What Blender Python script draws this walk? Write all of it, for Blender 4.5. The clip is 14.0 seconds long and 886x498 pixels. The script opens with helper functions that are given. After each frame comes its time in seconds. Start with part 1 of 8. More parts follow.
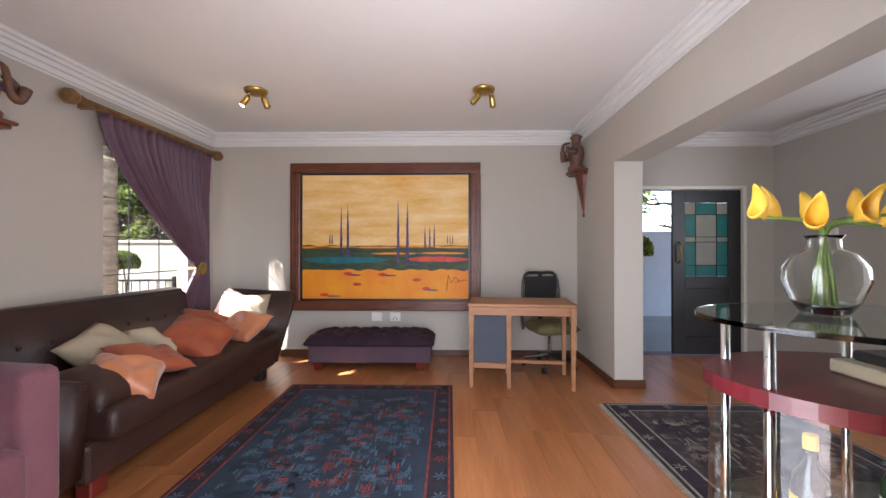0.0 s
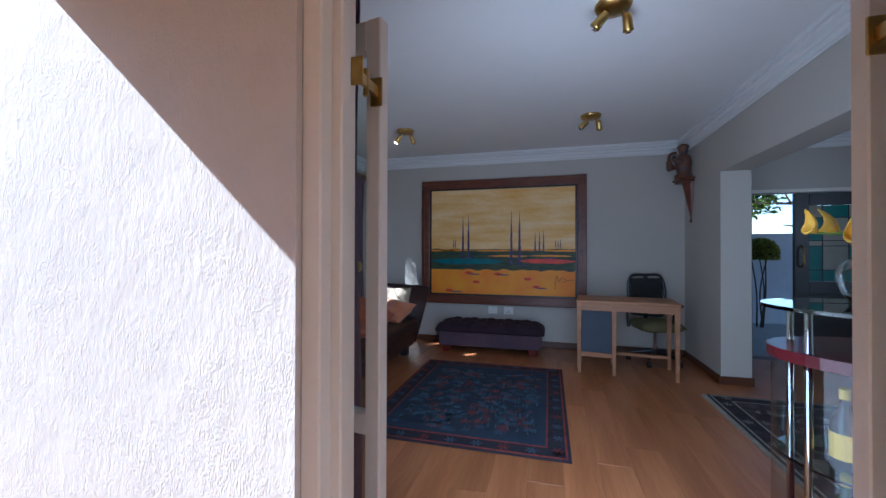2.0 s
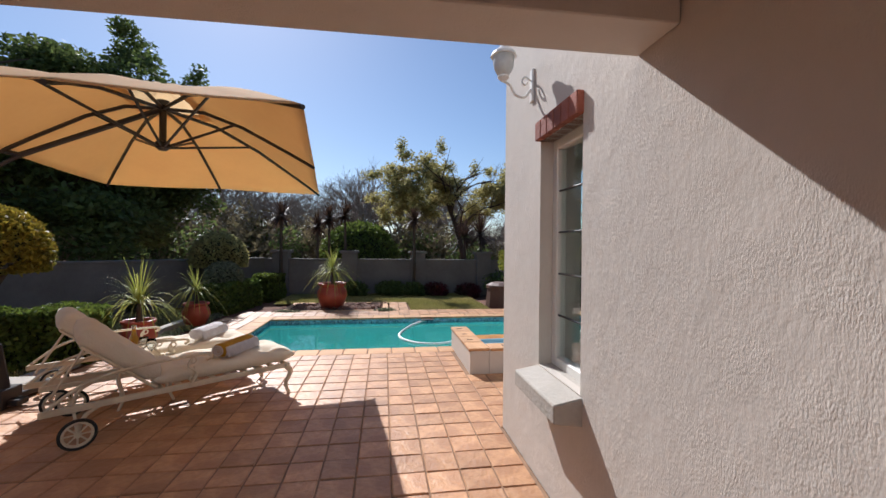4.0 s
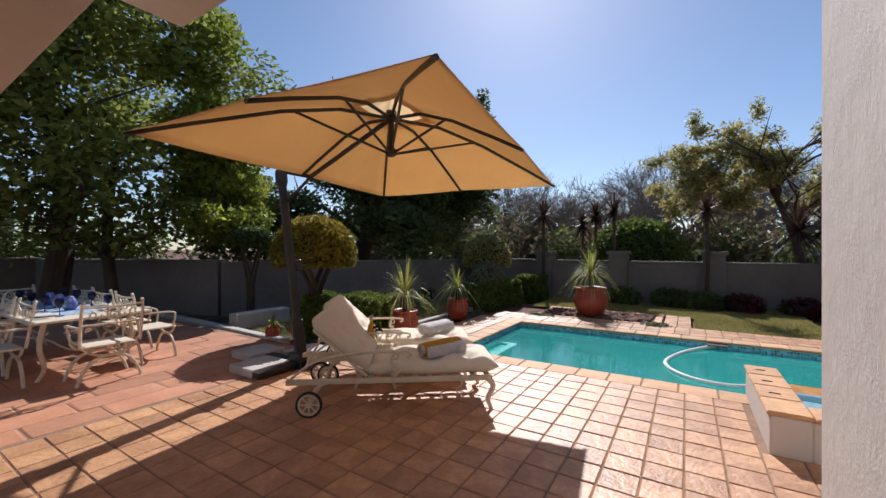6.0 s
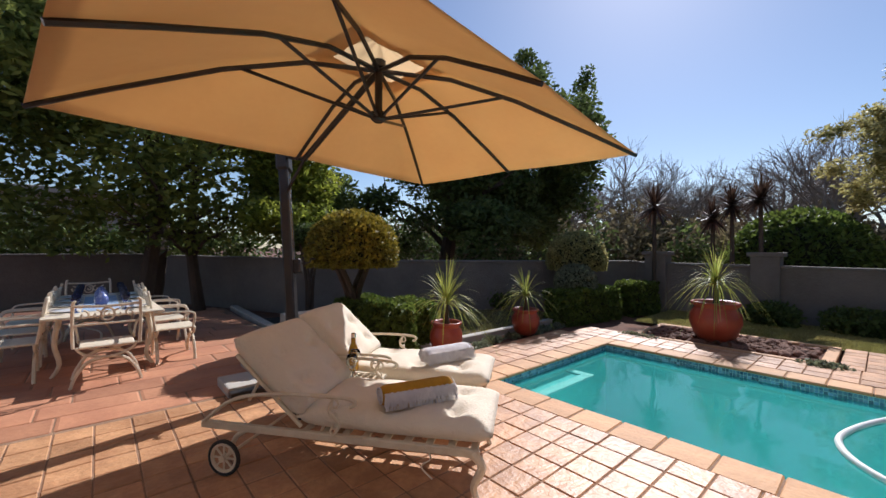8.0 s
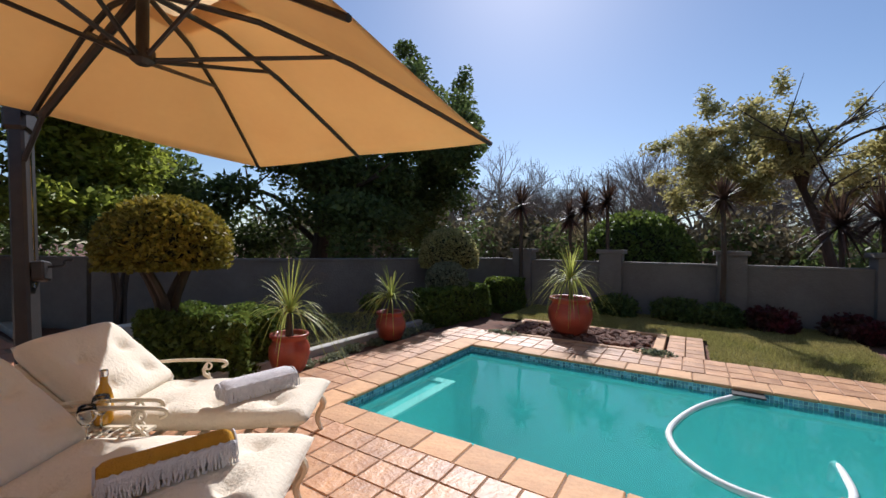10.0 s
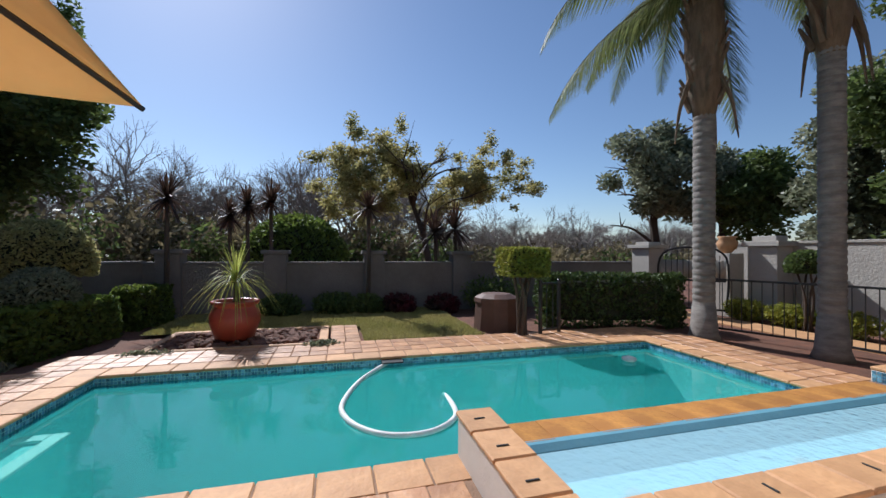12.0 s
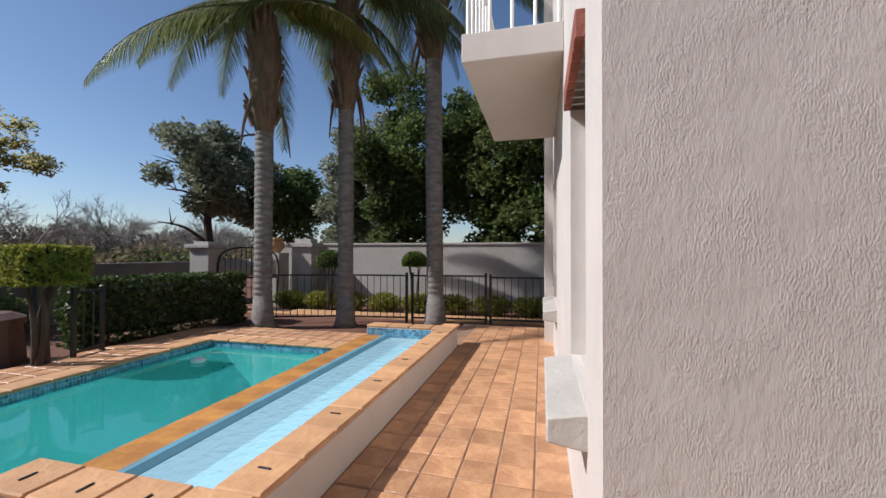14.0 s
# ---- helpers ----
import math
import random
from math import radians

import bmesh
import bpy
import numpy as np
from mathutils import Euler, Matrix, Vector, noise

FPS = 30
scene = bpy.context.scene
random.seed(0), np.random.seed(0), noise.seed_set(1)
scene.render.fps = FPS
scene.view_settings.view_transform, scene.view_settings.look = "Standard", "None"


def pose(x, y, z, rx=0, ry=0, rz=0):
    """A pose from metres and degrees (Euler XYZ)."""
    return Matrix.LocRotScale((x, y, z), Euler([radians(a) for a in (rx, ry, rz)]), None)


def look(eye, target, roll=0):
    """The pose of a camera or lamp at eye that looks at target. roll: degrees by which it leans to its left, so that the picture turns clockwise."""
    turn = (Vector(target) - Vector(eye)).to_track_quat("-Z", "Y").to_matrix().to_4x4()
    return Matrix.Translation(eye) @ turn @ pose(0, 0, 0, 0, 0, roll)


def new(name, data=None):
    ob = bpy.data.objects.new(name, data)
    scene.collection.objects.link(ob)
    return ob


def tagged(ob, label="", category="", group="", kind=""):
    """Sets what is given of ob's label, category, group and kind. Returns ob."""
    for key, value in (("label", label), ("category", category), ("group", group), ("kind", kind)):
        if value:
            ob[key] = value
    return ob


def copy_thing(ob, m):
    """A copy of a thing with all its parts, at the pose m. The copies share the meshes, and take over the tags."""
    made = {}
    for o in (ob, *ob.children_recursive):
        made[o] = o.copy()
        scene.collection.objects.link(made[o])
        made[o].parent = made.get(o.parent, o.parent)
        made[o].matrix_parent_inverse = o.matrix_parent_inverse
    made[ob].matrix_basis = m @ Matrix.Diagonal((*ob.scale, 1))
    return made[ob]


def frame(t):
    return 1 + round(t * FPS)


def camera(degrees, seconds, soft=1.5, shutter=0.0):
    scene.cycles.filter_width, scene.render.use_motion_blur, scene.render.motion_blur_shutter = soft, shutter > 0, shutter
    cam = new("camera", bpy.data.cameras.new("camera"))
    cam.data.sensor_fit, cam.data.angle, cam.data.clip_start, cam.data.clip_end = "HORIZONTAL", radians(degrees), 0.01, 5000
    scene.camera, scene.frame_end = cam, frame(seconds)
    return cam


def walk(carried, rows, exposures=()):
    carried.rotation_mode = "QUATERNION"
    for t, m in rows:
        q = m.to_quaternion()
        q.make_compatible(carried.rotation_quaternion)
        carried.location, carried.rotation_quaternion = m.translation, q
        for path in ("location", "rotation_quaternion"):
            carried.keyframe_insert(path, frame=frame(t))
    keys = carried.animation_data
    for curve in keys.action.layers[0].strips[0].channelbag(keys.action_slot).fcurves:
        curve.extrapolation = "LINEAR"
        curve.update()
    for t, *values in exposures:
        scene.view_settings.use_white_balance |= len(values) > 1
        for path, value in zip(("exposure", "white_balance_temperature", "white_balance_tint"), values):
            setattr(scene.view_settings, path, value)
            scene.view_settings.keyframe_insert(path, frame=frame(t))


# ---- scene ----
EXPOSURES = [(0.0, 3.2, 6500, 17), (0.5, 3.1, 6100, 15), (1.0, 2.95, 5450, 10), (1.5, 2.5, 5100, 8), (2.0, 1.8, 4850, 8), (2.5, 1.4, 5050, 10), (3.0, 1.0, 5750, 12), (3.5, 0.62, 6000, 12), (4.0, 0.5, 5950, 12),
             (6.5, 0.45, 5980, 14), (9.5, 0.48, 5980, 14), (11.0, 0.4, 5750, 11), (13.0, 0.43, 5760, 12), (14.0, 0.38, 5920, 13)]
cam = camera(97.3, 14.0)
ROWS = [
    (0, -0.180, 0.500, 1.214, 1.04, 0.22, 0.03),
    (0.5, -0.232, 0.300, 1.207, 0.99, 0.35, -0.03),
    (1, -0.258, 0.117, 1.202, 1.47, 0.42, -0.12),
    (1.5, -0.251, -0.090, 1.213, 5.31, 0.46, -0.09),
    (2, -0.290, -0.264, 1.233, 15.23, 0.42, -0.15),
    (2.5, -0.368, -0.415, 1.245, 30.62, 0.35, -0.20),
    (3, -0.405, -0.455, 1.263, 49.50, 0.33, -0.50),
    (3.5, -0.392, -0.475, 1.275, 66.75, 0.20, -0.60),
    (4, -0.401, -0.390, 1.287, 81.37, -0.09, -0.60),
    (4.2, -0.412, -0.323, 1.290, 86.65, -0.11, -0.50),
    (6.3, -1.478, 0.090, 1.232, 126.52, -0.05, -0.20),
    (6.5, -1.616, 0.089, 1.240, 129.40, -0.15, -0.30),
    (7, -1.970, 0.084, 1.237, 136.30, -0.03, -0.40),
    (7.2, -2.110, 0.090, 1.225, 138.65, 0.00, -0.40),
    (9.3, -3.314, 0.029, 1.250, 136.91, -0.70, -0.60),
    (9.5, -3.328, 0.022, 1.262, 133.32, -0.74, -0.55),
    (10, -3.356, -0.020, 1.239, 122.32, -0.43, -0.55),
    (10.5, -3.371, -0.076, 1.202, 109.57, -0.03, -0.45),
    (11, -3.394, -0.123, 1.187, 96.78, 0.14, -0.45),
    (11.5, -3.383, -0.146, 1.183, 85.12, 0.29, -0.40),
    (12, -3.343, -0.186, 1.175, 74.64, 0.46, -0.30),
    (12.5, -3.285, -0.250, 1.182, 64.70, 0.54, -0.30),
    (13, -3.318, -0.350, 1.188, 52.40, 0.54, -0.30),
    (13.5, -3.398, -0.446, 1.168, 35.74, 0.60, -0.25),
    (14, -3.340, -0.563, 1.170, 14.17, 0.67, -0.10),
]
walk(cam, [(t, pose(x, y, z, 90 + pitch, roll, yaw)) for t, x, y, z, yaw, pitch, roll in ROWS], EXPOSURES)

# ---- world and sun ----
SUN_AZ, SUN_EL = 110.9, 41.0
world = bpy.data.worlds.new("world")
scene.world = world
world.use_nodes = True
wn = world.node_tree
sky = wn.nodes.new("ShaderNodeTexSky")
sky.sky_type, sky.sun_disc = "NISHITA", False
sky.sun_elevation, sky.sun_rotation = radians(SUN_EL), radians(-SUN_AZ)
sky.air_density, sky.dust_density, sky.ozone_density = 1.0, 0.35, 2.0
wn.links.new(sky.outputs[0], wn.nodes["Background"].inputs[0])
wn.nodes["Background"].inputs[1].default_value = 0.075
sun = new("sun", bpy.data.lights.new("sun", "SUN"))
sun.data.energy, sun.data.angle, sun.data.color = 4.2, radians(0.5), (1.0, 0.95, 0.88)
to_sun = Vector((-math.sin(radians(SUN_AZ)) * math.cos(radians(SUN_EL)), math.cos(radians(SUN_AZ)) * math.cos(radians(SUN_EL)), math.sin(radians(SUN_EL))))
sun.matrix_world = look(to_sun * 30, (0, 0, 0))

# ---- materials ----
def mat(name, base, rough=0.6, other=None, scale=6.0, mix=0.5, bump=0.0, bump_scale=60.0, metal=0.0, spec=0.5, stretch=(1, 1, 1), detail=5.0,
        island=0.0, trans=0.0, sheen=0.0, coat=0.0, objrand=0.0, thru=0.0):
    """A node material: two noises mix base with other, a finer one gives relief."""
    m = bpy.data.materials.new(name)
    m.use_nodes = True
    nt = m.node_tree
    n, l = nt.nodes, nt.links
    b = n["Principled BSDF"]
    b.inputs["Roughness"].default_value, b.inputs["Metallic"].default_value = rough, metal
    b.inputs["Specular IOR Level"].default_value = spec
    b.inputs["Transmission Weight"].default_value = trans
    b.inputs["Sheen Weight"].default_value = sheen
    b.inputs["Coat Weight"].default_value = coat
    co = n.new("ShaderNodeTexCoord")
    mp = n.new("ShaderNodeMapping")
    mp.inputs["Scale"].default_value = stretch
    l.new(co.outputs["Object"], mp.inputs[0])
    other = other or tuple(c * 0.8 for c in base)
    big, fine = n.new("ShaderNodeTexNoise"), n.new("ShaderNodeTexNoise")
    big.inputs["Scale"].default_value, big.inputs["Detail"].default_value = scale, detail
    fine.inputs["Scale"].default_value, fine.inputs["Detail"].default_value = scale * 9, 3
    l.new(mp.outputs[0], big.inputs[0])
    l.new(mp.outputs[0], fine.inputs[0])
    add = n.new("ShaderNodeMath")
    add.operation = "MULTIPLY_ADD"
    add.inputs[1].default_value = 0.35
    l.new(fine.outputs[0], add.inputs[0])
    l.new(big.outputs[0], add.inputs[2])
    ramp = n.new("ShaderNodeMapRange")
    ramp.inputs[1].default_value, ramp.inputs[2].default_value = 0.45, 0.9
    ramp.inputs[4].default_value = mix * 2
    l.new(add.outputs[0], ramp.inputs[0])
    cm = n.new("ShaderNodeMix")
    cm.data_type = "RGBA"
    cm.inputs[6].default_value, cm.inputs[7].default_value = (*base, 1), (*other, 1)
    l.new(ramp.outputs[0], cm.inputs[0])
    out = cm.outputs[2]
    if island or objrand:
        src = n.new("ShaderNodeNewGeometry").outputs["Random Per Island"] if island else n.new("ShaderNodeObjectInfo").outputs["Random"]
        amount = island or objrand
        r2 = n.new("ShaderNodeMapRange")
        r2.inputs[3].default_value, r2.inputs[4].default_value = 1 - amount, 1 + amount
        l.new(src, r2.inputs[0])
        hs = n.new("ShaderNodeHueSaturation")
        l.new(r2.outputs[0], hs.inputs["Value"])
        l.new(out, hs.inputs["Color"])
        out = hs.outputs[0]
    l.new(out, b.inputs["Base Color"])
    if bump:
        bn, bp = n.new("ShaderNodeTexNoise"), n.new("ShaderNodeBump")
        bn.inputs["Scale"].default_value, bn.inputs["Detail"].default_value = bump_scale, 4
        l.new(mp.outputs[0], bn.inputs[0])
        bp.inputs["Strength"].default_value, bp.inputs["Distance"].default_value = min(1.0, bump), 0.012 * max(1.0, bump)
        l.new(bn.outputs[0], bp.inputs["Height"])
        l.new(bp.outputs[0], b.inputs["Normal"])
    if thru:
        tr, ms = n.new("ShaderNodeBsdfTranslucent"), n.new("ShaderNodeMixShader")
        l.new(out, tr.inputs[0])
        ms.inputs[0].default_value = thru
        l.new(b.outputs[0], ms.inputs[1])
        l.new(tr.outputs[0], ms.inputs[2])
        l.new(ms.outputs[0], n["Material Output"].inputs[0])
    return m


def glass(name, color=(1, 1, 1), rough=0.0, solid=False):
    m = bpy.data.materials.new(name)
    m.use_nodes = True
    n, l = m.node_tree.nodes, m.node_tree.links
    if solid:
        b = n["Principled BSDF"]
        b.inputs["Base Color"].default_value = (*color, 1)
        b.inputs["Roughness"].default_value, b.inputs["Transmission Weight"].default_value, b.inputs["IOR"].default_value = rough, 1.0, 1.45
        return m
    tr, gl, lw, mx = n.new("ShaderNodeBsdfTransparent"), n.new("ShaderNodeBsdfGlossy"), n.new("ShaderNodeLayerWeight"), n.new("ShaderNodeMixShader")
    tr.inputs[0].default_value = (*color, 1)
    gl.inputs["Roughness"].default_value = rough
    pw, ad = n.new("ShaderNodeMath"), n.new("ShaderNodeMath")
    pw.operation, ad.operation = "POWER", "MULTIPLY_ADD"
    pw.inputs[1].default_value, ad.inputs[1].default_value, ad.inputs[2].default_value = 4.0, 0.7, 0.04
    l.new(lw.outputs["Facing"], pw.inputs[0])
    l.new(pw.outputs[0], ad.inputs[0])
    l.new(ad.outputs[0], mx.inputs[0])
    l.new(tr.outputs[0], mx.inputs[1])
    l.new(gl.outputs[0], mx.inputs[2])
    l.new(mx.outputs[0], n["Material Output"].inputs[0])
    return m


M_RENDER = mat("wall_plaster_outside", (0.62, 0.565, 0.51), 0.9, (0.54, 0.49, 0.44), 1.1, 0.5)
def plaster_relief(m, strength, depth):
    """Sandy grain in patches with broad uneven trowel marks."""
    n, l = m.node_tree.nodes, m.node_tree.links
    co, mp = n.new("ShaderNodeTexCoord"), n.new("ShaderNodeMapping")
    mp.inputs["Scale"].default_value = (1, 1, 0.45)
    l.new(co.outputs["Object"], mp.inputs[0])
    grain, patch, trowel, pits = [n.new("ShaderNodeTexNoise") for _ in range(4)]
    for q, sc, de, di, src in ((grain, 210, 6, 0.1, mp), (patch, 5.5, 4, 0.2, None), (trowel, 6, 4, 0.35, None), (pits, 60, 3, 0.1, mp)):
        q.inputs["Scale"].default_value, q.inputs["Detail"].default_value, q.inputs["Distortion"].default_value = sc, de, di
        l.new(src.outputs[0] if src else co.outputs["Object"], q.inputs[0])
    mr = n.new("ShaderNodeMapRange")
    mr.inputs[1].default_value, mr.inputs[2].default_value, mr.inputs[3].default_value = 0.38, 0.68, 0.25
    l.new(patch.outputs[0], mr.inputs[0])
    prod, sum1, sum2 = n.new("ShaderNodeMath"), n.new("ShaderNodeMath"), n.new("ShaderNodeMath")
    prod.operation, sum1.operation, sum2.operation = "MULTIPLY", "MULTIPLY_ADD", "MULTIPLY_ADD"
    l.new(grain.outputs[0], prod.inputs[0])
    l.new(mr.outputs[0], prod.inputs[1])
    l.new(trowel.outputs[0], sum1.inputs[0])
    sum1.inputs[1].default_value = 1.2
    l.new(prod.outputs[0], sum1.inputs[2])
    l.new(pits.outputs[0], sum2.inputs[0])
    sum2.inputs[1].default_value = 0.5
    l.new(sum1.outputs[0], sum2.inputs[2])
    bp = n.new("ShaderNodeBump")
    bp.inputs["Strength"].default_value, bp.inputs["Distance"].default_value = strength, depth
    l.new(sum2.outputs[0], bp.inputs["Height"])
    l.new(bp.outputs[0], n["Principled BSDF"].inputs["Normal"])


plaster_relief(M_RENDER, 0.55, 0.006)
M_WALL = mat("wall_paint_inside", (0.50, 0.47, 0.42), 0.7, (0.47, 0.44, 0.39), 1.2, 0.4, 0.15, 90)
M_CEIL = mat("ceiling_paint", (0.78, 0.78, 0.77), 0.75, (0.74, 0.74, 0.73), 1.0, 0.4, 0.08, 70)
M_WHITE = mat("white_gloss_paint", (0.80, 0.79, 0.75), 0.4, (0.74, 0.72, 0.67), 5, 0.4, 0.1, 40)
M_CREAM = mat("cream_gloss_paint", (0.80, 0.76, 0.68), 0.42, (0.74, 0.70, 0.61), 5, 0.4, 0.1, 40)
M_LAMINATE = mat("laminate_floor", (0.42, 0.17, 0.065), 0.32, (0.28, 0.10, 0.035), 2.2, 0.6, 0.08, 30, stretch=(4, 0.35, 1), objrand=0.14)
M_SKIRT = mat("dark_wood_skirting", (0.12, 0.045, 0.02), 0.4, (0.07, 0.025, 0.012), 5, 0.5, 0.1, 40, stretch=(0.5, 0.5, 4))
M_TILE = mat("terracotta_tile", (0.62, 0.345, 0.175), 0.47, (0.43, 0.22, 0.11), 4.5, 0.7, 0.6, 28, objrand=0.17)
M_TILEJ = mat("terracotta_tile_far", (0.62, 0.345, 0.175), 0.47, (0.43, 0.22, 0.11), 4.5, 0.7, 0.6, 28, island=0.17)
M_COPE = mat("pool_coping_tile", (0.63, 0.35, 0.165), 0.7, (0.50, 0.27, 0.125), 5, 0.6, 0.5, 28, objrand=0.14)
M_GROUT = mat("grout", (0.33, 0.205, 0.125), 0.95, (0.22, 0.135, 0.085), 9, 0.6, 0.5, 60)
M_GRASS = mat("lawn_soil", (0.22, 0.20, 0.07), 0.95, (0.13, 0.125, 0.04), 4, 0.6, 0.6, 50)
M_BLADE = mat("grass_blades", (0.32, 0.31, 0.09), 0.7, (0.42, 0.36, 0.14), 1.2, 0.6, island=0.35, thru=0.3)
M_SOIL = mat("red_soil", (0.19, 0.075, 0.04), 0.95, (0.11, 0.05, 0.03), 5, 0.6, 1.0, 40)
# Wall plaster with the shade of the sun-averted walls in its colour.
M_SHADEDWALL = mat("garden_wall_plaster_shaded", (0.185, 0.165, 0.15), 0.92, (0.14, 0.125, 0.112), 1.2, 0.6, 0.9, 30)
M_POOLSHELL = mat("pool_plaster", (0.40, 0.74, 0.72), 0.8, (0.34, 0.70, 0.66), 1.5, 0.4, 0.2, 30)
M_SPASHELL = mat("spa_plaster", (0.42, 0.68, 0.76), 0.7, (0.36, 0.62, 0.70), 2.5, 0.4, 0.2, 30)
M_MOSAIC = mat("blue_mosaic", (0.05, 0.17, 0.30), 0.25, (0.16, 0.36, 0.48), 20, 0.7, island=0.5)
M_ORANGE = mat("orange_slate_tile", (0.56, 0.27, 0.065), 0.75, (0.36, 0.16, 0.045), 5, 0.7, 0.3, 20, objrand=0.25, spec=0.2)
M_CANVAS = mat("ochre_canvas", (0.81, 0.58, 0.31), 0.85, (0.76, 0.53, 0.28), 2, 0.5, 0.2, 300, thru=0.55)
M_DARKMETAL = mat("charcoal_powder_coat", (0.035, 0.033, 0.035), 0.4, (0.05, 0.045, 0.045), 14, 0.5, 0.1, 120, metal=0.4)
M_IRON = mat("cream_cast_metal", (0.74, 0.66, 0.51), 0.5, (0.62, 0.52, 0.38), 14, 0.5, 0.3, 80)
M_BLACK = mat("black_paint", (0.012, 0.012, 0.014), 0.38, (0.02, 0.02, 0.022), 8, 0.5, 0.1, 60)
M_CUSHION = mat("cream_cotton_cushion", (0.76, 0.68, 0.55), 0.9, (0.69, 0.61, 0.49), 3, 0.5, 0.5, 60, sheen=0.1)
M_TERRA = mat("glazed_terracotta_pot", (0.37, 0.062, 0.034), 0.35, (0.27, 0.05, 0.026), 4, 0.6, 0.25, 20)
M_GLASS = glass("window_glass", (0.92, 0.97, 0.96))
M_CLEAR = glass("clear_glass", (0.95, 0.98, 0.97), 0.0, True)
M_BRASS = mat("brass", (0.60, 0.42, 0.14), 0.3, (0.45, 0.30, 0.09), 12, 0.5, 0.05, 80, metal=1.0)
M_CHROME = mat("chrome", (0.75, 0.75, 0.75), 0.12, (0.65, 0.65, 0.66), 12, 0.4, metal=1.0)
M_BRICK = mat("red_face_brick", (0.34, 0.11, 0.07), 0.8, (0.25, 0.075, 0.05), 12, 0.6, 0.5, 60, objrand=0.15)
M_CONC = mat("painted_concrete_sill", (0.50, 0.46, 0.41), 0.85, (0.42, 0.385, 0.34), 5, 0.6, 0.4, 40)
M_LEATHER = mat("brown_leather", (0.028, 0.013, 0.011), 0.38, (0.045, 0.02, 0.015), 3, 0.6, 0.3, 120, spec=0.35)
M_PURPLE = mat("purple_satin_curtain", (0.125, 0.062, 0.095), 0.5, (0.09, 0.045, 0.07), 6, 0.5, 0.2, 160, sheen=0.1)
M_DESK = mat("oak_desk", (0.40, 0.19, 0.085), 0.5, (0.29, 0.13, 0.055), 3, 0.6, 0.1, 40, stretch=(0.6, 5, 5))
M_REDWOOD = mat("mahogany_frame", (0.17, 0.055, 0.028), 0.35, (0.11, 0.03, 0.015), 4, 0.6, 0.1, 40, stretch=(1, 1, 3))


# ---- building helpers ----
def link(name, me, material=None, parent=None, label="", smooth=False):
    ob = new(name, me)
    if material:
        me.materials.append(material)
    if smooth:
        for p in me.polygons:
            p.use_smooth = True
    if parent:
        ob.parent = parent
    if label:
        ob["label"] = label
    return ob


def part(name, bm, material, parent=None, label="", smooth=False):
    """One mesh object from a bmesh, under a thing or a part."""
    me = bpy.data.meshes.new(name)
    bm.to_mesh(me)
    bm.free()
    return link(name, me, material, parent, label, smooth)


def thing(name, x=0, y=0, z=0, turn=0, label="", category="", group="", kind=""):
    ob = new(name)
    ob.empty_display_size = 0.1
    ob.matrix_basis = pose(x, y, z, 0, 0, turn)
    return tagged(ob, label, category, group, kind)


def box(bm, x0, x1, y0, y1, z0, z1, bevel=0.0, segments=1):
    made = bmesh.ops.create_cube(bm, size=1)["verts"]
    for v in made:
        v.co = Vector(((x0 + x1) / 2 + v.co.x * (x1 - x0), (y0 + y1) / 2 + v.co.y * (y1 - y0), (z0 + z1) / 2 + v.co.z * (z1 - z0)))
    if bevel:
        edges = list({e for v in made for e in v.link_edges})
        bmesh.ops.bevel(bm, geom=edges, offset=bevel, segments=segments, affect="EDGES", profile=0.5)
    return made


def boxes(*specs, bevel=0.0, segments=1):
    bm = bmesh.new()
    for s in specs:
        box(bm, *s, bevel=bevel, segments=segments)
    return bm


def lathe(bm, profile, centre=(0, 0, 0), n=24, caps=True):
    """A turned body: profile of (radius, height)."""
    rings = []
    for r, z in profile:
        rings.append([bm.verts.new((centre[0] + r * math.cos(2 * math.pi * k / n), centre[1] + r * math.sin(2 * math.pi * k / n), centre[2] + z)) for k in range(n)])
    for a, b in zip(rings, rings[1:]):
        for k in range(n):
            bm.faces.new((a[k], a[(k + 1) % n], b[(k + 1) % n], b[k]))
    if caps:
        bm.faces.new(list(reversed(rings[0])))
        bm.faces.new(rings[-1])
    return bm


def tube(bm, pts, r, n=8, r_end=None, closed=False):
    """A round bar along pts, tapering to r_end."""
    pts = [Vector(p) for p in pts]
    r_end = r if r_end is None else r_end
    rings = []
    up = Vector((0, 0, 1))
    prev = None
    for i, p in enumerate(pts):
        a, b = pts[max(0, i - 1)], pts[min(len(pts) - 1, i + 1)]
        if closed:
            a, b = pts[i - 1], pts[(i + 1) % len(pts)]
        d = (b - a).normalized()
        if prev is None:
            s = d.cross(up)
            if s.length < 0.05:
                s = d.cross(Vector((1, 0, 0)))
        else:
            s = prev - d * prev.dot(d)
        s.normalize()
        prev = s
        t = d.cross(s)
        rr = r + (r_end - r) * i / max(1, len(pts) - 1)
        rings.append([bm.verts.new(p + (s * math.cos(2 * math.pi * k / n) + t * math.sin(2 * math.pi * k / n)) * rr) for k in range(n)])
    pairs = list(zip(rings, rings[1:])) + ([(rings[-1], rings[0])] if closed else [])
    for a, b in pairs:
        for k in range(n):
            bm.faces.new((a[k], a[(k + 1) % n], b[(k + 1) % n], b[k]))
    if not closed:
        bm.faces.new(list(reversed(rings[0])))
        bm.faces.new(rings[-1])
    return bm


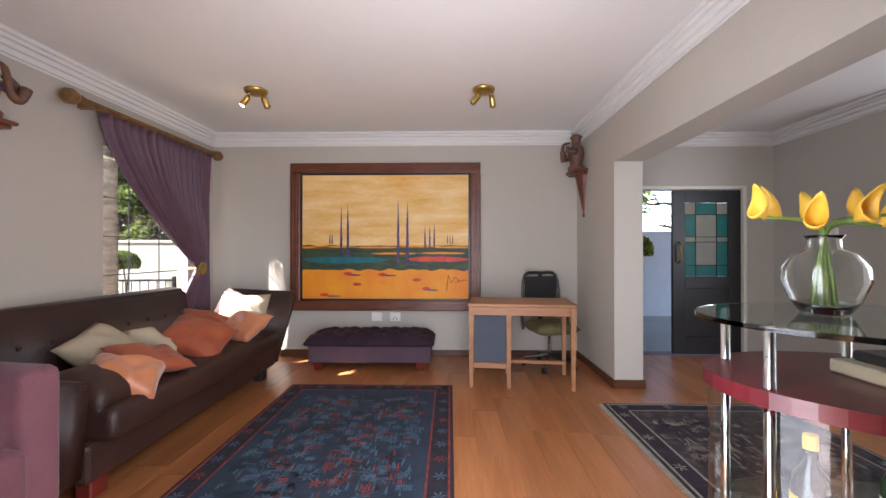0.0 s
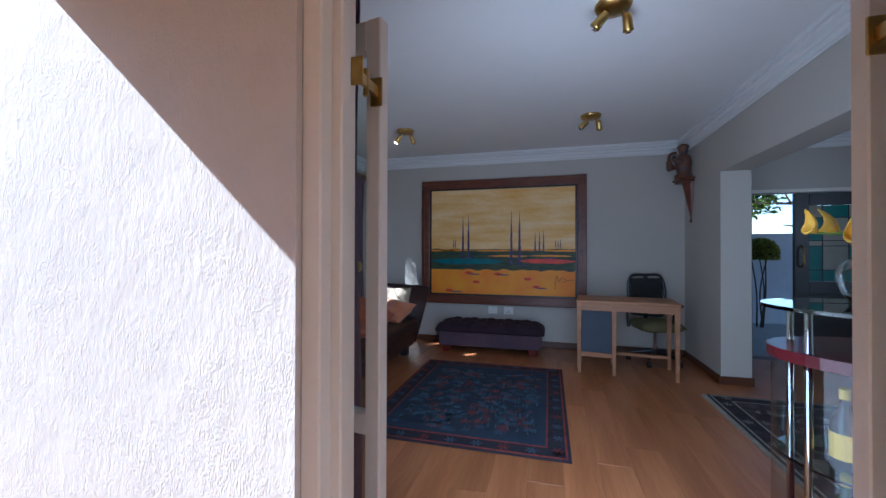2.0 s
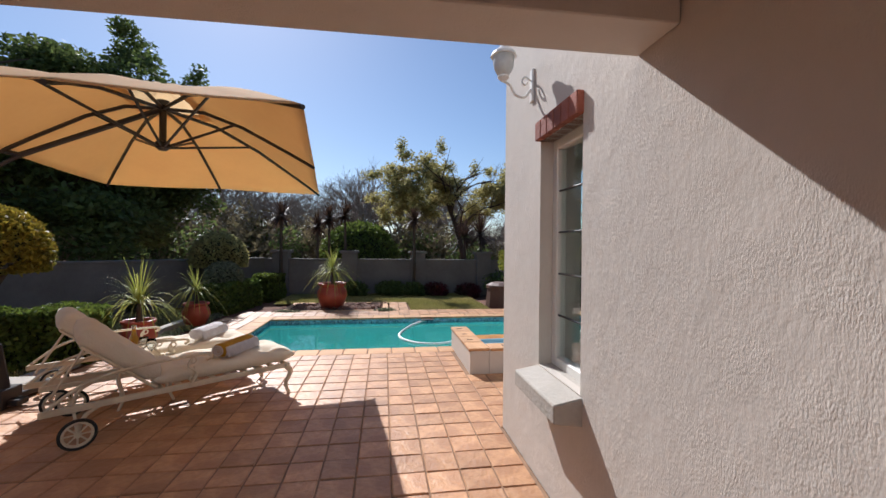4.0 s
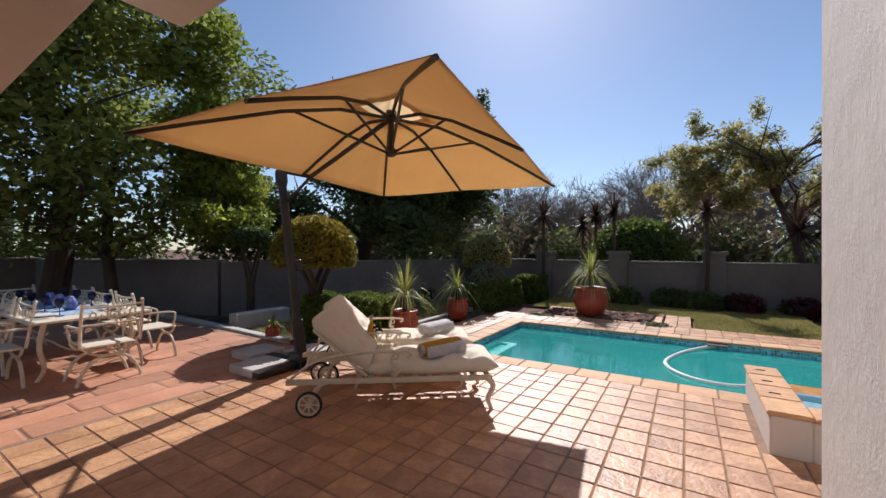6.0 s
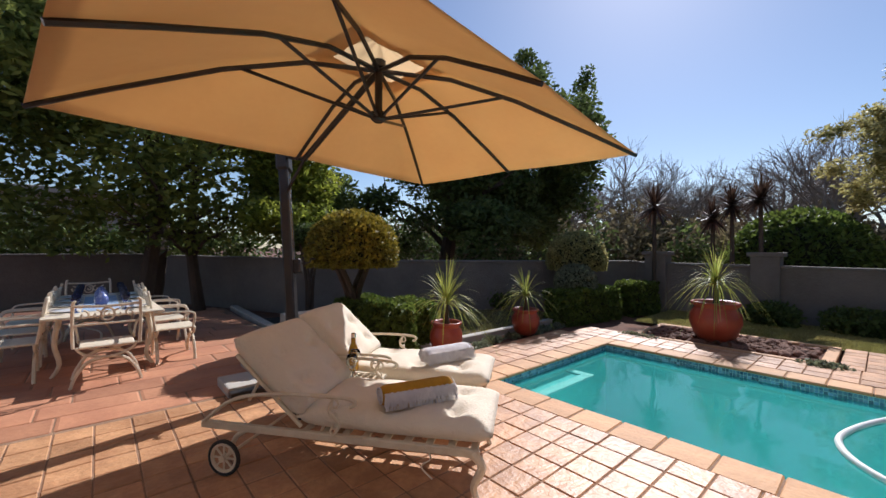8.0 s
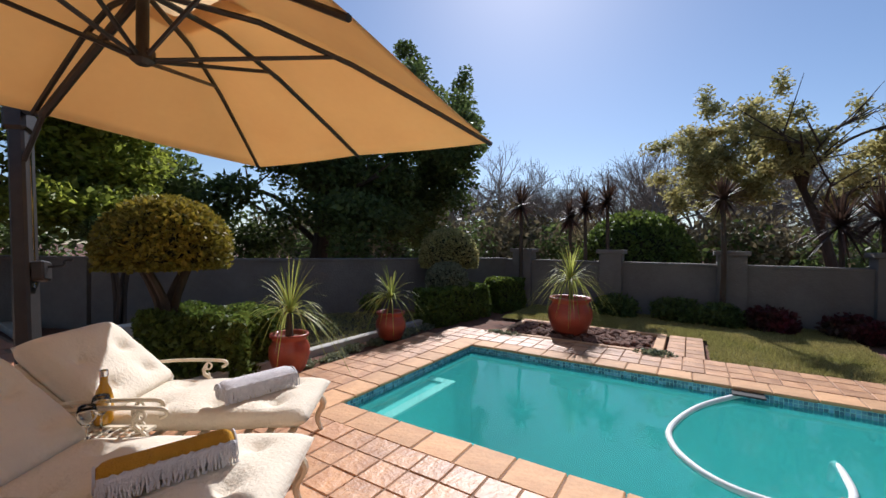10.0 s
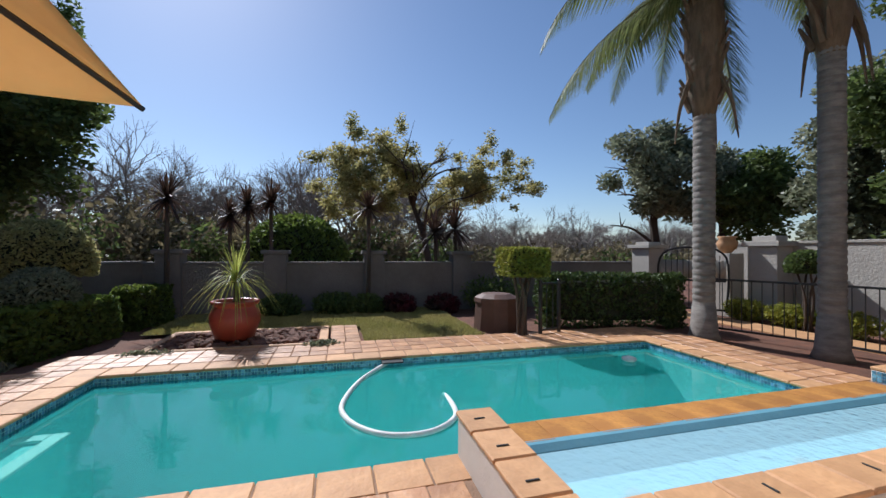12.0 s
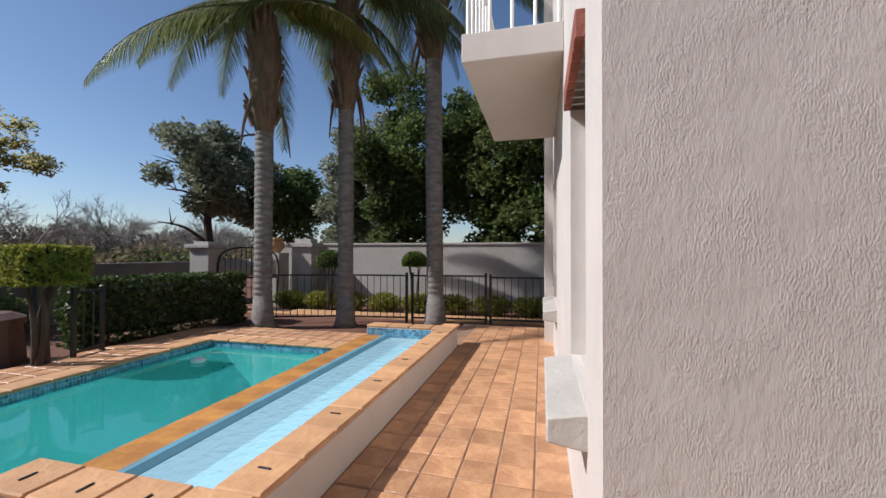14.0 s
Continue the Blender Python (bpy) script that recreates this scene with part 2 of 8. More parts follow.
def curve_pts(pts, steps=6):
    """A smooth line through pts."""
    pts = [Vector(p) for p in pts]
    out = []
    for i in range(len(pts) - 1):
        p0, p1, p2, p3 = pts[max(0, i - 1)], pts[i], pts[i + 1], pts[min(len(pts) - 1, i + 2)]
        for k in range(steps):
            t = k / steps
            out.append(0.5 * ((2 * p1) + (p2 - p0) * t + (2 * p0 - 5 * p1 + 4 * p2 - p3) * t * t + (3 * p1 - p0 - 3 * p2 + p3) * t ** 3))
    out.append(pts[-1])
    return out


def pillow(bm, sx, sy, sz, n=12, power=2.6, m=None, seed=0, rough=0.0):
    """A stuffed cushion about the origin."""
    rows = []
    for side in (1, -1):
        grid = []
        for i in range(n + 1):
            row = []
            for j in range(n + 1):
                u, v = 2 * i / n - 1, 2 * j / n - 1
                h = ((1 - abs(u) ** power) * (1 - abs(v) ** power)) ** 0.5
                pin = 1 - 0.06 * (u * u * (1 - abs(v)) + v * v * (1 - abs(u)))
                w = rough * noise.noise(Vector((u * 1.7 + seed, v * 1.7, side)))
                co = Vector((u * sx / 2 * pin, v * sy / 2 * pin, side * sz / 2 * h + w * h))
                row.append(bm.verts.new(m @ co if m else co))
            grid.append(row)
        for i in range(n):
            for j in range(n):
                f = (grid[i][j], grid[i + 1][j], grid[i + 1][j + 1], grid[i][j + 1])
                bm.faces.new(f if side == 1 else tuple(reversed(f)))
    bmesh.ops.remove_doubles(bm, verts=bm.verts, dist=0.0005)
    return bm

# ---- added area lamps that brighten the rooms ----
def room_fill_light(name, x, y, z, w, h, target, watts, color=(0.84, 0.92, 1.0)):
    lamp = bpy.data.lights.new(name, "AREA")
    lamp.shape, lamp.size, lamp.size_y, lamp.energy, lamp.color = "RECTANGLE", w, h, watts, color
    ob = new(name, lamp)
    ob.matrix_world = look((x, y, z), target)
    return ob


# ---- large structure ----
GZ = -0.03


def structure(name, bm, material, label="", smooth=False):
    return tagged(part(name, bm, material, None, label, smooth), label, kind="structure")


YS0, YS1 = 0.495, 0.745
DX0, DX1, DTOP = -0.84, 0.447, 2.05
WX0, WX1, WZ0, WZ1 = -2.53, -2.05, 0.63, 1.905
VY0, VY1, VZ0, VZ1 = 0.88, 1.60, 0.64, 1.93
LY0, LY1, LZ0, LZ1 = 3.54, 4.74, 0.62, 2.05
TOPZ = 5.0


def walled(name, along, lo, hi, a, b, z0, z1, holes, material, label):
    """A wall along x or y from lo to hi, between a and b across, with holes (from, to, sill, head)."""
    bm = bmesh.new()
    at = lo
    for h0, h1, s, t in sorted(holes) + [(hi, hi, 0, 0)]:
        spans = [(at, h0, z0, z1)] if h0 > at else []
        if h1 > h0:
            if s > z0:
                spans.append((h0, h1, z0, s))
            if t < z1:
                spans.append((h0, h1, t, z1))
        for p, q, zz0, zz1 in spans:
            if along == "x":
                box(bm, p, q, a, b, zz0, zz1)
            else:
                box(bm, a, b, p, q, zz0, zz1)
        at = h1
    return structure(name, bm, material, label)


door_hole, win_hole = (DX0, DX1, GZ, DTOP), (WX0, WX1, WZ0, WZ1)
walled("wall_south", "x", -3.19, 6.0, YS0, 0.65, GZ, TOPZ, [door_hole, win_hole], M_RENDER, "cream textured plaster outside wall of the house")
walled("wall_south_inside", "x", -3.06, 4.4, 0.65, YS1, 0, 2.56, [(DX0, DX1, 0, DTOP), win_hole], M_WALL, "greige painted inside of the lounge wall")
west = [(VY0, VY1, VZ0, VZ1), (LY0, LY1, LZ0, LZ1)]
walled("wall_west", "y", 0.65, 7.6, -3.19, -3.06, GZ, TOPZ, west, M_RENDER, "cream textured plaster outside wall with windows")
walled("wall_west_inside", "y", YS1, 5.1, -3.06, -2.93, 0, 2.56, west, M_WALL, "greige painted inside of the lounge wall")
structure("wall_north", boxes((-2.93, 1.27, 4.975, 5.1, 0, 2.56)), M_WALL, "plain greige painted lounge wall behind the painting")
structure("wall_back", boxes((-3.06, 1.27, 7.4, 7.6, GZ, TOPZ)), M_RENDER, "cream plastered rear wall of the house")
structure("ceiling", boxes((-2.93, 4.4, YS1, 5.1, 2.56, 2.7)), M_CEIL, "white painted plaster ceiling")
structure("roof_slab", boxes((-3.06, 6.0, 0.65, 7.4, TOPZ - 0.15, TOPZ - 0.01)), M_CONC, "flat grey roof slab of the house")
structure("wall_pier", boxes((1.27, 1.52, 3.97, 4.975, 0, 2.56)), M_WALL, "greige painted pier beside the hall opening")
structure("beam", boxes((1.27, 1.52, YS1, 3.97, 2.0, 2.56)), M_WALL, "greige painted beam between lounge and hall")
walled("wall_hall_north", "x", 1.27, 4.4, 5.06, 5.26, 0, 2.56, [(1.66, 3.24, 0, 1.96)], M_WALL, "greige hall wall round the front door")
structure("wall_hall_east", boxes((3.55, 3.75, 3.75, 5.06, 0, 2.56)), M_WALL, "greige painted hall wall")
structure("wall_hall_end", boxes((4.2, 4.4, YS1, 3.95, 0, 2.56), (3.75, 4.2, 3.75, 3.95, 0, 2.56)), M_WALL, "greige painted wall of the darker passage")


def cornice(name, segs):
    bm = bmesh.new()
    for x0, x1, y0, y1, nx, ny in segs:
        for d, z0, z1 in ((0.10, 2.53, 2.559), (0.075, 2.505, 2.53), (0.05, 2.47, 2.505), (0.028, 2.43, 2.47), (0.012, 2.415, 2.43)):
            if nx:
                box(bm, min(x0, x0 + nx * d), max(x0, x0 + nx * d), y0, y1, z0, z1, bevel=0.004)
            else:
                box(bm, x0, x1, min(y0, y0 + ny * d), max(y0, y0 + ny * d), z0, z1, bevel=0.004)
    return structure(name, bm, M_CEIL, "white moulded plaster cornice under the ceiling")


cornice("trim_cornice", [(-2.93, 1.27, 4.975, 4.975, 0, -1), (-2.93, -2.93, YS1, 4.97, 1, 0), (1.27, 1.27, YS1, 4.97, -1, 0), (-2.93, 1.27, YS1, YS1, 0, 1)])
cornice("trim_cornice_hall", [(1.52, 3.55, 5.06, 5.06, 0, -1), (3.55, 3.55, 3.75, 5.05, -1, 0), (1.52, 1.52, YS1, 5.05, 1, 0)])
structure("baseboard", boxes((-2.93, 1.27, 4.957, 4.975, 0, 0.075), (1.252, 1.27, 3.957, 4.957, 0, 0.075), (1.27, 1.535, 3.952, 3.97, 0, 0.075), (1.52, 1.538, 3.97, 5.06, 0, 0.075),
          (3.532, 3.55, 3.75, 5.06, 0, 0.075), (-2.93, -2.912, YS1, 4.957, 0, 0.075), bevel=0.004), M_SKIRT, "dark stained wooden skirting board")

# garden: one sheet with the pool cut out of it
PX0, PX1, PY0, PY1 = -7.84, -5.56, -2.41, 3.97
WATER = -0.125


def sheet(name, rects, z, material, label):
    bm = bmesh.new()
    for x0, x1, y0, y1 in rects:
        bm.faces.new([bm.verts.new(p) for p in ((x0, y0, z), (x1, y0, z), (x1, y1, z), (x0, y1, z))])
    return structure(name, bm, material, label)


sheet("ground", [(-600, PX0 - 0.15, -600, 600), (PX1 + 0.15, 600, -600, 600), (PX0 - 0.15, PX1 + 0.15, -600, PY0 - 0.15), (PX0 - 0.15, PX1 + 0.15, PY1 + 0.15, 600)], -0.10, M_SOIL, "bare reddish soil ground running to the horizon")
structure("paving_bed", boxes((PX1 + 0.02, -4.62, PY0 - 0.72, 0.6, -0.5, GZ - 0.004), (-4.62, -3.19, -9.0, 6.0, -0.5, GZ - 0.004), (-3.19, 5.0, -9.0, YS0, -0.5, GZ - 0.004),
          (PX0 - 0.8, PX1 + 0.02, PY1 + 0.01, 4.75, -0.5, GZ - 0.004), (PX0 - 0.8, PX0 - 0.01, PY0 - 0.72, PY1 + 0.01, -0.5, GZ - 0.006), (PX0 - 0.01, PX1 + 0.02, PY0 - 0.72, PY0 - 0.01, -0.5, GZ - 0.004),
          (PX1 + 0.02, -4.62, 4.2, 4.9, -0.5, GZ - 0.006)), M_GROUT, "dark sanded joints between the terracotta paving tiles")
pool = structure("pool", boxes((PX0 - 0.1, PX1 + 0.1, PY0 - 0.1, PY1 + 0.1, -1.75, -1.6), (PX0 - 0.1, PX0, PY0 - 0.1, PY1 + 0.1, -1.6, -0.06), (PX1, PX1 + 0.1, PY0 - 0.1, PY1 + 0.1, -1.6, -0.06),
                 (PX0, PX1, PY0 - 0.1, PY0, -1.6, -0.06), (PX0, PX1, PY1, PY1 + 0.1, -1.6, -0.06),
                 (-6.92, PX1, PY0, PY0 + 0.30, -1.6, -0.22), (-6.72, PX1, PY0 + 0.30, PY0 + 0.74, -1.6, -0.68)), M_POOLSHELL, "turquoise plastered pool shell with entry steps")


def water_material(name, tint, absorb, bump, scale, murk=0.45):
    m = bpy.data.materials.new(name)
    m.use_nodes = True
    n, l = m.node_tree.nodes, m.node_tree.links
    tr, gl, fr, mx = n.new("ShaderNodeBsdfTransparent"), n.new("ShaderNodeBsdfGlossy"), n.new("ShaderNodeFresnel"), n.new("ShaderNodeMixShader")
    df, m2 = n.new("ShaderNodeBsdfDiffuse"), n.new("ShaderNodeMixShader")
    tr.inputs[0].default_value, df.inputs[0].default_value = (*tint, 1), (*absorb, 1)
    gl.inputs["Roughness"].default_value = 0.02
    fr.inputs[0].default_value = 1.33
    co, n1, bp = n.new("ShaderNodeTexCoord"), n.new("ShaderNodeTexNoise"), n.new("ShaderNodeBump")
    n1.inputs["Scale"].default_value, n1.inputs["Detail"].default_value = scale, 3
    l.new(co.outputs["Object"], n1.inputs[0])
    bp.inputs["Strength"].default_value, bp.inputs["Distance"].default_value = bump, 0.02
    l.new(n1.outputs[0], bp.inputs["Height"])
    l.new(bp.outputs[0], gl.inputs["Normal"])
    l.new(bp.outputs[0], fr.inputs["Normal"])
    m2.inputs[0].default_value = murk
    l.new(tr.outputs[0], m2.inputs[1])
    l.new(df.outputs[0], m2.inputs[2])
    l.new(fr.outputs[0], mx.inputs[0])
    l.new(m2.outputs[0], mx.inputs[1])
    l.new(gl.outputs[0], mx.inputs[2])
    l.new(mx.outputs[0], n["Material Output"].inputs[0])
    return m


M_WATER = water_material("pool_water", (0.38, 0.87, 0.83), (0.05, 0.33, 0.325), 0.16, 3.0)
M_SPAWATER = water_material("spa_water", (0.82, 0.96, 0.98), (0.42, 0.66, 0.74), 0.8, 16.0, 0.66)
w = sheet("water", [(PX0, PX1, PY0, PY1)], WATER, M_WATER, "still turquoise pool water reflecting trees")
w.visible_shadow = False

# waterline mosaic of the pool: small blue tiles
bm = bmesh.new()
random.seed(3)


def mosaic(bm, p0, p1, z0, z1, normal, size=0.032):
    """Rows of small square tiles from p0 to p1."""
    d = Vector((p1[0] - p0[0], p1[1] - p0[1], 0))
    n = int(d.length / size)
    rows = int(round((z1 - z0) / size))
    d.normalize()
    for i in range(n):
        for j in range(rows):
            a = Vector((p0[0], p0[1], 0)) + d * (i * size) + Vector((normal[0], normal[1], 0)) * 0.004
            z = z0 + j * (z1 - z0) / rows
            b = a + d * (size * 0.9)
            zz = z + (z1 - z0) / rows * 0.9
            bm.faces.new([bm.verts.new(p) for p in ((a.x, a.y, z), (b.x, b.y, z), (b.x, b.y, zz), (a.x, a.y, zz))])


mosaic(bm, (PX0, PY0), (PX0, PY1), -0.16, -0.06, (1, 0))
mosaic(bm, (PX1, PY0), (PX1, PY1), -0.16, -0.06, (-1, 0))
mosaic(bm, (PX0, PY0), (PX1, PY0), -0.16, -0.06, (0, 1))
mosaic(bm, (PX0, PY1), (PX1, PY1), -0.16, -0.06, (0, -1))
mz = part("mosaic", bm, M_MOSAIC, pool, "dark blue mosaic tiles at the waterline")
mz["kind"] = "stuff"
part("step_nosing", boxes((-6.93, PX1, PY0 + 0.20, PY0 + 0.31, -0.219, -0.195), (-6.93, -6.82, PY0, PY0 + 0.20, -0.219, -0.195), bevel=0.006), M_WHITE, pool, "pale worn edge of the entry step")

# boundary walls with capped pillars
def pillar(parent, x, y, top, w=0.42, d=0.36, material=None, turn=0):
    bm = boxes((-d / 2, d / 2, -w / 2, w / 2, -0.2, top - 0.08), bevel=0.006)
    box(bm, -d / 2 - 0.04, d / 2 + 0.04, -w / 2 - 0.05, w / 2 + 0.05, top - 0.08, top, bevel=0.008)
    bmesh.ops.transform(bm, matrix=pose(x, y, 0, 0, 0, turn), verts=bm.verts)
    return part("pillar", bm, material or M_SHADEDWALL, parent, "plastered pillar with a flat capping")


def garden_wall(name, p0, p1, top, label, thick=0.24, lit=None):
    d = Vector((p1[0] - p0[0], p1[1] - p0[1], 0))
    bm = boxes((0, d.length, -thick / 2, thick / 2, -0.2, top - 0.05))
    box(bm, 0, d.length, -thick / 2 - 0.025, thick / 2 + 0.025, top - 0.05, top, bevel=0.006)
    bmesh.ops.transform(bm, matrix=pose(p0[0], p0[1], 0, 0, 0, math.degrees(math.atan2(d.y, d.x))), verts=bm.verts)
    return structure(name, bm, lit or M_SHADEDWALL, label)


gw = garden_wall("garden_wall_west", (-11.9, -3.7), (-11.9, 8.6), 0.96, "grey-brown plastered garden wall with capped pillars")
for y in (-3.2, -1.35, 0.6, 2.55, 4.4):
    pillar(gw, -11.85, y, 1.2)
gs = garden_wall("garden_wall_south", (-11.9, -3.7), (-5.6, -7.9), 0.98, "grey-brown plastered garden wall, deep shade put into its colour")
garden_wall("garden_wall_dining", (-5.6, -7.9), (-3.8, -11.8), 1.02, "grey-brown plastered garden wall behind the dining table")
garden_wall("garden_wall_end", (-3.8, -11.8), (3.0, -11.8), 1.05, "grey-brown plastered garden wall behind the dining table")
# Paler plaster; on the north wall its colour also stands for sunlight.
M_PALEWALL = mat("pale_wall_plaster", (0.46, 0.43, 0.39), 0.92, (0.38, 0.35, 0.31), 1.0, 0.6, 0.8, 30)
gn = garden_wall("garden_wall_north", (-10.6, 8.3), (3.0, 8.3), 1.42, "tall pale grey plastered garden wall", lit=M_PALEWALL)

# veranda in front of the french door
bm = boxes((-1.67, -1.46, -4.05, YS0, 1.975, 2.36), bevel=0.004)
bmesh.ops.transform(bm, matrix=pose(-1.67, YS0, 0, 0, 0, -1.1) @ pose(1.67, -YS0, 0), verts=bm.verts)
box(bm, -1.46, 4.0, -4.1, -3.86, 1.975, 2.36, bevel=0.004)
structure("veranda_beam", bm, M_RENDER, "cream plastered veranda beam")
structure("veranda_ceiling", boxes((-1.68, 4.0, -4.1, YS0, 2.361, 2.52)), M_RENDER, "cream painted veranda soffit")
structure("veranda_column", boxes((-1.77, -1.45, -4.12, -3.8, GZ, 1.974), (-1.77, -1.671, -4.12, -3.9, 1.974, 3.5), bevel=0.012), M_RENDER, "cream plastered square veranda column")
structure("veranda_ledge", boxes((-2.33, -1.68, -2.27, -1.2, 2.45, 2.62), bevel=0.006), M_RENDER, "cream plastered ledge over the veranda beam")
bal = structure("balcony", boxes((-3.9, -3.19, 2.19, 4.23, 2.55, 2.76), bevel=0.006), M_RENDER, "cream plastered balcony slab with white rail")
for p in [(-3.86, 2.23 + 0.196 * k) for k in range(11)] + [(-3.86 + 0.16 * k, 2.23) for k in range(1, 5)]:
    part("baluster", tube(bmesh.new(), [(p[0], p[1], 2.755), (p[0], p[1], 3.6)], 0.014, 6), M_WHITE, bal)
part("handrail", boxes((-3.885, -3.835, 2.2, 4.22, 3.6, 3.64), (-3.835, -3.19, 2.2, 2.25, 3.6, 3.64), bevel=0.005), M_WHITE, bal, "white painted handrail")
structure("rear_return", boxes((-3.30, -3.19, 4.9, 5.2, GZ, TOPZ), bevel=0.004), M_RENDER, "cream plastered pilaster on the house wall")

# Added lamp just inside the french door, in for the sky's light.
room_fill_light("door_daylight", -0.14, 1.2, 1.0, 1.1, 1.9, (-0.14, 3, 0.9), 8)
# Added fill lamp before the solid passage wall, which has no opening.
room_fill_light("passage_fill", 4.15, 2.2, 1.4, 1.6, 1.6, (1, 2.4, 1.2), 6)

# ---- windows and doors ----
def window(name, x, y, z0, z1, w, turn, bars, label, rows=5):
    """A casement: frame, pane and black glazing bars. Local x along the wall, y outwards."""
    ob = thing(name, x, y, 0, turn, label, "window", kind="structure")
    f = 0.055
    part("window_frame", boxes((-w / 2, -w / 2 + f, -0.03, 0.03, z0, z1), (w / 2 - f, w / 2, -0.03, 0.03, z0, z1), (-w / 2 + f, w / 2 - f, -0.03, 0.03, z0, z0 + f), (-w / 2 + f, w / 2 - f, -0.03, 0.03, z1 - f, z1),
         bevel=0.006), M_WHITE, ob, "white painted wooden frame")
    p = part("pane", boxes((-w / 2 + f, w / 2 - f, -0.004, 0.004, z0 + f, z1 - f)), M_GLASS, ob, "clear glass pane")
    p.visible_shadow = False
    for k in range(1, rows):
        z = z0 + f + (z1 - z0 - 2 * f) * k / rows
        part("glazing_bar", tube(bmesh.new(), [(-w / 2 + f, 0.012, z), (w / 2 - f, 0.012, z)], 0.006, 6), M_BLACK, ob)
    for k in range(1, bars):
        x = -w / 2 + f + (w - 2 * f) * k / bars
        part("glazing_bar", tube(bmesh.new(), [(x, 0.012, z0 + f), (x, 0.012, z1 - f)], 0.006, 6), M_BLACK, ob)
    return ob


def brick_lintel(name, x, y, z, w, turn, n):
    ob = thing(name, x, y, z, turn, "red face-brick soldier lintel over the window", "lintel", kind="structure")
    me = bpy.data.meshes.new("brick")
    bm = boxes((-w / n / 2 + 0.004, w / n / 2 - 0.004, -0.05, 0.06, 0, 0.105), bevel=0.004)
    bm.to_mesh(me)
    bm.free()
    me.materials.append(M_BRICK)
    for k in range(n):
        b = new("brick", me)
        b.parent = ob
        b.location = (-w / 2 + w / n * (k + 0.5), 0, 0)
    return ob


def concrete_sill(name, x, y, z, w, turn):
    bm = bmesh.new()
    prof = [(-0.10, 0.0), (0.135, -0.045), (0.135, -0.13), (0.0, -0.15), (-0.10, -0.15)]
    a = [bm.verts.new((-w / 2, py, pz)) for py, pz in prof]
    b = [bm.verts.new((w / 2, py, pz)) for py, pz in prof]
    for k in range(5):
        bm.faces.new((a[k], a[(k + 1) % 5], b[(k + 1) % 5], b[k]))
    bm.faces.new(a)
    bm.faces.new(list(reversed(b)))
    bmesh.ops.recalc_face_normals(bm, faces=bm.faces)
    bmesh.ops.bevel(bm, geom=list(bm.edges), offset=0.006, segments=1, affect="EDGES")
    ob = structure(name, bm, M_CONC, "sloping grey-painted concrete window sill")
    ob.matrix_basis = pose(x, y, z, 0, 0, turn)
    return ob


cx = (WX0 + WX1) / 2
window("window_1", cx, 0.60, WZ0, WZ1, WX1 - WX0, 180, 1, "narrow white casement with black glazing bars")
brick_lintel("window_lintel_1", cx, 0.52, WZ1, WX1 - WX0 + 0.02, 180, 6)
concrete_sill("window_sill_1", cx, 0.495, WZ0 + 0.01, WX1 - WX0 + 0.04, 180)
cy = (VY0 + VY1) / 2
window("window_2", -3.085, cy, VZ0, VZ1, VY1 - VY0, 90, 2, "white casement window with black glazing bars")
brick_lintel("window_lintel_2", -3.165, cy, VZ1, VY1 - VY0 + 0.02, 90, 8)
concrete_sill("window_sill_2", -3.19, cy, VZ0 + 0.01, VY1 - VY0 + 0.1, 90)
ly = (LY0 + LY1) / 2
window("window_3", -3.06, ly, LZ0, LZ1, LY1 - LY0, 90, 3, "wide white casement window behind the curtain", 4)
concrete_sill("window_sill_3", -3.19, ly, LZ0 + 0.01, LY1 - LY0 + 0.1, 90)

# french door frame with stepped mouldings
bm = bmesh.new()
for x, s in ((DX0, 1), (DX1, -1)):
    for d, y0, y1 in ((0.05, 0.515, 0.565), (0.075, 0.565, 0.605), (0.03, 0.605, 0.66), (0.012, 0.66, 0.752)):
        box(bm, min(x, x + s * d), max(x, x + s * d), y0, y1, GZ, DTOP - 0.06, bevel=0.004)
for d, y0, y1 in ((0.05, 0.515, 0.565), (0.075, 0.565, 0.605), (0.03, 0.605, 0.66), (0.012, 0.66, 0.752)):
    box(bm, DX0, DX1, y0, y1, DTOP - d, DTOP, bevel=0.004)
structure("door_frame_1", bm, M_CREAM, "cream painted moulded french door frame")
structure("door_threshold", boxes((DX0 + 0.05, DX1 - 0.05, 0.5, 0.75, GZ - 0.05, 0.004), bevel=0.004), M_TILE, "terracotta door threshold")


def french_leaf(name, x, y, turn, label):
    ob = thing(name, x, y, 0.02, turn, label, "door", "french door leaves", kind="structure")
    w, h, f = 0.56, 1.965, 0.055
    part("stile", boxes((0, f, -0.024, 0.024, 0, h), bevel=0.004), M_WHITE, ob)
    part("stile", boxes((w - f, w, -0.024, 0.024, 0, h), bevel=0.004), M_WHITE, ob)
    part("rail", boxes((f, w - f, -0.022, 0.022, 0, 0.2), bevel=0.004), M_WHITE, ob)
    part("rail", boxes((f, w - f, -0.022, 0.022, h - 0.1, h), bevel=0.004), M_WHITE, ob)
    part("rail", boxes((f, w - f, -0.022, 0.022, 0.62, 0.69), bevel=0.004), M_WHITE, ob)
    for z0, z1 in ((0.2, 0.62), (0.69, h - 0.1)):
        p = part("pane", boxes((f, w - f, -0.003, 0.003, z0, z1)), M_GLASS, ob)
        p.visible_shadow = False
    return ob


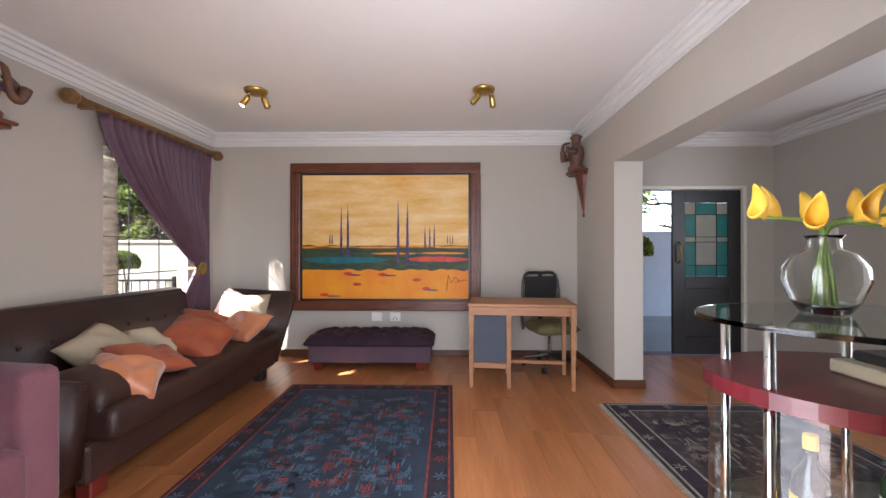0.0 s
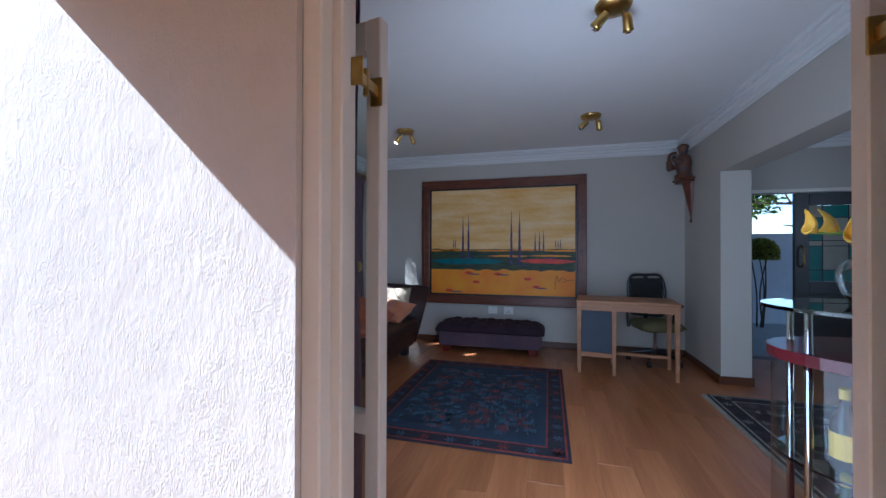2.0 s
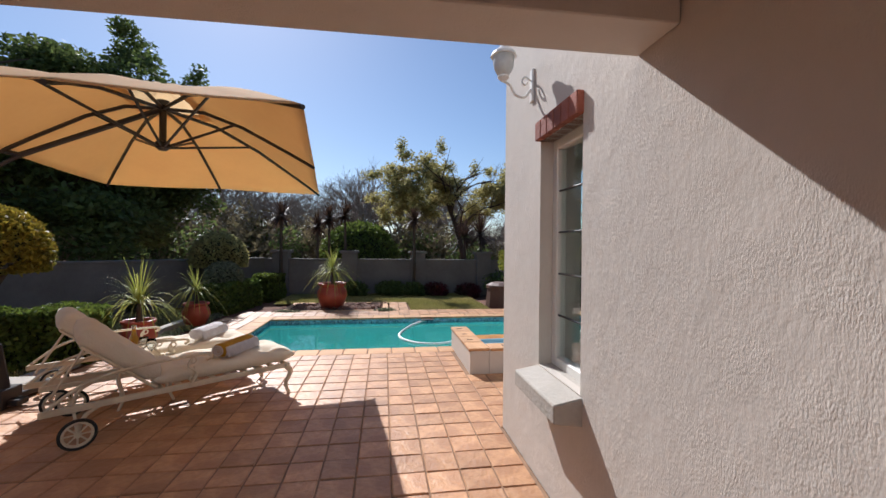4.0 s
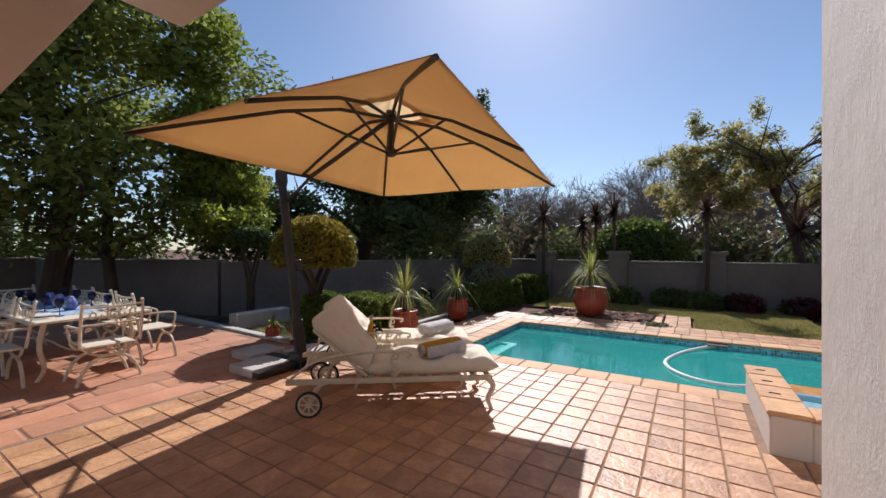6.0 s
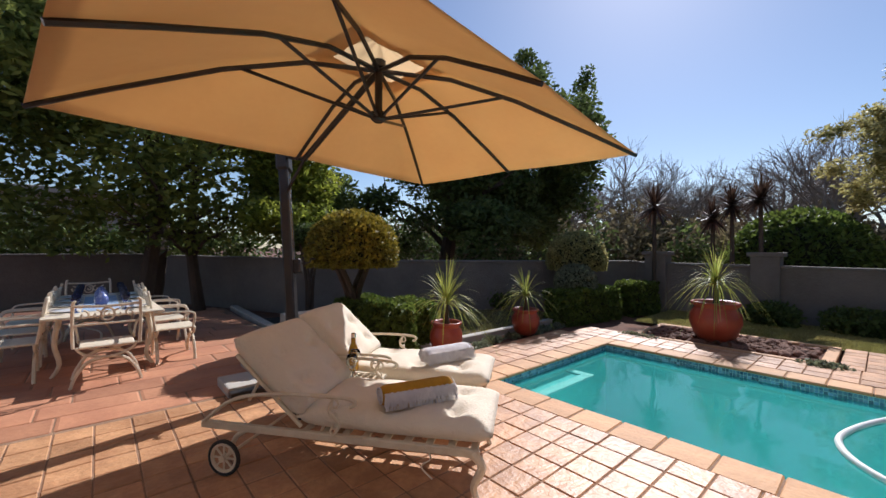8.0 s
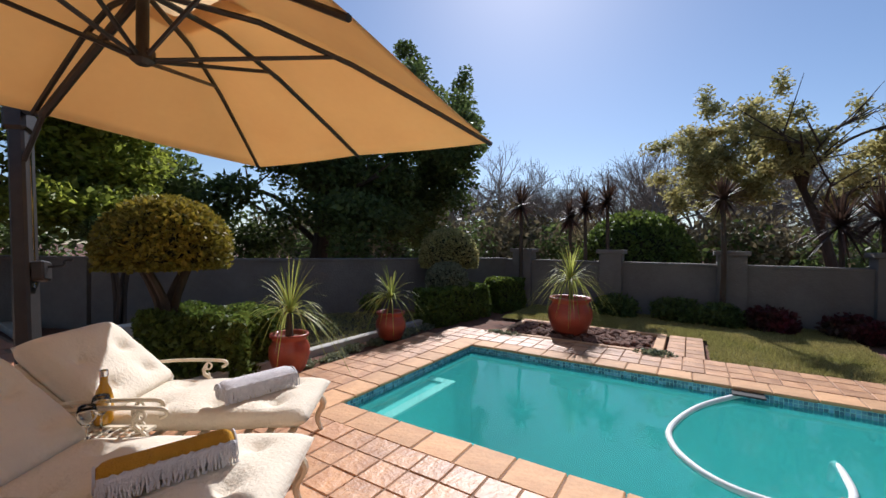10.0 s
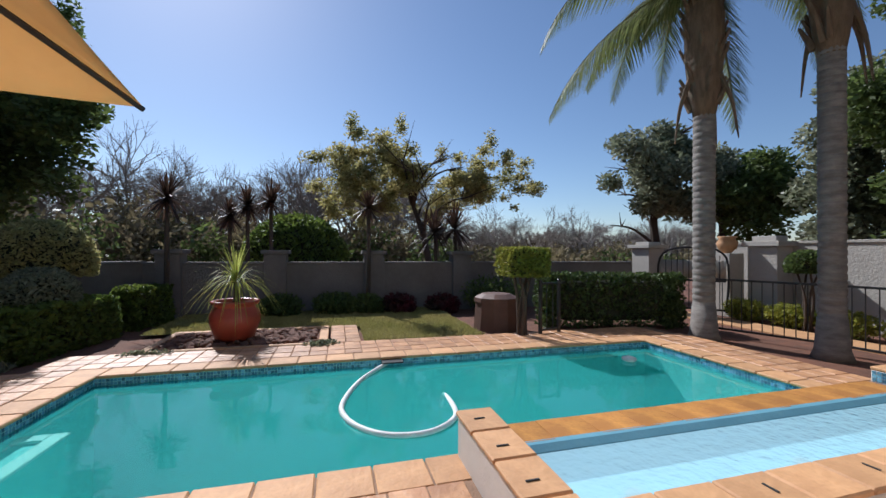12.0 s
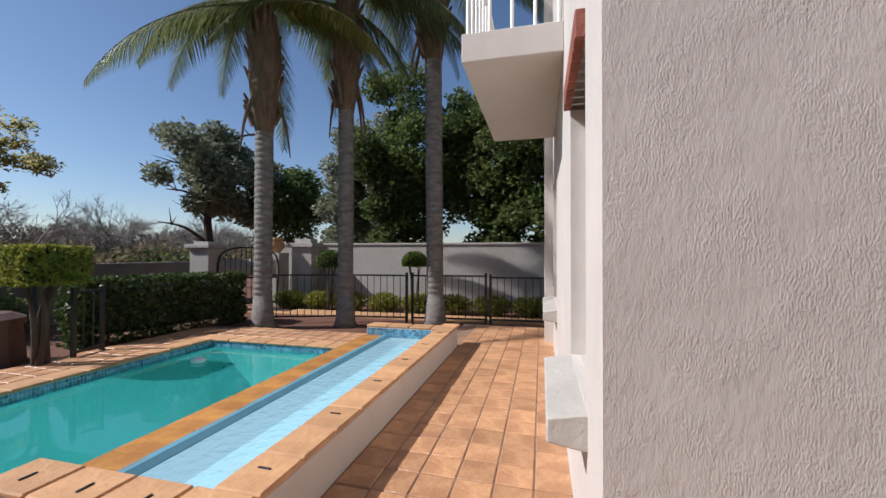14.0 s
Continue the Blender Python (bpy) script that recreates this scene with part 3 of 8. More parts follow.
l1 = french_leaf("door_1", -0.805, 0.90, 171, "open white french door leaf with glass panes")
l2 = french_leaf("door_2", 0.428, 0.90, 9, "open white french door leaf with glass panes")
for leaf, sx, fx in ((l1, -1, DX0 + 0.012), (l2, 1, DX1 - 0.012)):
    for z in (1.74, 0.16):
        o = -0.82 if sx < 0 else 0.445
        bm = boxes((min(fx, o - sx * 0.03), max(fx, o - sx * 0.03), 0.72, 0.726, z - 0.04, z + 0.04), (o - 0.006, o + 0.006, 0.725, 0.876, z - 0.018, z + 0.018), (o - 0.02, o + 0.02, 0.868, 0.876, z - 0.045, z + 0.045), bevel=0.002)
        tube(bm, [(o, 0.80, z - 0.04), (o, 0.80, z + 0.04)], 0.009, 10)
        h = part("hinge", bm, M_BRASS, leaf, "projecting brass parliament hinge")
        h.matrix_parent_inverse = leaf.matrix_basis.inverted()

# front door: one leaf shut, one leaf open
structure("door_frame_2", boxes((1.66, 1.70, 5.05, 5.2, 0, 1.96), (3.20, 3.24, 5.05, 5.2, 0, 1.96), (1.70, 3.20, 5.05, 5.2, 1.92, 1.96), bevel=0.004), M_CREAM, "cream painted front door frame")
M_TEAL = mat("teal_glass", (0.12, 0.42, 0.37), 0.25, (0.10, 0.36, 0.32), 9, 0.5, 0.1, 60, thru=0.8)
M_FROST = mat("frosted_glass", (0.66, 0.60, 0.50), 0.4, (0.58, 0.52, 0.43), 7, 0.5, 0.2, 60, thru=0.8)


def front_leaf(name, x, y, turn, label):
    ob = thing(name, x, y, 0.01, turn, label, "door", "front door leaves", kind="structure")
    w, h = 0.78, 1.90
    part("door_frame", boxes((0, 0.14, -0.022, 0.022, 0, h), (w - 0.14, w, -0.022, 0.022, 0, h), (0.14, w - 0.14, -0.022, 0.022, h - 0.14, h), (0.14, w - 0.14, -0.022, 0.022, 0.76, 0.9), (0.14, w - 0.14, -0.022, 0.022, 0, 0.2),
         bevel=0.004), M_BLACK, ob)
    part("door_panel", boxes((0.14, w - 0.14, -0.012, 0.012, 0.2, 0.76), bevel=0.003), M_BLACK, ob)
    for i, (x0, x1) in enumerate(((0.14, 0.27), (0.27, 0.51), (0.51, 0.64))):
        for j, (z0, z1) in enumerate(((0.9, 1.03), (1.03, 1.30), (1.30, 1.36), (1.36, 1.62), (1.62, 1.76))):
            pale = (i == 1 and 0 < j < 4) or (i != 1 and j in (2, 4))
            part("stained_pane", boxes((x0 + 0.004, x1 - 0.004, -0.003, 0.003, z0 + 0.004, z1 - 0.004)), M_FROST if pale else M_TEAL, ob, "frosted pane" if pale else "teal stained pane")
    lead = [(x - 0.004, x + 0.004, -0.008, 0.008, 0.9, 1.76) for x in (0.27, 0.51)] + [(0.14, 0.64, -0.008, 0.008, z - 0.004, z + 0.004) for z in (1.03, 1.30, 1.36, 1.62)]
    part("lead_strip", boxes(*lead), M_BLACK, ob)
    part("handle", tube(bmesh.new(), curve_pts([(0.06, -0.022, 1.06), (0.06, -0.07, 1.09), (0.06, -0.075, 1.18), (0.06, -0.07, 1.27), (0.06, -0.022, 1.30)], 4), 0.011, 8), M_BRASS, ob, "brass pull handle")
    return ob


front_leaf("door_3", 2.41, 5.10, 0, "closed black front door leaf with teal stained glass")
front_leaf("door_4", 1.70, 5.05, -95, "open black front door leaf with teal stained glass")
# what shows through the open front door
structure("courtyard_floor", boxes((-2.5, 7.0, 5.27, 7.39, -0.09, -0.02), (1.3, 9.0, 7.39, 14, -0.09, -0.02)), M_PALEWALL, "pale stone courtyard floor outside the front door")
M_COURT = mat("courtyard_wall_paint", (0.62, 0.62, 0.64), 0.9, (0.54, 0.54, 0.56), 1.2, 0.6, 0.6, 30)
structure("courtyard_wall", boxes((1.3, 9.0, 7.9, 8.06, -0.02, 1.57)), M_COURT, "pale plastered courtyard wall")

# ---- lounge things ----
# curtain rods and curtains
def curtain(parent, x, y, turn, width, top, bottom, tie=None, pull=0.0, lean=0.0, folds=9, seed=1, name="curtain", label=""):
    """A pleated cloth hung along local x; gathered at the height tie towards x = pull."""
    rnd = random.Random(seed)
    ph = [rnd.uniform(0, 6.28) for _ in range(4)]
    bm = bmesh.new()
    nu, nv = folds * 8, 36
    grid = []
    for j in range(nv + 1):
        v = j / nv
        z = top + (bottom - top) * v
        row = []
        for i in range(nu + 1):
            u = i / nu
            xx = u * width
            k = 0.0
            if tie is not None:
                s = (top - z) / (top - tie)
                k = min(1.0, s) ** 1.5 if s <= 1 else max(0.62, 1 - (s - 1) * 0.9)
                sag = 0.10 * math.sin(min(1, s) * math.pi) * (1 - abs(2 * u - 1))
                xx = xx * (1 - 0.86 * k) + pull * k * 0.93 + sag * (0.3 - u)
            amp = 0.022 * (1 + 0.6 * math.sin(u * 5 + ph[0]))
            yy = amp * math.sin(u * folds * 2 * math.pi + 1.4 * math.sin(v * 3 + ph[1])) + 0.010 * math.sin(u * folds * 5.1 + v * 9 + ph[2])
            row.append(bm.verts.new((xx + lean * v, yy, z + (0.02 * math.sin(u * 9) * k if tie else 0))))
        grid.append(row)
    for j in range(nv):
        for i in range(nu):
            bm.faces.new((grid[j][i], grid[j][i + 1], grid[j + 1][i + 1], grid[j + 1][i]))
    ob = part(name, bm, M_PURPLE, parent, label, True)
    so = ob.modifiers.new("cloth", "SOLIDIFY")
    so.thickness = 0.004
    if not parent:
        tagged(ob, label, "curtain", "purple curtains")
    ob.matrix_basis = pose(x, y, 0, 0, 0, turn)
    return ob


M_GILT = mat("antique_gilt_wood", (0.28, 0.15, 0.05), 0.42, (0.16, 0.08, 0.03), 14, 0.6, 0.3, 60, metal=0.35)
rod = thing("curtain_rod", -2.80, 3.22, 2.28, 90, "reeded antique gold curtain rod with round finials", "curtain rod")
bm = tube(bmesh.new(), [(0, 0, 0), (1.54, 0, 0)], 0.026, 20)
for v in bm.verts:
    k = 1.1 if round(math.atan2(v.co.z, v.co.y) / (math.pi / 20)) % 4 == 0 else 0.92
    v.co.y, v.co.z = v.co.y * k, v.co.z * k
part("pole", bm, M_GILT, rod)
for x0, s in ((0, -1), (1.54, 1)):
    bm = lathe(bmesh.new(), [(0.02, 0), (0.038, 0.01), (0.03, 0.03), (0.05, 0.06), (0.056, 0.09), (0.045, 0.12), (0.025, 0.135), (0.012, 0.14)], n=18)
    bmesh.ops.transform(bm, matrix=pose(x0, 0, 0, 0, 90 * s, 0), verts=bm.verts)
    part("finial", bm, M_GILT, rod, "carved round finial")
for x in (0.1, 1.42):
    part("bracket", boxes((x, x + 0.04, 0.0, 0.13, -0.015, 0.015), bevel=0.003), M_GILT, rod)
curtain(None, -2.80, 3.36, 90, 1.36, 2.255, 0.06, 1.03, 1.22, 0.0, 16, 2, "curtain", "plum satin curtain tied back beside the window")
def tieback(x, y, z, turn):
    ob = thing("curtain_tieback", x, y, z, turn, "round antique brass curtain tieback disc on the wall", "tieback", "tiebacks")
    bm = lathe(bmesh.new(), [(0.05, 0), (0.07, 0.008), (0.065, 0.02), (0.045, 0.016), (0.03, 0.024), (0.01, 0.028)], n=22)
    bmesh.ops.transform(bm, matrix=pose(0, 0.07, 0, -90, 0, 0), verts=bm.verts)
    part("disc", bm, M_BRASS, ob)
    part("stem", tube(bmesh.new(), [(0, -0.075, 0), (0, 0.08, 0)], 0.012, 8), M_BRASS, ob)
tieback(-2.83, 4.50, 1.03, -90)
rod2 = thing("curtain_rod", -1.75, 1.07, 2.22, 0, "reeded antique gold curtain rod above the french door", "curtain rod")
part("pole", tube(bmesh.new(), [(0, 0, 0), (3.0, 0, 0)], 0.026, 18), M_GILT, rod2)
for x in (0.1, 2.84):
    part("bracket", boxes((x, x + 0.04, -0.324, 0.0, -0.015, 0.015), bevel=0.003), M_GILT, rod2)
curtain(None, -1.55, 1.07, 0, 0.58, 2.2, 0.04, 0.98, 0.52, 0.0, 8, 5, "curtain", "plum satin curtain gathered beside the french door")
curtain(None, 1.19, 1.07, 180, 0.58, 2.2, 0.04, 0.98, 0.52, 0.0, 8, 6, "curtain", "plum satin curtain gathered beside the french door")
tieback(-1.02, 0.82, 0.98, 0)
tieback(0.70, 0.82, 0.98, 0)

# painting
pt = thing("painting", -0.92, 4.935, 1.37, 0, "large framed landscape painting in ochre, teal and red", "painting")
PW, PH, PF = 1.085, 0.84, 0.115
for nm, a, b, c, d in (("frame_bar", -PW, PW, PH - PF, PH), ("frame_bar", -PW, PW, -PH, -PH + PF), ("frame_bar", -PW, -PW + PF, -PH + PF, PH - PF), ("frame_bar", PW - PF, PW, -PH + PF, PH - PF)):
    bm = boxes((a, b, -0.03, 0.038, c, d), bevel=0.012, segments=2)
    wide = b - a > d - c
    for q in (0.3, 0.62):
        if wide:
            box(bm, a + 0.01, b - 0.01, -0.036, -0.028, c + (d - c) * q - 0.008, c + (d - c) * q + 0.008, bevel=0.003)
        else:
            box(bm, a + (b - a) * q - 0.008, a + (b - a) * q + 0.008, -0.036, -0.028, c, d, bevel=0.003)
    part(nm, bm, M_REDWOOD, pt, "mahogany moulded frame")
IW, IH = PW - PF, PH - PF
part("slip", boxes((-IW, IW, -0.012, -0.002, IH - 0.022, IH), (-IW, IW, -0.012, -0.002, -IH, -IH + 0.022), (-IW, -IW + 0.022, -0.012, -0.002, -IH, IH), (IW - 0.022, IW, -0.012, -0.002, -IH, IH)), M_BLACK, pt, "black inner slip")
IW, IH = IW - 0.022, IH - 0.022
M_PSKY = mat("painted_ochre_sky", (0.74, 0.38, 0.055), 0.55, (0.88, 0.66, 0.34), 2.2, 0.5, 0.2, 40, stretch=(0.8, 1, 5))
M_PFIELD = mat("painted_orange_field", (0.85, 0.36, 0.01), 0.55, (0.82, 0.24, 0.01), 4, 0.6, 0.2, 40)
M_PDARK = mat("painted_dark_hills", (0.012, 0.03, 0.028), 0.55, (0.05, 0.08, 0.03), 7, 0.6, 0.2, 40, stretch=(1, 1, 4))
M_PTEAL = mat("painted_teal_lake", (0.0, 0.17, 0.19), 0.5, (0.0, 0.10, 0.14), 8, 0.6)
M_PRED = mat("painted_red_field", (0.75, 0.06, 0.02), 0.5, (0.5, 0.03, 0.02), 10, 0.6)
M_PVIOLET = mat("painted_violet", (0.12, 0.075, 0.22), 0.5, (0.035, 0.02, 0.08), 30, 0.7)
part("canvas_sky", boxes((-IW, IW, -0.006, 0.0, -0.13, IH)), M_PSKY, pt, "ochre painted sky")
part("canvas_field", boxes((-IW, IW, -0.006, 0.0, -IH, -0.36)), M_PFIELD, pt, "orange painted field")


def blob(bm, cx, cz, w, h, y, seed=0, n=26, rough=0.25):
    vs = [bm.verts.new((cx + w / 2 * math.cos(a) * (1 + rough * noise.noise(Vector((math.cos(a) * 2, math.sin(a) * 2, seed)))), y, cz + h / 2 * math.sin(a) * (1 + rough * noise.noise(Vector((math.cos(a) * 3, math.sin(a) * 3, seed + 5)))))) for a in [2 * math.pi * k / n for k in range(n)]]
    bm.faces.new(vs)


bm = bmesh.new()
pts = [(-IW + 2 * IW * k / 40, -0.10 + 0.02 * noise.noise(Vector((k * 0.35, 1, 0)))) for k in range(41)]
lo = [(-IW + 2 * IW * k / 40, -0.375 + 0.025 * noise.noise(Vector((k * 0.4, 7, 0)))) for k in range(41)]
a = [bm.verts.new((x, -0.0085, z)) for x, z in pts]
b = [bm.verts.new((x, -0.0085, z)) for x, z in lo]
for k in range(40):
    bm.faces.new((b[k], b[k + 1], a[k + 1], a[k]))
part("painted_hillside", bm, M_PDARK, pt)
bm = bmesh.new()
blob(bm, -0.45, -0.265, 0.98, 0.075, -0.0105, 1)
part("painted_lake", bm, M_PTEAL, pt)
bm = bmesh.new()
blob(bm, 0.60, -0.255, 0.70, 0.06, -0.0105, 4)
part("painted_red_field", bm, M_PRED, pt)
for x, z in ((-0.42, -0.42), (-0.03, -0.43), (-0.32, -0.54), (0.36, -0.49), (0.47, -0.59), (-0.70, -0.66)):
    bm = bmesh.new()
    blob(bm, x, z, 0.10, 0.038, -0.0085, x * 9)
    part("painted_poppy", bm, M_PRED, pt)
for k, (x, z) in enumerate(((-0.6, -0.115), (-0.1, -0.12), (0.4, -0.11), (0.8, -0.12), (-0.85, -0.12), (0.1, -0.19), (0.65, -0.185))):
    bm = bmesh.new()
    blob(bm, x, z, 0.5, 0.022, -0.0105, k + 11, rough=0.5)
    part("painted_stubble", bm, M_PFIELD, pt)
for x, z0, z1, w in ((-0.50, -0.22, 0.37, 0.026), (-0.425, -0.22, 0.38, 0.03), (0.15, -0.31, 0.43, 0.034), (0.255, -0.31, 0.41, 0.036), (0.455, -0.13, 0.13, 0.02), (0.51, -0.13, 0.14, 0.02), (0.56, -0.13, 0.15, 0.02),
                     (-0.63, -0.08, 0.04, 0.014), (-0.605, -0.08, 0.04, 0.014), (0.71, -0.08, 0.03, 0.012), (0.74, -0.08, 0.03, 0.012), (0.77, -0.08, 0.03, 0.012)):
    bm = bmesh.new()
    n = 18
    lft = [bm.verts.new((x - w / 2 * (1 - (k / n) ** 2) * (1 + 0.5 * noise.noise(Vector((k, x * 9, 0)))), -0.0135, z0 + (z1 - z0) * k / n)) for k in range(n + 1)]
    rgt = [bm.verts.new((x + w / 2 * (1 - (k / n) ** 2) * (1 + 0.5 * noise.noise(Vector((k, x * 9, 3)))), -0.0135, z0 + (z1 - z0) * k / n)) for k in range(n + 1)]
    for k in range(n):
        bm.faces.new((lft[k], rgt[k], rgt[k + 1], lft[k + 1]))
    part("painted_cypress", bm, M_PVIOLET, pt)
for k, (x, z) in enumerate(((-0.44, -0.215), (0.28, -0.315), (0.62, -0.215), (-0.62, -0.675), (-0.38, -0.435), (0.02, -0.44), (0.5, -0.605))):
    bm = bmesh.new()
    blob(bm, x + 0.03, z, 0.16, 0.016, -0.0135, k + 30)
    part("painted_shadow", bm, M_PVIOLET, pt)
part("painted_signature", tube(bmesh.new(), curve_pts([(0.70, -0.014, -0.62), (0.72, -0.014, -0.44), (0.75, -0.014, -0.52), (0.79, -0.014, -0.46), (0.84, -0.014, -0.50), (0.80, -0.014, -0.52), (0.90, -0.014, -0.49), (0.93, -0.014, -0.50)], 5), 0.003, 5), M_REDWOOD, pt, "dark painted scribble")

# ottoman with deep buttoning
M_VELVET = mat("aubergine_velvet", (0.018, 0.007, 0.014), 0.8, (0.035, 0.015, 0.027), 4, 0.6, 0.3, 90, sheen=0.03, spec=0.3)
M_LILAC = mat("mauve_upholstery", (0.105, 0.06, 0.085), 0.85, (0.08, 0.045, 0.065), 5, 0.5, 0.4, 160, sheen=0.1)
ot = thing("ottoman", -1.0, 4.62, 0, 0, "buttoned aubergine velvet ottoman with red wooden feet", "ottoman")
part("base", boxes((-0.62, 0.62, -0.20, 0.20, 0.075, 0.27), bevel=0.018, segments=2), M_LILAC, ot, "mauve upholstered base")
bm = bmesh.new()
nx, ny = 96, 34
top = []
for i in range(nx + 1):
    row = []
    for j in range(ny + 1):
        u, v = 2 * i / nx - 1, 2 * j / ny - 1
        h = ((1 - abs(u) ** 9) * (1 - abs(v) ** 5)) ** 0.5
        x, y = u * 0.66, v * 0.245
        gx, gy = x / 0.11, y / 0.11
        q = abs(math.sin((gx + gy) * math.pi / 2)) * abs(math.sin((gx - gy) * math.pi / 2))
        row.append(bm.verts.new((x, y, 0.27 + h * (0.075 + 0.045 * q ** 0.5))))
    top.append(row)
for i in range(nx):
    for j in range(ny):
        bm.faces.new((top[i][j], top[i + 1][j], top[i + 1][j + 1], top[i][j + 1]))
box(bm, -0.655, 0.655, -0.24, 0.24, 0.25, 0.30, bevel=0.02, segments=2)
part("seat", bm, M_VELVET, ot, "deep-buttoned velvet seat", True)
M_REDFOOT = mat("red_stained_wood", (0.16, 0.018, 0.012), 0.35, (0.10, 0.012, 0.01), 8, 0.5)
for x in (-0.52, 0.52):
    for y in (-0.15, 0.15):
        bm = lathe(bmesh.new(), [(0.05, 0), (0.07, 0.08)], n=4)
        bmesh.ops.transform(bm, matrix=pose(x, y, 0, 0, 0, 45), verts=bm.verts)
        part("foot", bm, M_REDFOOT, ot)

# sockets
for nm, x, lab in (("wall_socket", -0.81, "white double power socket on the wall"), ("blank_plate", -1.02, "white blank cover plate on the wall")):
    so = thing(nm, x, 4.973, 0.455, 0, lab, "socket")
    part("plate", boxes((-0.06, 0.06, -0.012, 0.0, -0.05, 0.05), bevel=0.004), M_WHITE, so)
    if nm == "wall_socket":
        part("pin_hole", boxes(*[(x0 - 0.006, x0 + 0.006, -0.0135, -0.011, z0 - 0.006, z0 + 0.006) for x0, z0 in ((-0.02, -0.025), (0.02, -0.025), (0.0, -0.005))]), M_BLACK, so)
        part("switch", boxes((-0.02, 0.02, -0.018, -0.011, 0.015, 0.04), bevel=0.002), M_WHITE, so)

# desk
dk = thing("desk", 0.47, 4.16, 0, -6, "small oak writing desk with a slate-blue cupboard panel", "desk")
part("desktop", boxes((-0.47, 0.47, -0.25, 0.25, 0.715, 0.745), bevel=0.006), M_DESK, dk)
M_SLATE = mat("slate_blue_panel", (0.06, 0.075, 0.10), 0.7, (0.05, 0.062, 0.085), 6, 0.5, 0.2, 120)
for x in (-0.44, -0.11, 0.44):
    for y in (-0.22, 0.22):
        bm = lathe(bmesh.new(), [(0.022, 0), (0.032, 0.70), (0.032, 0.715)], n=4)
        bmesh.ops.transform(bm, matrix=pose(x, y, 0, 0, 0, 45), verts=bm.verts)
        part("leg", bm, M_DESK, dk)
part("apron", boxes((-0.42, 0.42, -0.232, -0.212, 0.64, 0.715), (-0.42, 0.42, 0.212, 0.232, 0.64, 0.715), (0.43, 0.45, -0.2, 0.2, 0.64, 0.715), (-0.45, -0.43, -0.2, 0.2, 0.64, 0.715), bevel=0.003), M_DESK, dk)
part("cupboard", boxes((-0.42, -0.13, -0.2, 0.2, 0.20, 0.64), bevel=0.003), M_SLATE, dk, "slate-blue cupboard body")
for y in (-0.225, 0.203):
    part("cupboard_rail", boxes((-0.42, -0.13, y, y + 0.022, 0.17, 0.215), bevel=0.003), M_DESK, dk)
part("footrest", boxes((-0.10, 0.43, 0.06, 0.10, 0.14, 0.17), bevel=0.004), M_DESK, dk)

# office chair
M_MESH = mat("black_mesh_fabric", (0.012, 0.012, 0.013), 0.8, (0.03, 0.03, 0.03), 40, 0.6, 0.6, 300)
oc = thing("office_chair", 0.86, 4.60, 0, 12, "black mesh office chair with olive seat behind the desk", "chair")
M_OLIVE = mat("olive_seat_fabric", (0.16, 0.14, 0.06), 0.9, (0.12, 0.105, 0.045), 8, 0.5, 0.4, 200)
part("seat", pillow(bmesh.new(), 0.46, 0.42, 0.13, 14, 5, pose(0, -0.02, 0.42)), M_OLIVE, oc, "olive fabric seat", True)
part("back_frame", tube(bmesh.new(), curve_pts([(-0.19, 0.18, 0.52), (-0.21, 0.21, 0.75), (-0.17, 0.23, 0.95), (0, 0.235, 0.965), (0.17, 0.23, 0.95), (0.21, 0.21, 0.75), (0.19, 0.18, 0.52), (0, 0.17, 0.50), (-0.19, 0.18, 0.52)], 5), 0.016, 8), M_BLACK, oc)
part("back_mesh", boxes((-0.185, 0.185, 0.205, 0.212, 0.53, 0.93), bevel=0.002), M_MESH, oc, "black mesh back")
part("back_spine", boxes((-0.022, 0.022, 0.212, 0.24, 0.38, 0.95), bevel=0.006), M_BLACK, oc)
part("gas_lift", tube(bmesh.new(), [(0, 0, 0.10), (0, 0, 0.36)], 0.022, 12), M_CHROME, oc, "chrome gas lift")
for k in range(5):
    a = 2 * math.pi * k / 5 + 0.3
    part("base_arm", tube(bmesh.new(), [(0, 0, 0.13), (0.27 * math.cos(a), 0.27 * math.sin(a), 0.085)], 0.025, 8, 0.014), M_BLACK, oc)
    bm = tube(bmesh.new(), [(0.27 * math.cos(a) - 0.018, 0.27 * math.sin(a), 0.03), (0.27 * math.cos(a) + 0.018, 0.27 * math.sin(a), 0.03)], 0.03, 12)
    part("castor", bm, M_BLACK, oc)
for s in (-1, 1):
    part("armrest", tube(bmesh.new(), curve_pts([(s * 0.25, 0.1, 0.38), (s * 0.27, 0.08, 0.6), (s * 0.26, -0.08, 0.635), (s * 0.26, 0.12, 0.635)], 4), 0.016, 8), M_BLACK, oc)

# sofa along the window wall
sf = thing("sofa", -2.30, 3.27, 0, 0, "long dark brown leather sofa with tall flared ends", "sofa")
part("base", boxes((-0.5, 0.42, -0.98, 1.0, 0.10, 0.30), bevel=0.03, segments=2), M_LEATHER, sf)
bm = bmesh.new()
box(bm, -0.42, 0.50, -0.92, 0.92, 0.28, 0.45, bevel=0.045, segments=3)
part("seat", bm, M_LEATHER, sf, "long padded leather seat cushion", True)


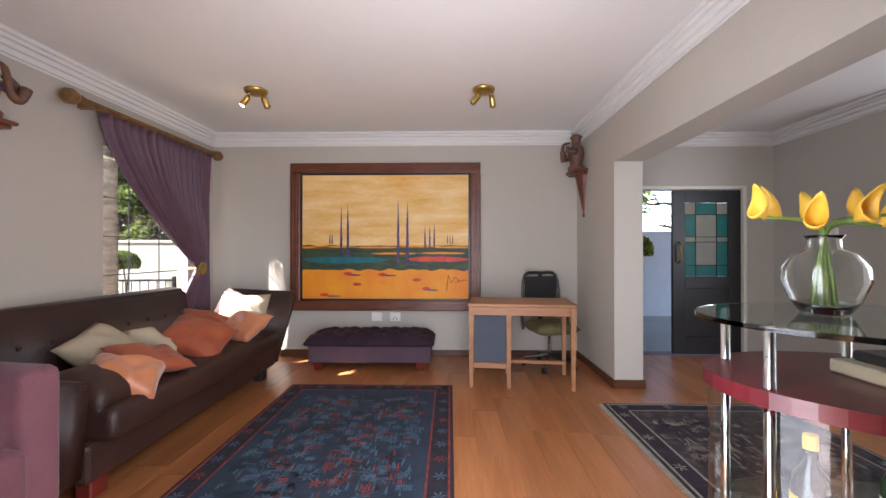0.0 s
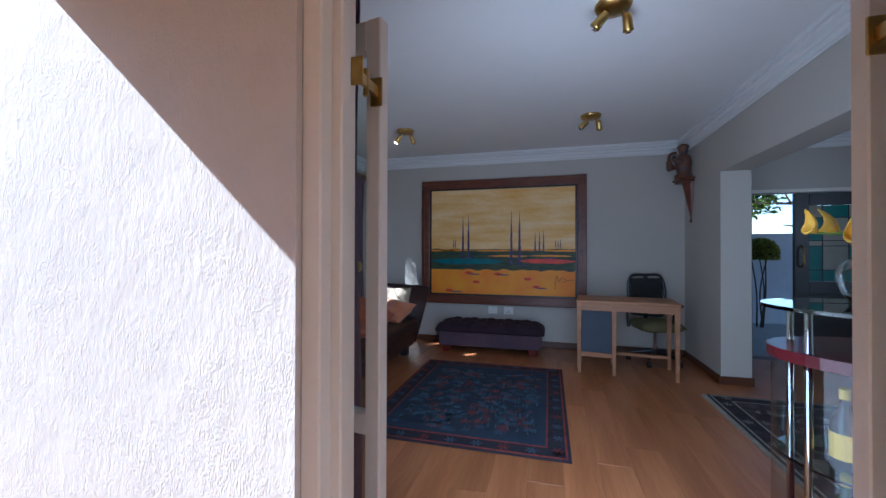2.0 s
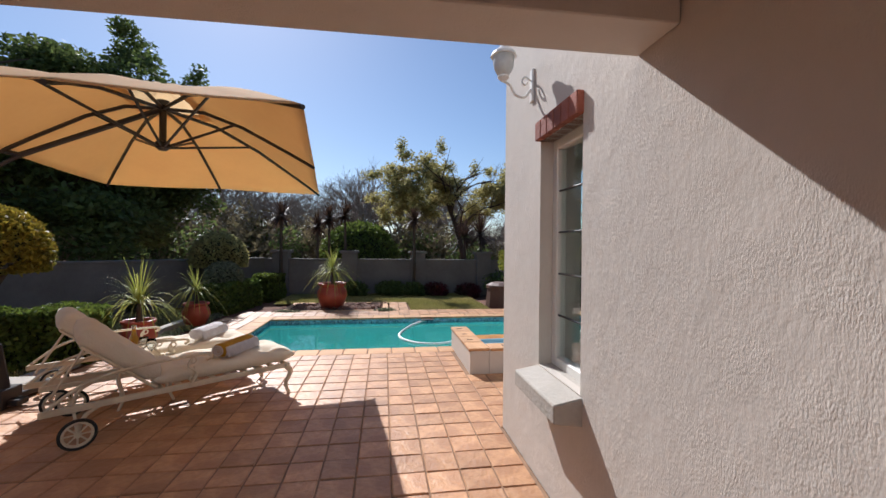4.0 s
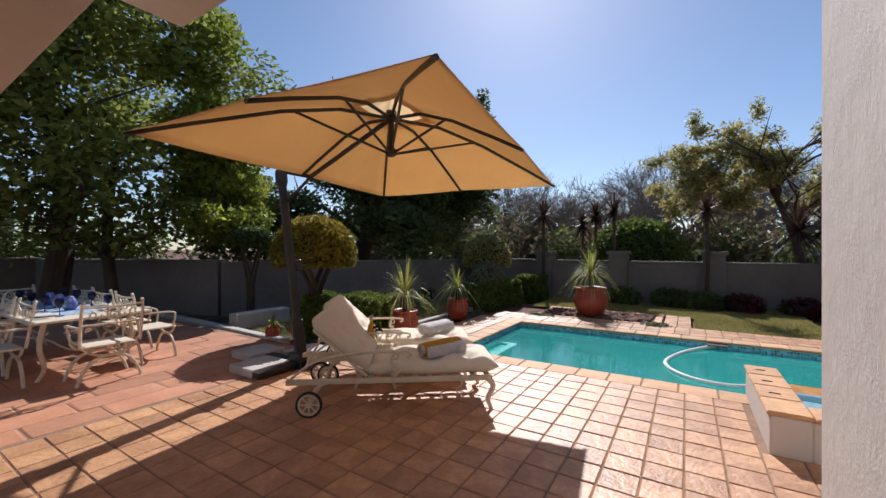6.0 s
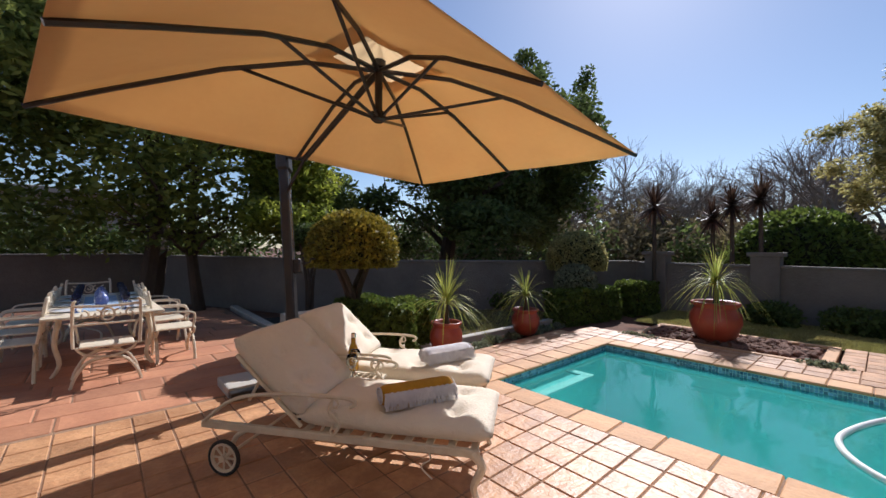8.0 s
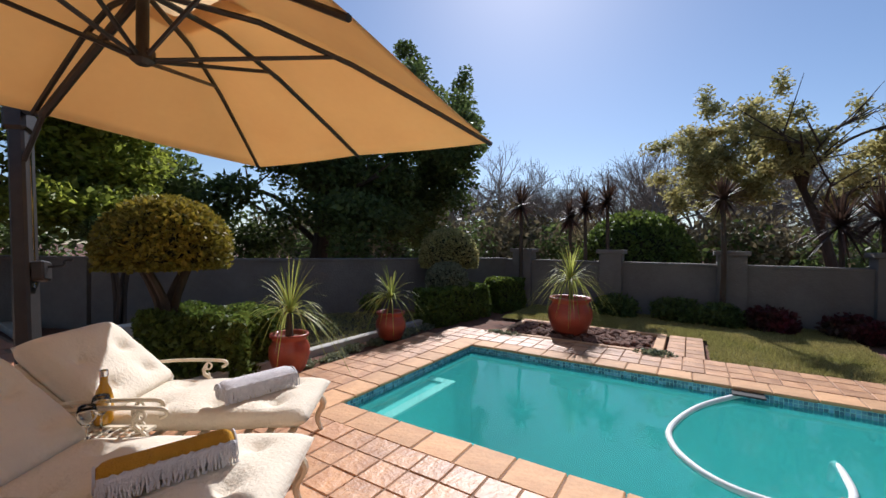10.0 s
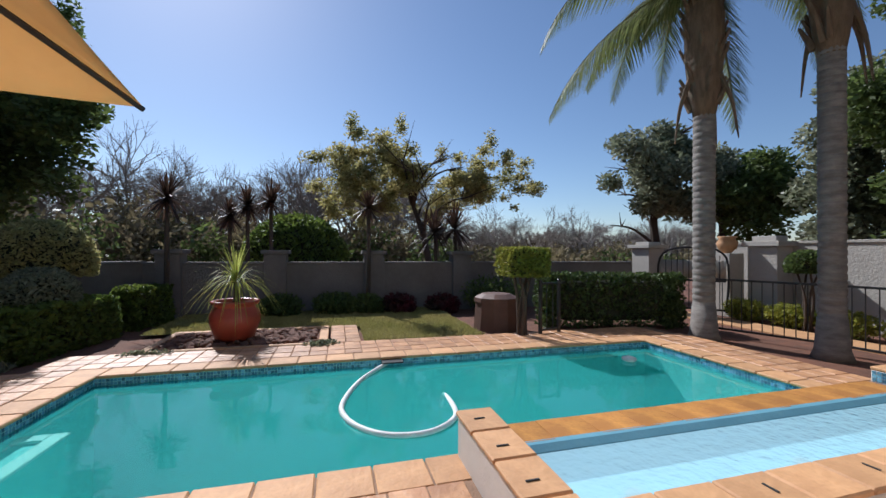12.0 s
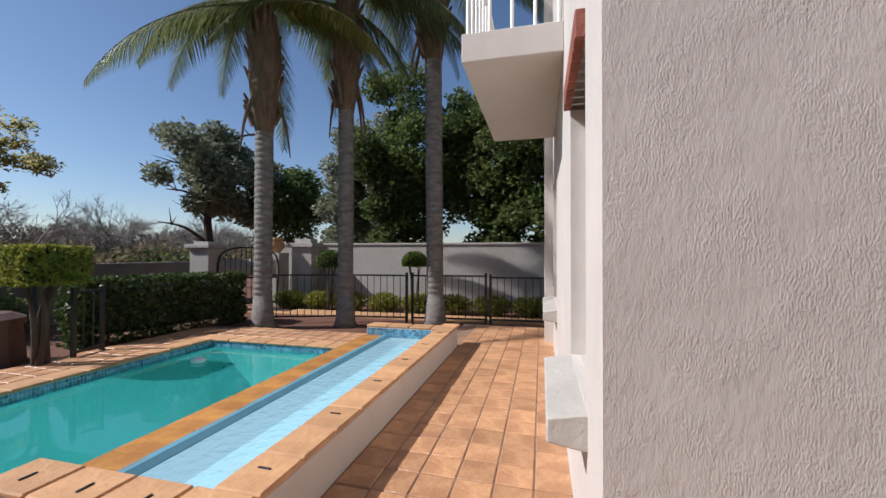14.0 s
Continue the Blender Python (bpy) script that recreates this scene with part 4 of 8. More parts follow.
def slab_part(name, prof, y0, y1, parent, label=""):
    """A padded slab: the x, z outline prof drawn from y0 to y1."""
    bm = bmesh.new()
    a = [bm.verts.new((x, y0, z)) for x, z in prof]
    b = [bm.verts.new((x, y1, z)) for x, z in prof]
    n = len(prof)
    for k in range(n):
        bm.faces.new((a[k], a[(k + 1) % n], b[(k + 1) % n], b[k]))
    bm.faces.new(a)
    bm.faces.new(list(reversed(b)))
    bmesh.ops.recalc_face_normals(bm, faces=bm.faces)
    bmesh.ops.bevel(bm, geom=list(bm.edges), offset=0.03, segments=3, affect="EDGES")
    return part(name, bm, M_LEATHER, parent, label, True)


slab_part("backrest", [(-0.58, 0.12), (-0.40, 0.12), (-0.28, 0.44), (-0.36, 0.86), (-0.52, 0.88)], -0.98, 0.86, sf, "curved leather backrest")
for k in range(9):
    bm = lathe(bmesh.new(), [(0.016, 0), (0.012, 0.008), (0.004, 0.01)], n=10)
    bmesh.ops.transform(bm, matrix=pose(-0.318, -0.8 + 0.19 * k, 0.66, 0, 80, 0), verts=bm.verts)
    part("button", bm, M_LEATHER, sf)
bm = bmesh.new()
vs = [((-0.45, 0.98, 0.10), (0.42, 0.98, 0.10), (0.56, 1.10, 0.80), (-0.16, 1.12, 0.83)), ((-0.45, 1.06, 0.10), (0.42, 1.06, 0.10), (0.57, 1.21, 0.80), (-0.15, 1.23, 0.83))]
a, b = [[bm.verts.new(p) for p in q] for q in vs]
for k in range(4):
    bm.faces.new((a[k], a[(k + 1) % 4], b[(k + 1) % 4], b[k]))
bm.faces.new(a)
bm.faces.new(list(reversed(b)))
bmesh.ops.recalc_face_normals(bm, faces=bm.faces)
bmesh.ops.bevel(bm, geom=list(bm.edges), offset=0.025, segments=3, affect="EDGES")
part("armrest", bm, M_LEATHER, sf, "tall flared leather end", True)
slab_part("armrest", [(-0.5, 0.12), (0.40, 0.12), (0.44, 0.60), (-0.46, 0.66)], -1.10, -0.95, sf, "leather end panel")
part("bolster", pillow(bmesh.new(), 0.34, 0.26, 0.20, 12, 3.5, pose(0.28, -0.80, 0.50, 0, 20, 0)), M_LEATHER, sf, "leather bolster", True)
for x, y in ((0.34, 0.86), (0.34, -0.86), (-0.44, 0.86), (-0.44, -0.86)):
    part("foot", boxes((x - 0.04, x + 0.04, y - 0.05, y + 0.05, 0, 0.11), bevel=0.006), M_REDFOOT if y < 0 else M_BLACK, sf)
M_RUST = mat("rust_orange_velvet", (0.38, 0.085, 0.025), 0.7, (0.28, 0.055, 0.018), 4, 0.6, 0.3, 80, sheen=0.1)
M_COPPER = mat("copper_satin", (0.52, 0.19, 0.08), 0.38, (0.42, 0.14, 0.06), 4, 0.5, 0.2, 60, sheen=0.3)
M_BEIGE = mat("beige_linen", (0.48, 0.40, 0.28), 0.85, (0.42, 0.34, 0.24), 5, 0.5, 0.4, 140)
for k, (x, y, z, s, h, r, m_, lab) in enumerate(((-2.35, 2.95, 0.56, 0.50, 0.20, (20, 35, 20), M_BEIGE, "beige linen cushion on the sofa"), (-2.32, 3.25, 0.55, 0.44, 0.18, (-15, 30, 50), M_BEIGE, "beige linen cushion on the sofa"),
                     (-1.98, 2.62, 0.52, 0.40, 0.20, (25, 15, 30), M_COPPER, "copper satin cushion on the sofa"), (-2.02, 2.86, 0.56, 0.46, 0.14, (12, 14, 65), M_RUST, "rust orange velvet cushion on the sofa"),
                     (-2.10, 3.42, 0.56, 0.52, 0.20, (25, 18, 10), M_RUST, "rust orange velvet cushion on the sofa"), (-2.22, 3.72, 0.58, 0.42, 0.18, (40, 20, 40), M_RUST, "rust orange velvet cushion on the sofa"),
                     (-2.00, 3.90, 0.56, 0.46, 0.18, (30, 5, -20), M_COPPER, "copper satin cushion on the sofa"), (-2.12, 4.12, 0.64, 0.50, 0.15, (55, 0, 10), M_BEIGE, "pale cushion in a patch of sun on the sofa"))):
    c = part("cushion", pillow(bmesh.new(), s * 0.88, s * 0.74, h * 0.9, 14, 2.4, None, k * 3.1, 0.05), m_, None, "", True)
    c.matrix_basis = pose(x, y, z, *r)
    tagged(c, lab, "cushion", "cushions on the sofa")

# pink armchair beside the sofa
M_PINK = mat("dusty_plum_velvet", (0.16, 0.055, 0.07), 0.75, (0.12, 0.04, 0.052), 5, 0.5, 0.3, 100, sheen=0.1)
ac = thing("armchair", -2.0, 1.62, 0, -8, "dusty plum velvet armchair on red wooden feet", "armchair")
part("seat", boxes((-0.28, 0.28, -0.36, 0.26, 0.2, 0.42), bevel=0.05, segments=3), M_PINK, ac, smooth=True)
part("backrest", boxes((-0.34, 0.34, 0.22, 0.36, 0.12, 0.80), bevel=0.04, segments=3), M_PINK, ac, smooth=True)
for s in (-1, 1):
    part("armrest", boxes((s * 0.34 - 0.06, s * 0.34 + 0.06, -0.38, 0.22, 0.12, 0.56), bevel=0.04, segments=3), M_PINK, ac, smooth=True)
    for y in (-0.3, 0.3):
        part("foot", boxes((s * 0.3 - 0.035, s * 0.3 + 0.035, y - 0.035, y + 0.035, 0, 0.13), bevel=0.005), M_REDFOOT, ac)

# rugs
def rug(name, x0, x1, y0, y1, mats, label, seed, motifs):
    rnd = random.Random(seed)
    ob = thing(name, 0, 0, 0, 0, label, "rug")
    part("rug_border", boxes((x0, x1, y0, y1, 0.0, 0.009), bevel=0.003), mats[0], ob)
    b = 0.15
    part("rug_field", boxes((x0 + b, x1 - b, y0 + b, y1 - b, 0.0085, 0.0115)), mats[1], ob)
    bm = boxes((x0 + b - 0.012, x1 - b + 0.012, y0 + b - 0.012, y0 + b, 0.009, 0.012), (x0 + b - 0.012, x1 - b + 0.012, y1 - b, y1 - b + 0.012, 0.009, 0.012), (x0 + b - 0.012, x0 + b, y0 + b, y1 - b, 0.009, 0.012), (x1 - b, x1 - b + 0.012, y0 + b, y1 - b, 0.009, 0.012),
               (x0 + 0.02, x1 - 0.02, y0 + 0.02, y0 + 0.032, 0.009, 0.012), (x0 + 0.02, x1 - 0.02, y1 - 0.032, y1 - 0.02, 0.009, 0.012), (x0 + 0.02, x0 + 0.032, y0 + 0.032, y1 - 0.032, 0.009, 0.012), (x1 - 0.032, x1 - 0.02, y0 + 0.032, y1 - 0.032, 0.009, 0.012))
    layers = [bm] + [bmesh.new() for _ in mats[3:]]

    def tree(q, x, y, s):
        z = 0.0128
        for k in range(4):
            w = s * (0.5 - 0.11 * k)
            yy = y + s * 0.35 * k
            q.faces.new([q.verts.new(p) for p in ((x - w / 2, yy, z), (x + w / 2, yy, z), (x, yy + s * 0.55, z + 0.0002))])
        box(q, x - s * 0.05, x + s * 0.05, y - s * 0.35, y, 0.0116, 0.0127)

    def star(q, x, y, s):
        for k in range(6):
            a = k * math.pi / 3 + 0.2
            d, e = Vector((math.cos(a), math.sin(a), 0)), Vector((-math.sin(a), math.cos(a), 0))
            c = Vector((x, y, 0.0128))
            q.faces.new([q.verts.new(p) for p in (c, c + d * s * 0.5 + e * s * 0.14, c + d * s, c + d * s * 0.5 - e * s * 0.14)])

    def comb(q, x, y, s):
        box(q, x - s, x + s, y, y + 0.006, 0.0116, 0.0127)
        for k in range(7):
            xx = x - s + 2 * s * k / 6
            box(q, xx - 0.003, xx + 0.003, y - s * 1.2, y, 0.0116, 0.0127)

    for k in range(motifs):
        x, y = rnd.uniform(x0 + b + 0.07, x1 - b - 0.07), rnd.uniform(y0 + b + 0.1, y1 - b - 0.15)
        q = rnd.choice(layers)
        rnd.choice((tree, star, comb))(q, x, y, rnd.uniform(0.02, 0.05))
    per = int(2 * (x1 - x0 + y1 - y0) / 0.085)
    for k in range(per):
        t = k / per * 2 * (x1 - x0 + y1 - y0)
        L, W = x1 - x0, y1 - y0
        x, y = ((x0 + t, y0 + b / 2) if t < L else (x1 - b / 2, y0 + t - L) if t < L + W else (x1 - (t - L - W), y1 - b / 2) if t < 2 * L + W else (x0 + b / 2, y1 - (t - 2 * L - W)))
        x, y = min(max(x, x0 + b / 2), x1 - b / 2), min(max(y, y0 + b / 2), y1 - b / 2)
        star(layers[k % len(layers)], x, y, 0.045)
    for q, m_ in zip(layers, mats[2:]):
        part("rug_pattern", q, m_, ob)["kind"] = "stuff"
    return ob


WOOL = dict(rough=0.95, bump=0.6, bump_scale=220, sheen=0.0)
M_RB = mat("navy_wool", (0.012, 0.010, 0.020), other=(0.03, 0.02, 0.03), scale=9, mix=0.6, **WOOL)
M_RF = mat("teal_blue_wool", (0.011, 0.024, 0.055), other=(0.02, 0.035, 0.06), scale=5, mix=0.7, **WOOL)
M_RR = mat("madder_red_wool", (0.30, 0.045, 0.03), other=(0.13, 0.025, 0.025), scale=20, mix=0.6, **WOOL)
M_RC = mat("cream_wool", (0.30, 0.27, 0.22), other=(0.2, 0.18, 0.15), scale=20, mix=0.6, **WOOL)
M_RK = mat("dark_teal_wool", (0.010, 0.022, 0.035), other=(0.02, 0.03, 0.04), scale=20, mix=0.6, **WOOL)
M_RL = mat("light_blue_wool", (0.075, 0.14, 0.20), other=(0.045, 0.09, 0.14), scale=20, mix=0.6, **WOOL)
rug("rug", -1.60, -0.16, 2.13, 4.0, (M_RB, M_RF, M_RR, M_RK, M_RL, M_RK, M_RL, M_RK), "blue hand-knotted wool rug with little trees", 4, 800)
M_HF = mat("taupe_wool", (0.10, 0.075, 0.06), other=(0.035, 0.022, 0.03), scale=14, mix=0.9, **WOOL)
rug("rug", 1.02, 2.35, 2.0, 3.6, (M_RB, M_HF, M_RC, M_RB, M_HF, M_RB), "dark oriental wool rug with pale fringe", 9, 900)
bm = bmesh.new()
for k in range(220):
    y = 2.0 + 1.6 * k / 219
    tube(bm, [(1.02, y, 0.005), (0.975 + 0.012 * random.random(), y + random.uniform(-0.008, 0.008), 0.003)], 0.0022, 4)
tagged(part("rug_fringe", bm, M_RC), "pale cotton fringe of the dark rug", "fringe", kind="stuff")

# ceiling spot lamps
M_BULB = bpy.data.materials.new("warm_bulb")
M_BULB.use_nodes = True
M_BULB.node_tree.nodes["Principled BSDF"].inputs["Emission Color"].default_value = (1, 0.75, 0.45, 1)
M_BULB.node_tree.nodes["Principled BSDF"].inputs["Emission Strength"].default_value = 14
for x, y in ((-1.81, 3.74), (0.10, 3.75), (0.04, 1.98), (-1.81, 1.98)):
    cl = thing("ceiling_spotlight", x, y, 2.56, 20, "antique brass ceiling spotlight with two swivel heads", "ceiling light", "ceiling spotlights")
    part("ceiling_plate", lathe(bmesh.new(), [(0.04, -0.035), (0.085, -0.028), (0.095, -0.01), (0.095, 0)], n=24), M_BRASS, cl, smooth=True)
    for s, tz in ((-1, 40), (1, -25)):
        part("swivel_arm", tube(bmesh.new(), [(s * 0.05, 0, -0.03), (s * 0.065, 0, -0.075)], 0.008, 8), M_BRASS, cl)
        bm = lathe(bmesh.new(), [(0.014, 0.045), (0.024, 0.03), (0.027, -0.03), (0.030, -0.045)], n=16)
        bmesh.ops.transform(bm, matrix=pose(s * 0.075, -0.01, -0.095, 28, tz, 0), verts=bm.verts)
        hd = part("spot_head", bm, M_BRASS, cl, smooth=True)
        bm = lathe(bmesh.new(), [(0.021, -0.049), (0.015, -0.056), (0.004, -0.058)], n=12)
        bmesh.ops.transform(bm, matrix=pose(s * 0.075, -0.01, -0.095, 28, tz, 0), verts=bm.verts)
        part("bulb", bm, M_BULB if x < 0 and y > 3 and s < 0 else M_CHROME, hd)

# wall brackets with musician figurines
M_FIG = mat("painted_resin_figurine", (0.05, 0.045, 0.09), 0.5, (0.16, 0.07, 0.03), 16, 0.8, 0.4, 60)
for x, y, z, turn, lab in ((1.27, 4.74, 1.95, 90, "painted resin musician figurine on a wooden bracket"), (-2.93, 2.66, 1.86, -90, "painted resin musician figurine on a wooden bracket")):
    br = thing("wall_bracket", x, y, z, turn, "carved mahogany wall bracket tapering to a point", "bracket", "wall brackets")
    bm = boxes((-0.14, 0.14, 0, 0.16, 0.10, 0.125), (-0.12, 0.12, 0, 0.14, 0.075, 0.10), bevel=0.008)
    lathe(bm, [(0.012, -0.38), (0.024, -0.36), (0.012, -0.33), (0.05, -0.15), (0.075, -0.02), (0.095, 0.075)], (0, 0.0, 0), 14)
    for v in bm.verts:
        if v.co.y < 0.001:
            v.co.y = 0.001
    part("shelf", bm, M_REDWOOD, br)
    bm = lathe(bmesh.new(), [(0.085, 0), (0.09, 0.03), (0.06, 0.06), (0.07, 0.10), (0.085, 0.18), (0.07, 0.25), (0.035, 0.28), (0.045, 0.31), (0.05, 0.345), (0.065, 0.36), (0.04, 0.385), (0.01, 0.395)], n=18)
    tube(bm, curve_pts([(0.05, -0.02, 0.22), (0.12, -0.05, 0.17), (0.09, -0.11, 0.19), (0.03, -0.10, 0.24)], 4), 0.022, 8)
    tube(bm, curve_pts([(-0.05, -0.02, 0.22), (-0.12, -0.05, 0.15), (-0.07, -0.12, 0.14), (0.0, -0.12, 0.16)], 4), 0.022, 8)
    tube(bm, curve_pts([(0.0, -0.07, 0.30), (0.0, -0.14, 0.27), (0.02, -0.15, 0.14), (0.06, -0.16, 0.10), (0.09, -0.17, 0.18)], 5), 0.012, 8, 0.03)
    fg = part("figurine", bm, M_FIG, None, "", True)
    tagged(fg, lab, "figurine", "figurines")
    fg.matrix_basis = pose(x, y, z + 0.126, 0, 0, turn + 180) @ pose(0, -0.085, 0)

# oval drinks cabinet with glass top
M_BAND = mat("burgundy_lacquer", (0.10, 0.012, 0.016), 0.25, (0.07, 0.01, 0.012), 6, 0.5)
M_TOPGLASS = glass("green_edged_glass", (0.80, 0.93, 0.88), 0.0, True)
bar = thing("drinks_cabinet", 1.12, 1.60, 0, -14, "oval drinks cabinet with glass top and chrome posts", "cabinet")
EA, EB = 0.54, 0.36


def oval(bm, a, b, z0, z1, n=56):
    lo = [bm.verts.new((a * math.cos(2 * math.pi * k / n), b * math.sin(2 * math.pi * k / n), z0)) for k in range(n)]
    hi = [bm.verts.new((a * math.cos(2 * math.pi * k / n), b * math.sin(2 * math.pi * k / n), z1)) for k in range(n)]
    for k in range(n):
        bm.faces.new((lo[k], lo[(k + 1) % n], hi[(k + 1) % n], hi[k]))
    bm.faces.new(list(reversed(lo)))
    bm.faces.new(hi)
    return bm


part("glass_top", oval(bmesh.new(), EA, EB, 1.005, 1.02), M_TOPGLASS, bar, "thick clear glass top")
part("upper_shelf", oval(bmesh.new(), EA - 0.02, EB - 0.02, 0.80, 0.845), M_BAND, bar, "burgundy lacquered oval shelf")
part("middle_shelf", oval(bmesh.new(), EA - 0.05, EB - 0.05, 0.40, 0.41), M_TOPGLASS, bar, "glass shelf")
part("base", oval(bmesh.new(), EA - 0.03, EB - 0.03, 0.02, 0.08), M_BAND, bar, "burgundy lacquered base")
for k in range(6):
    a = 2 * math.pi * k / 6 + 0.5
    x, y = (EA - 0.06) * math.cos(a), (EB - 0.06) * math.sin(a)
    part("post", tube(bmesh.new(), [(x, y, 0.0), (x, y, 1.005)], 0.014, 12), M_CHROME, bar, "chrome post", True)
bm = bmesh.new()
n = 40
lo = [bm.verts.new(((EA - 0.035) * math.cos(math.pi * (0.55 + 0.95 * k / n)), (EB - 0.035) * math.sin(math.pi * (0.55 + 0.95 * k / n)), 0.08)) for k in range(n + 1)]
hi = [bm.verts.new((v.co.x, v.co.y, 0.80)) for v in lo]
for k in range(n):
    bm.faces.new((lo[k], lo[k + 1], hi[k + 1], hi[k]))
gp = part("curved_pane", bm, M_GLASS, bar, "curved glass front pane")
gp.visible_shadow = False

M_STEM = mat("green_flower_stem", (0.16, 0.24, 0.05), 0.5, (0.12, 0.19, 0.04), 9, 0.5)
M_LILY = mat("yellow_calla_petal", (0.86, 0.60, 0.09), 0.45, (0.84, 0.46, 0.03), 7, 0.5, 0.1, 40, thru=0.25)
vz = thing("glass_vase", 0.97, 1.72, 1.0205, 0, "round clear glass vase on the cabinet", "vase")
prof = [(0.065, 0.0), (0.072, 0.006), (0.10, 0.05), (0.125, 0.12), (0.12, 0.17), (0.09, 0.215), (0.05, 0.235), (0.047, 0.27), (0.058, 0.285)]
prof = [(r * 0.84, z * 0.84) for r, z in prof]
bm = lathe(bmesh.new(), prof + [(r - 0.005, z) for r, z in reversed(prof[1:])] + [(0.05, 0.012)], n=32)
bmesh.ops.recalc_face_normals(bm, faces=bm.faces)
part("vase_body", bm, M_CLEAR, vz, "", True)
for k in range(9):
    a = 2 * math.pi * k / 9 + 0.4
    r = random.uniform(0.08, 0.19)
    fl = thing("calla_lily", 0.97, 1.72, 1.035, 0, "yellow artificial calla lily standing in the vase", "flower", "calla lilies in the vase")
    tip = Vector((r * math.cos(a), r * 0.8 * math.sin(a), random.uniform(0.24, 0.30)))
    stem = curve_pts([(-0.03 * math.cos(a), -0.03 * math.sin(a), 0.0), (0.01 * math.cos(a), 0.01 * math.sin(a), 0.24), tuple(tip)], 6)
    part("stem", tube(bmesh.new(), stem, 0.005, 6), M_STEM, fl, smooth=True)
    bm = bmesh.new()
    n, m_ = 16, 7
    rings = []
    for j in range(m_):
        t = j / (m_ - 1)
        rings.append([bm.verts.new(((0.007 + 0.030 * math.sin(t * 2.2) ** 1.2 + 0.008 * t ** 3) * math.cos(2 * math.pi * i / n), (0.007 + 0.030 * math.sin(t * 2.2) ** 1.2 + 0.008 * t ** 3) * math.sin(2 * math.pi * i / n), 0.075 * t + (0.05 * t * t * max(0, math.cos(2 * math.pi * i / n)) ** 3) - 0.045 * t ** 4 * (1 - math.cos(2 * math.pi * i / n)) / 2)) for i in range(n)])
    for p, q in zip(rings, rings[1:]):
        for i in range(n):
            bm.faces.new((p[i], p[(i + 1) % n], q[(i + 1) % n], q[i]))
    d = ((tip - Vector(stem[-3])).normalized() * 0.6 + Vector((0.35 * math.cos(a), 0.35 * math.sin(a), 0.9))).normalized()
    bmesh.ops.transform(bm, matrix=Matrix.Translation(tip) @ d.to_track_quat("Z", "X").to_matrix().to_4x4() @ pose(0, 0, 0, 14, 0, 0) @ Matrix.Diagonal((0.86, 0.66, 0.9, 1)), verts=bm.verts)
    pe = part("petal", bm, M_LILY, fl, "yellow trumpet petal", True)
    pe.modifiers.new("thickness", "SOLIDIFY").thickness = 0.003
bk = part("tray", boxes((0.98, 1.5, 1.42, 1.72, 0.846, 0.885), bevel=0.006), M_BEIGE)
tagged(bk, "flat beige box lying on the cabinet shelf", "box")
bk = part("laptop", boxes((1.03, 1.48, 1.45, 1.70, 0.8855, 0.915), bevel=0.006), M_BLACK)
tagged(bk, "flat black case lying on a beige box", "case")
gb = part("gift_box", boxes((1.28, 1.50, 1.62, 1.78, 1.021, 1.11), bevel=0.008), M_GILT)
tagged(gb, "small gilded box on the glass top", "box")


def bottle(x, y, z, h, r, color, cap, label, band=None):
    ob = thing("bottle", x, y, z, 0, label, "bottle", "bottles in the cabinet")
    part("bottle_body", lathe(bmesh.new(), [(r * 0.9, 0), (r, 0.01), (r, h * 0.55), (r * 0.85, h * 0.64), (r * 0.36, h * 0.76), (r * 0.34, h * 0.9)], n=18), color, ob, "", True)
    part("cap", lathe(bmesh.new(), [(r * 0.38, h * 0.88), (r * 0.38, h), (r * 0.3, h * 1.01)], n=14), cap, ob)
    if band:
        part("bottle_label", lathe(bmesh.new(), [(r * 1.015, h * 0.14), (r * 1.015, h * 0.46)], n=18, caps=False), band, ob, "paper label")
    return ob


M_BOTTLE = mat("dark_bottle_glass", (0.02, 0.012, 0.008), 0.1, (0.03, 0.018, 0.01), 6, 0.5, coat=0.5)
M_GREENB = mat("green_bottle_glass", (0.015, 0.05, 0.02), 0.1, (0.02, 0.07, 0.03), 6, 0.5, coat=0.5)
M_YLABEL = mat("yellow_paper_label", (0.70, 0.50, 0.08), 0.6, (0.62, 0.42, 0.06), 12, 0.5)
M_WLABEL = mat("white_paper_label", (0.70, 0.68, 0.62), 0.6, (0.62, 0.6, 0.54), 12, 0.5)
M_REDCAP = mat("red_foil_cap", (0.5, 0.03, 0.03), 0.35, (0.4, 0.02, 0.02), 9, 0.5)
random.seed(21)
for (x, y), h, r, b, c, lb in (((0.80, 1.58), 0.30, 0.045, M_BOTTLE, M_YLABEL, M_YLABEL), ((0.86, 1.48), 0.17, 0.07, M_BOTTLE, M_BRASS, M_BRASS), ((0.95, 1.42), 0.32, 0.038, M_GREENB, M_REDCAP, M_WLABEL),
                               ((1.06, 1.40), 0.30, 0.04, M_BOTTLE, M_REDCAP, M_WLABEL), ((1.16, 1.36), 0.31, 0.038, M_GREENB, M_BLACK, M_WLABEL), ((1.26, 1.38), 0.29, 0.042, M_BOTTLE, M_REDCAP, M_YLABEL), ((1.02, 1.56), 0.30, 0.04, M_GREENB, M_BLACK, M_WLABEL)):
    bottle(x, y, 0.4105, h, r, b, c, "dark liquor bottle with a label on the glass shelf", lb)
    bottle(x + 0.02, y + 0.03, 0.0805, h * 0.95, r, M_GREENB if b is M_BOTTLE else M_BOTTLE, c, "dark wine bottle standing in the cabinet base", M_WLABEL)
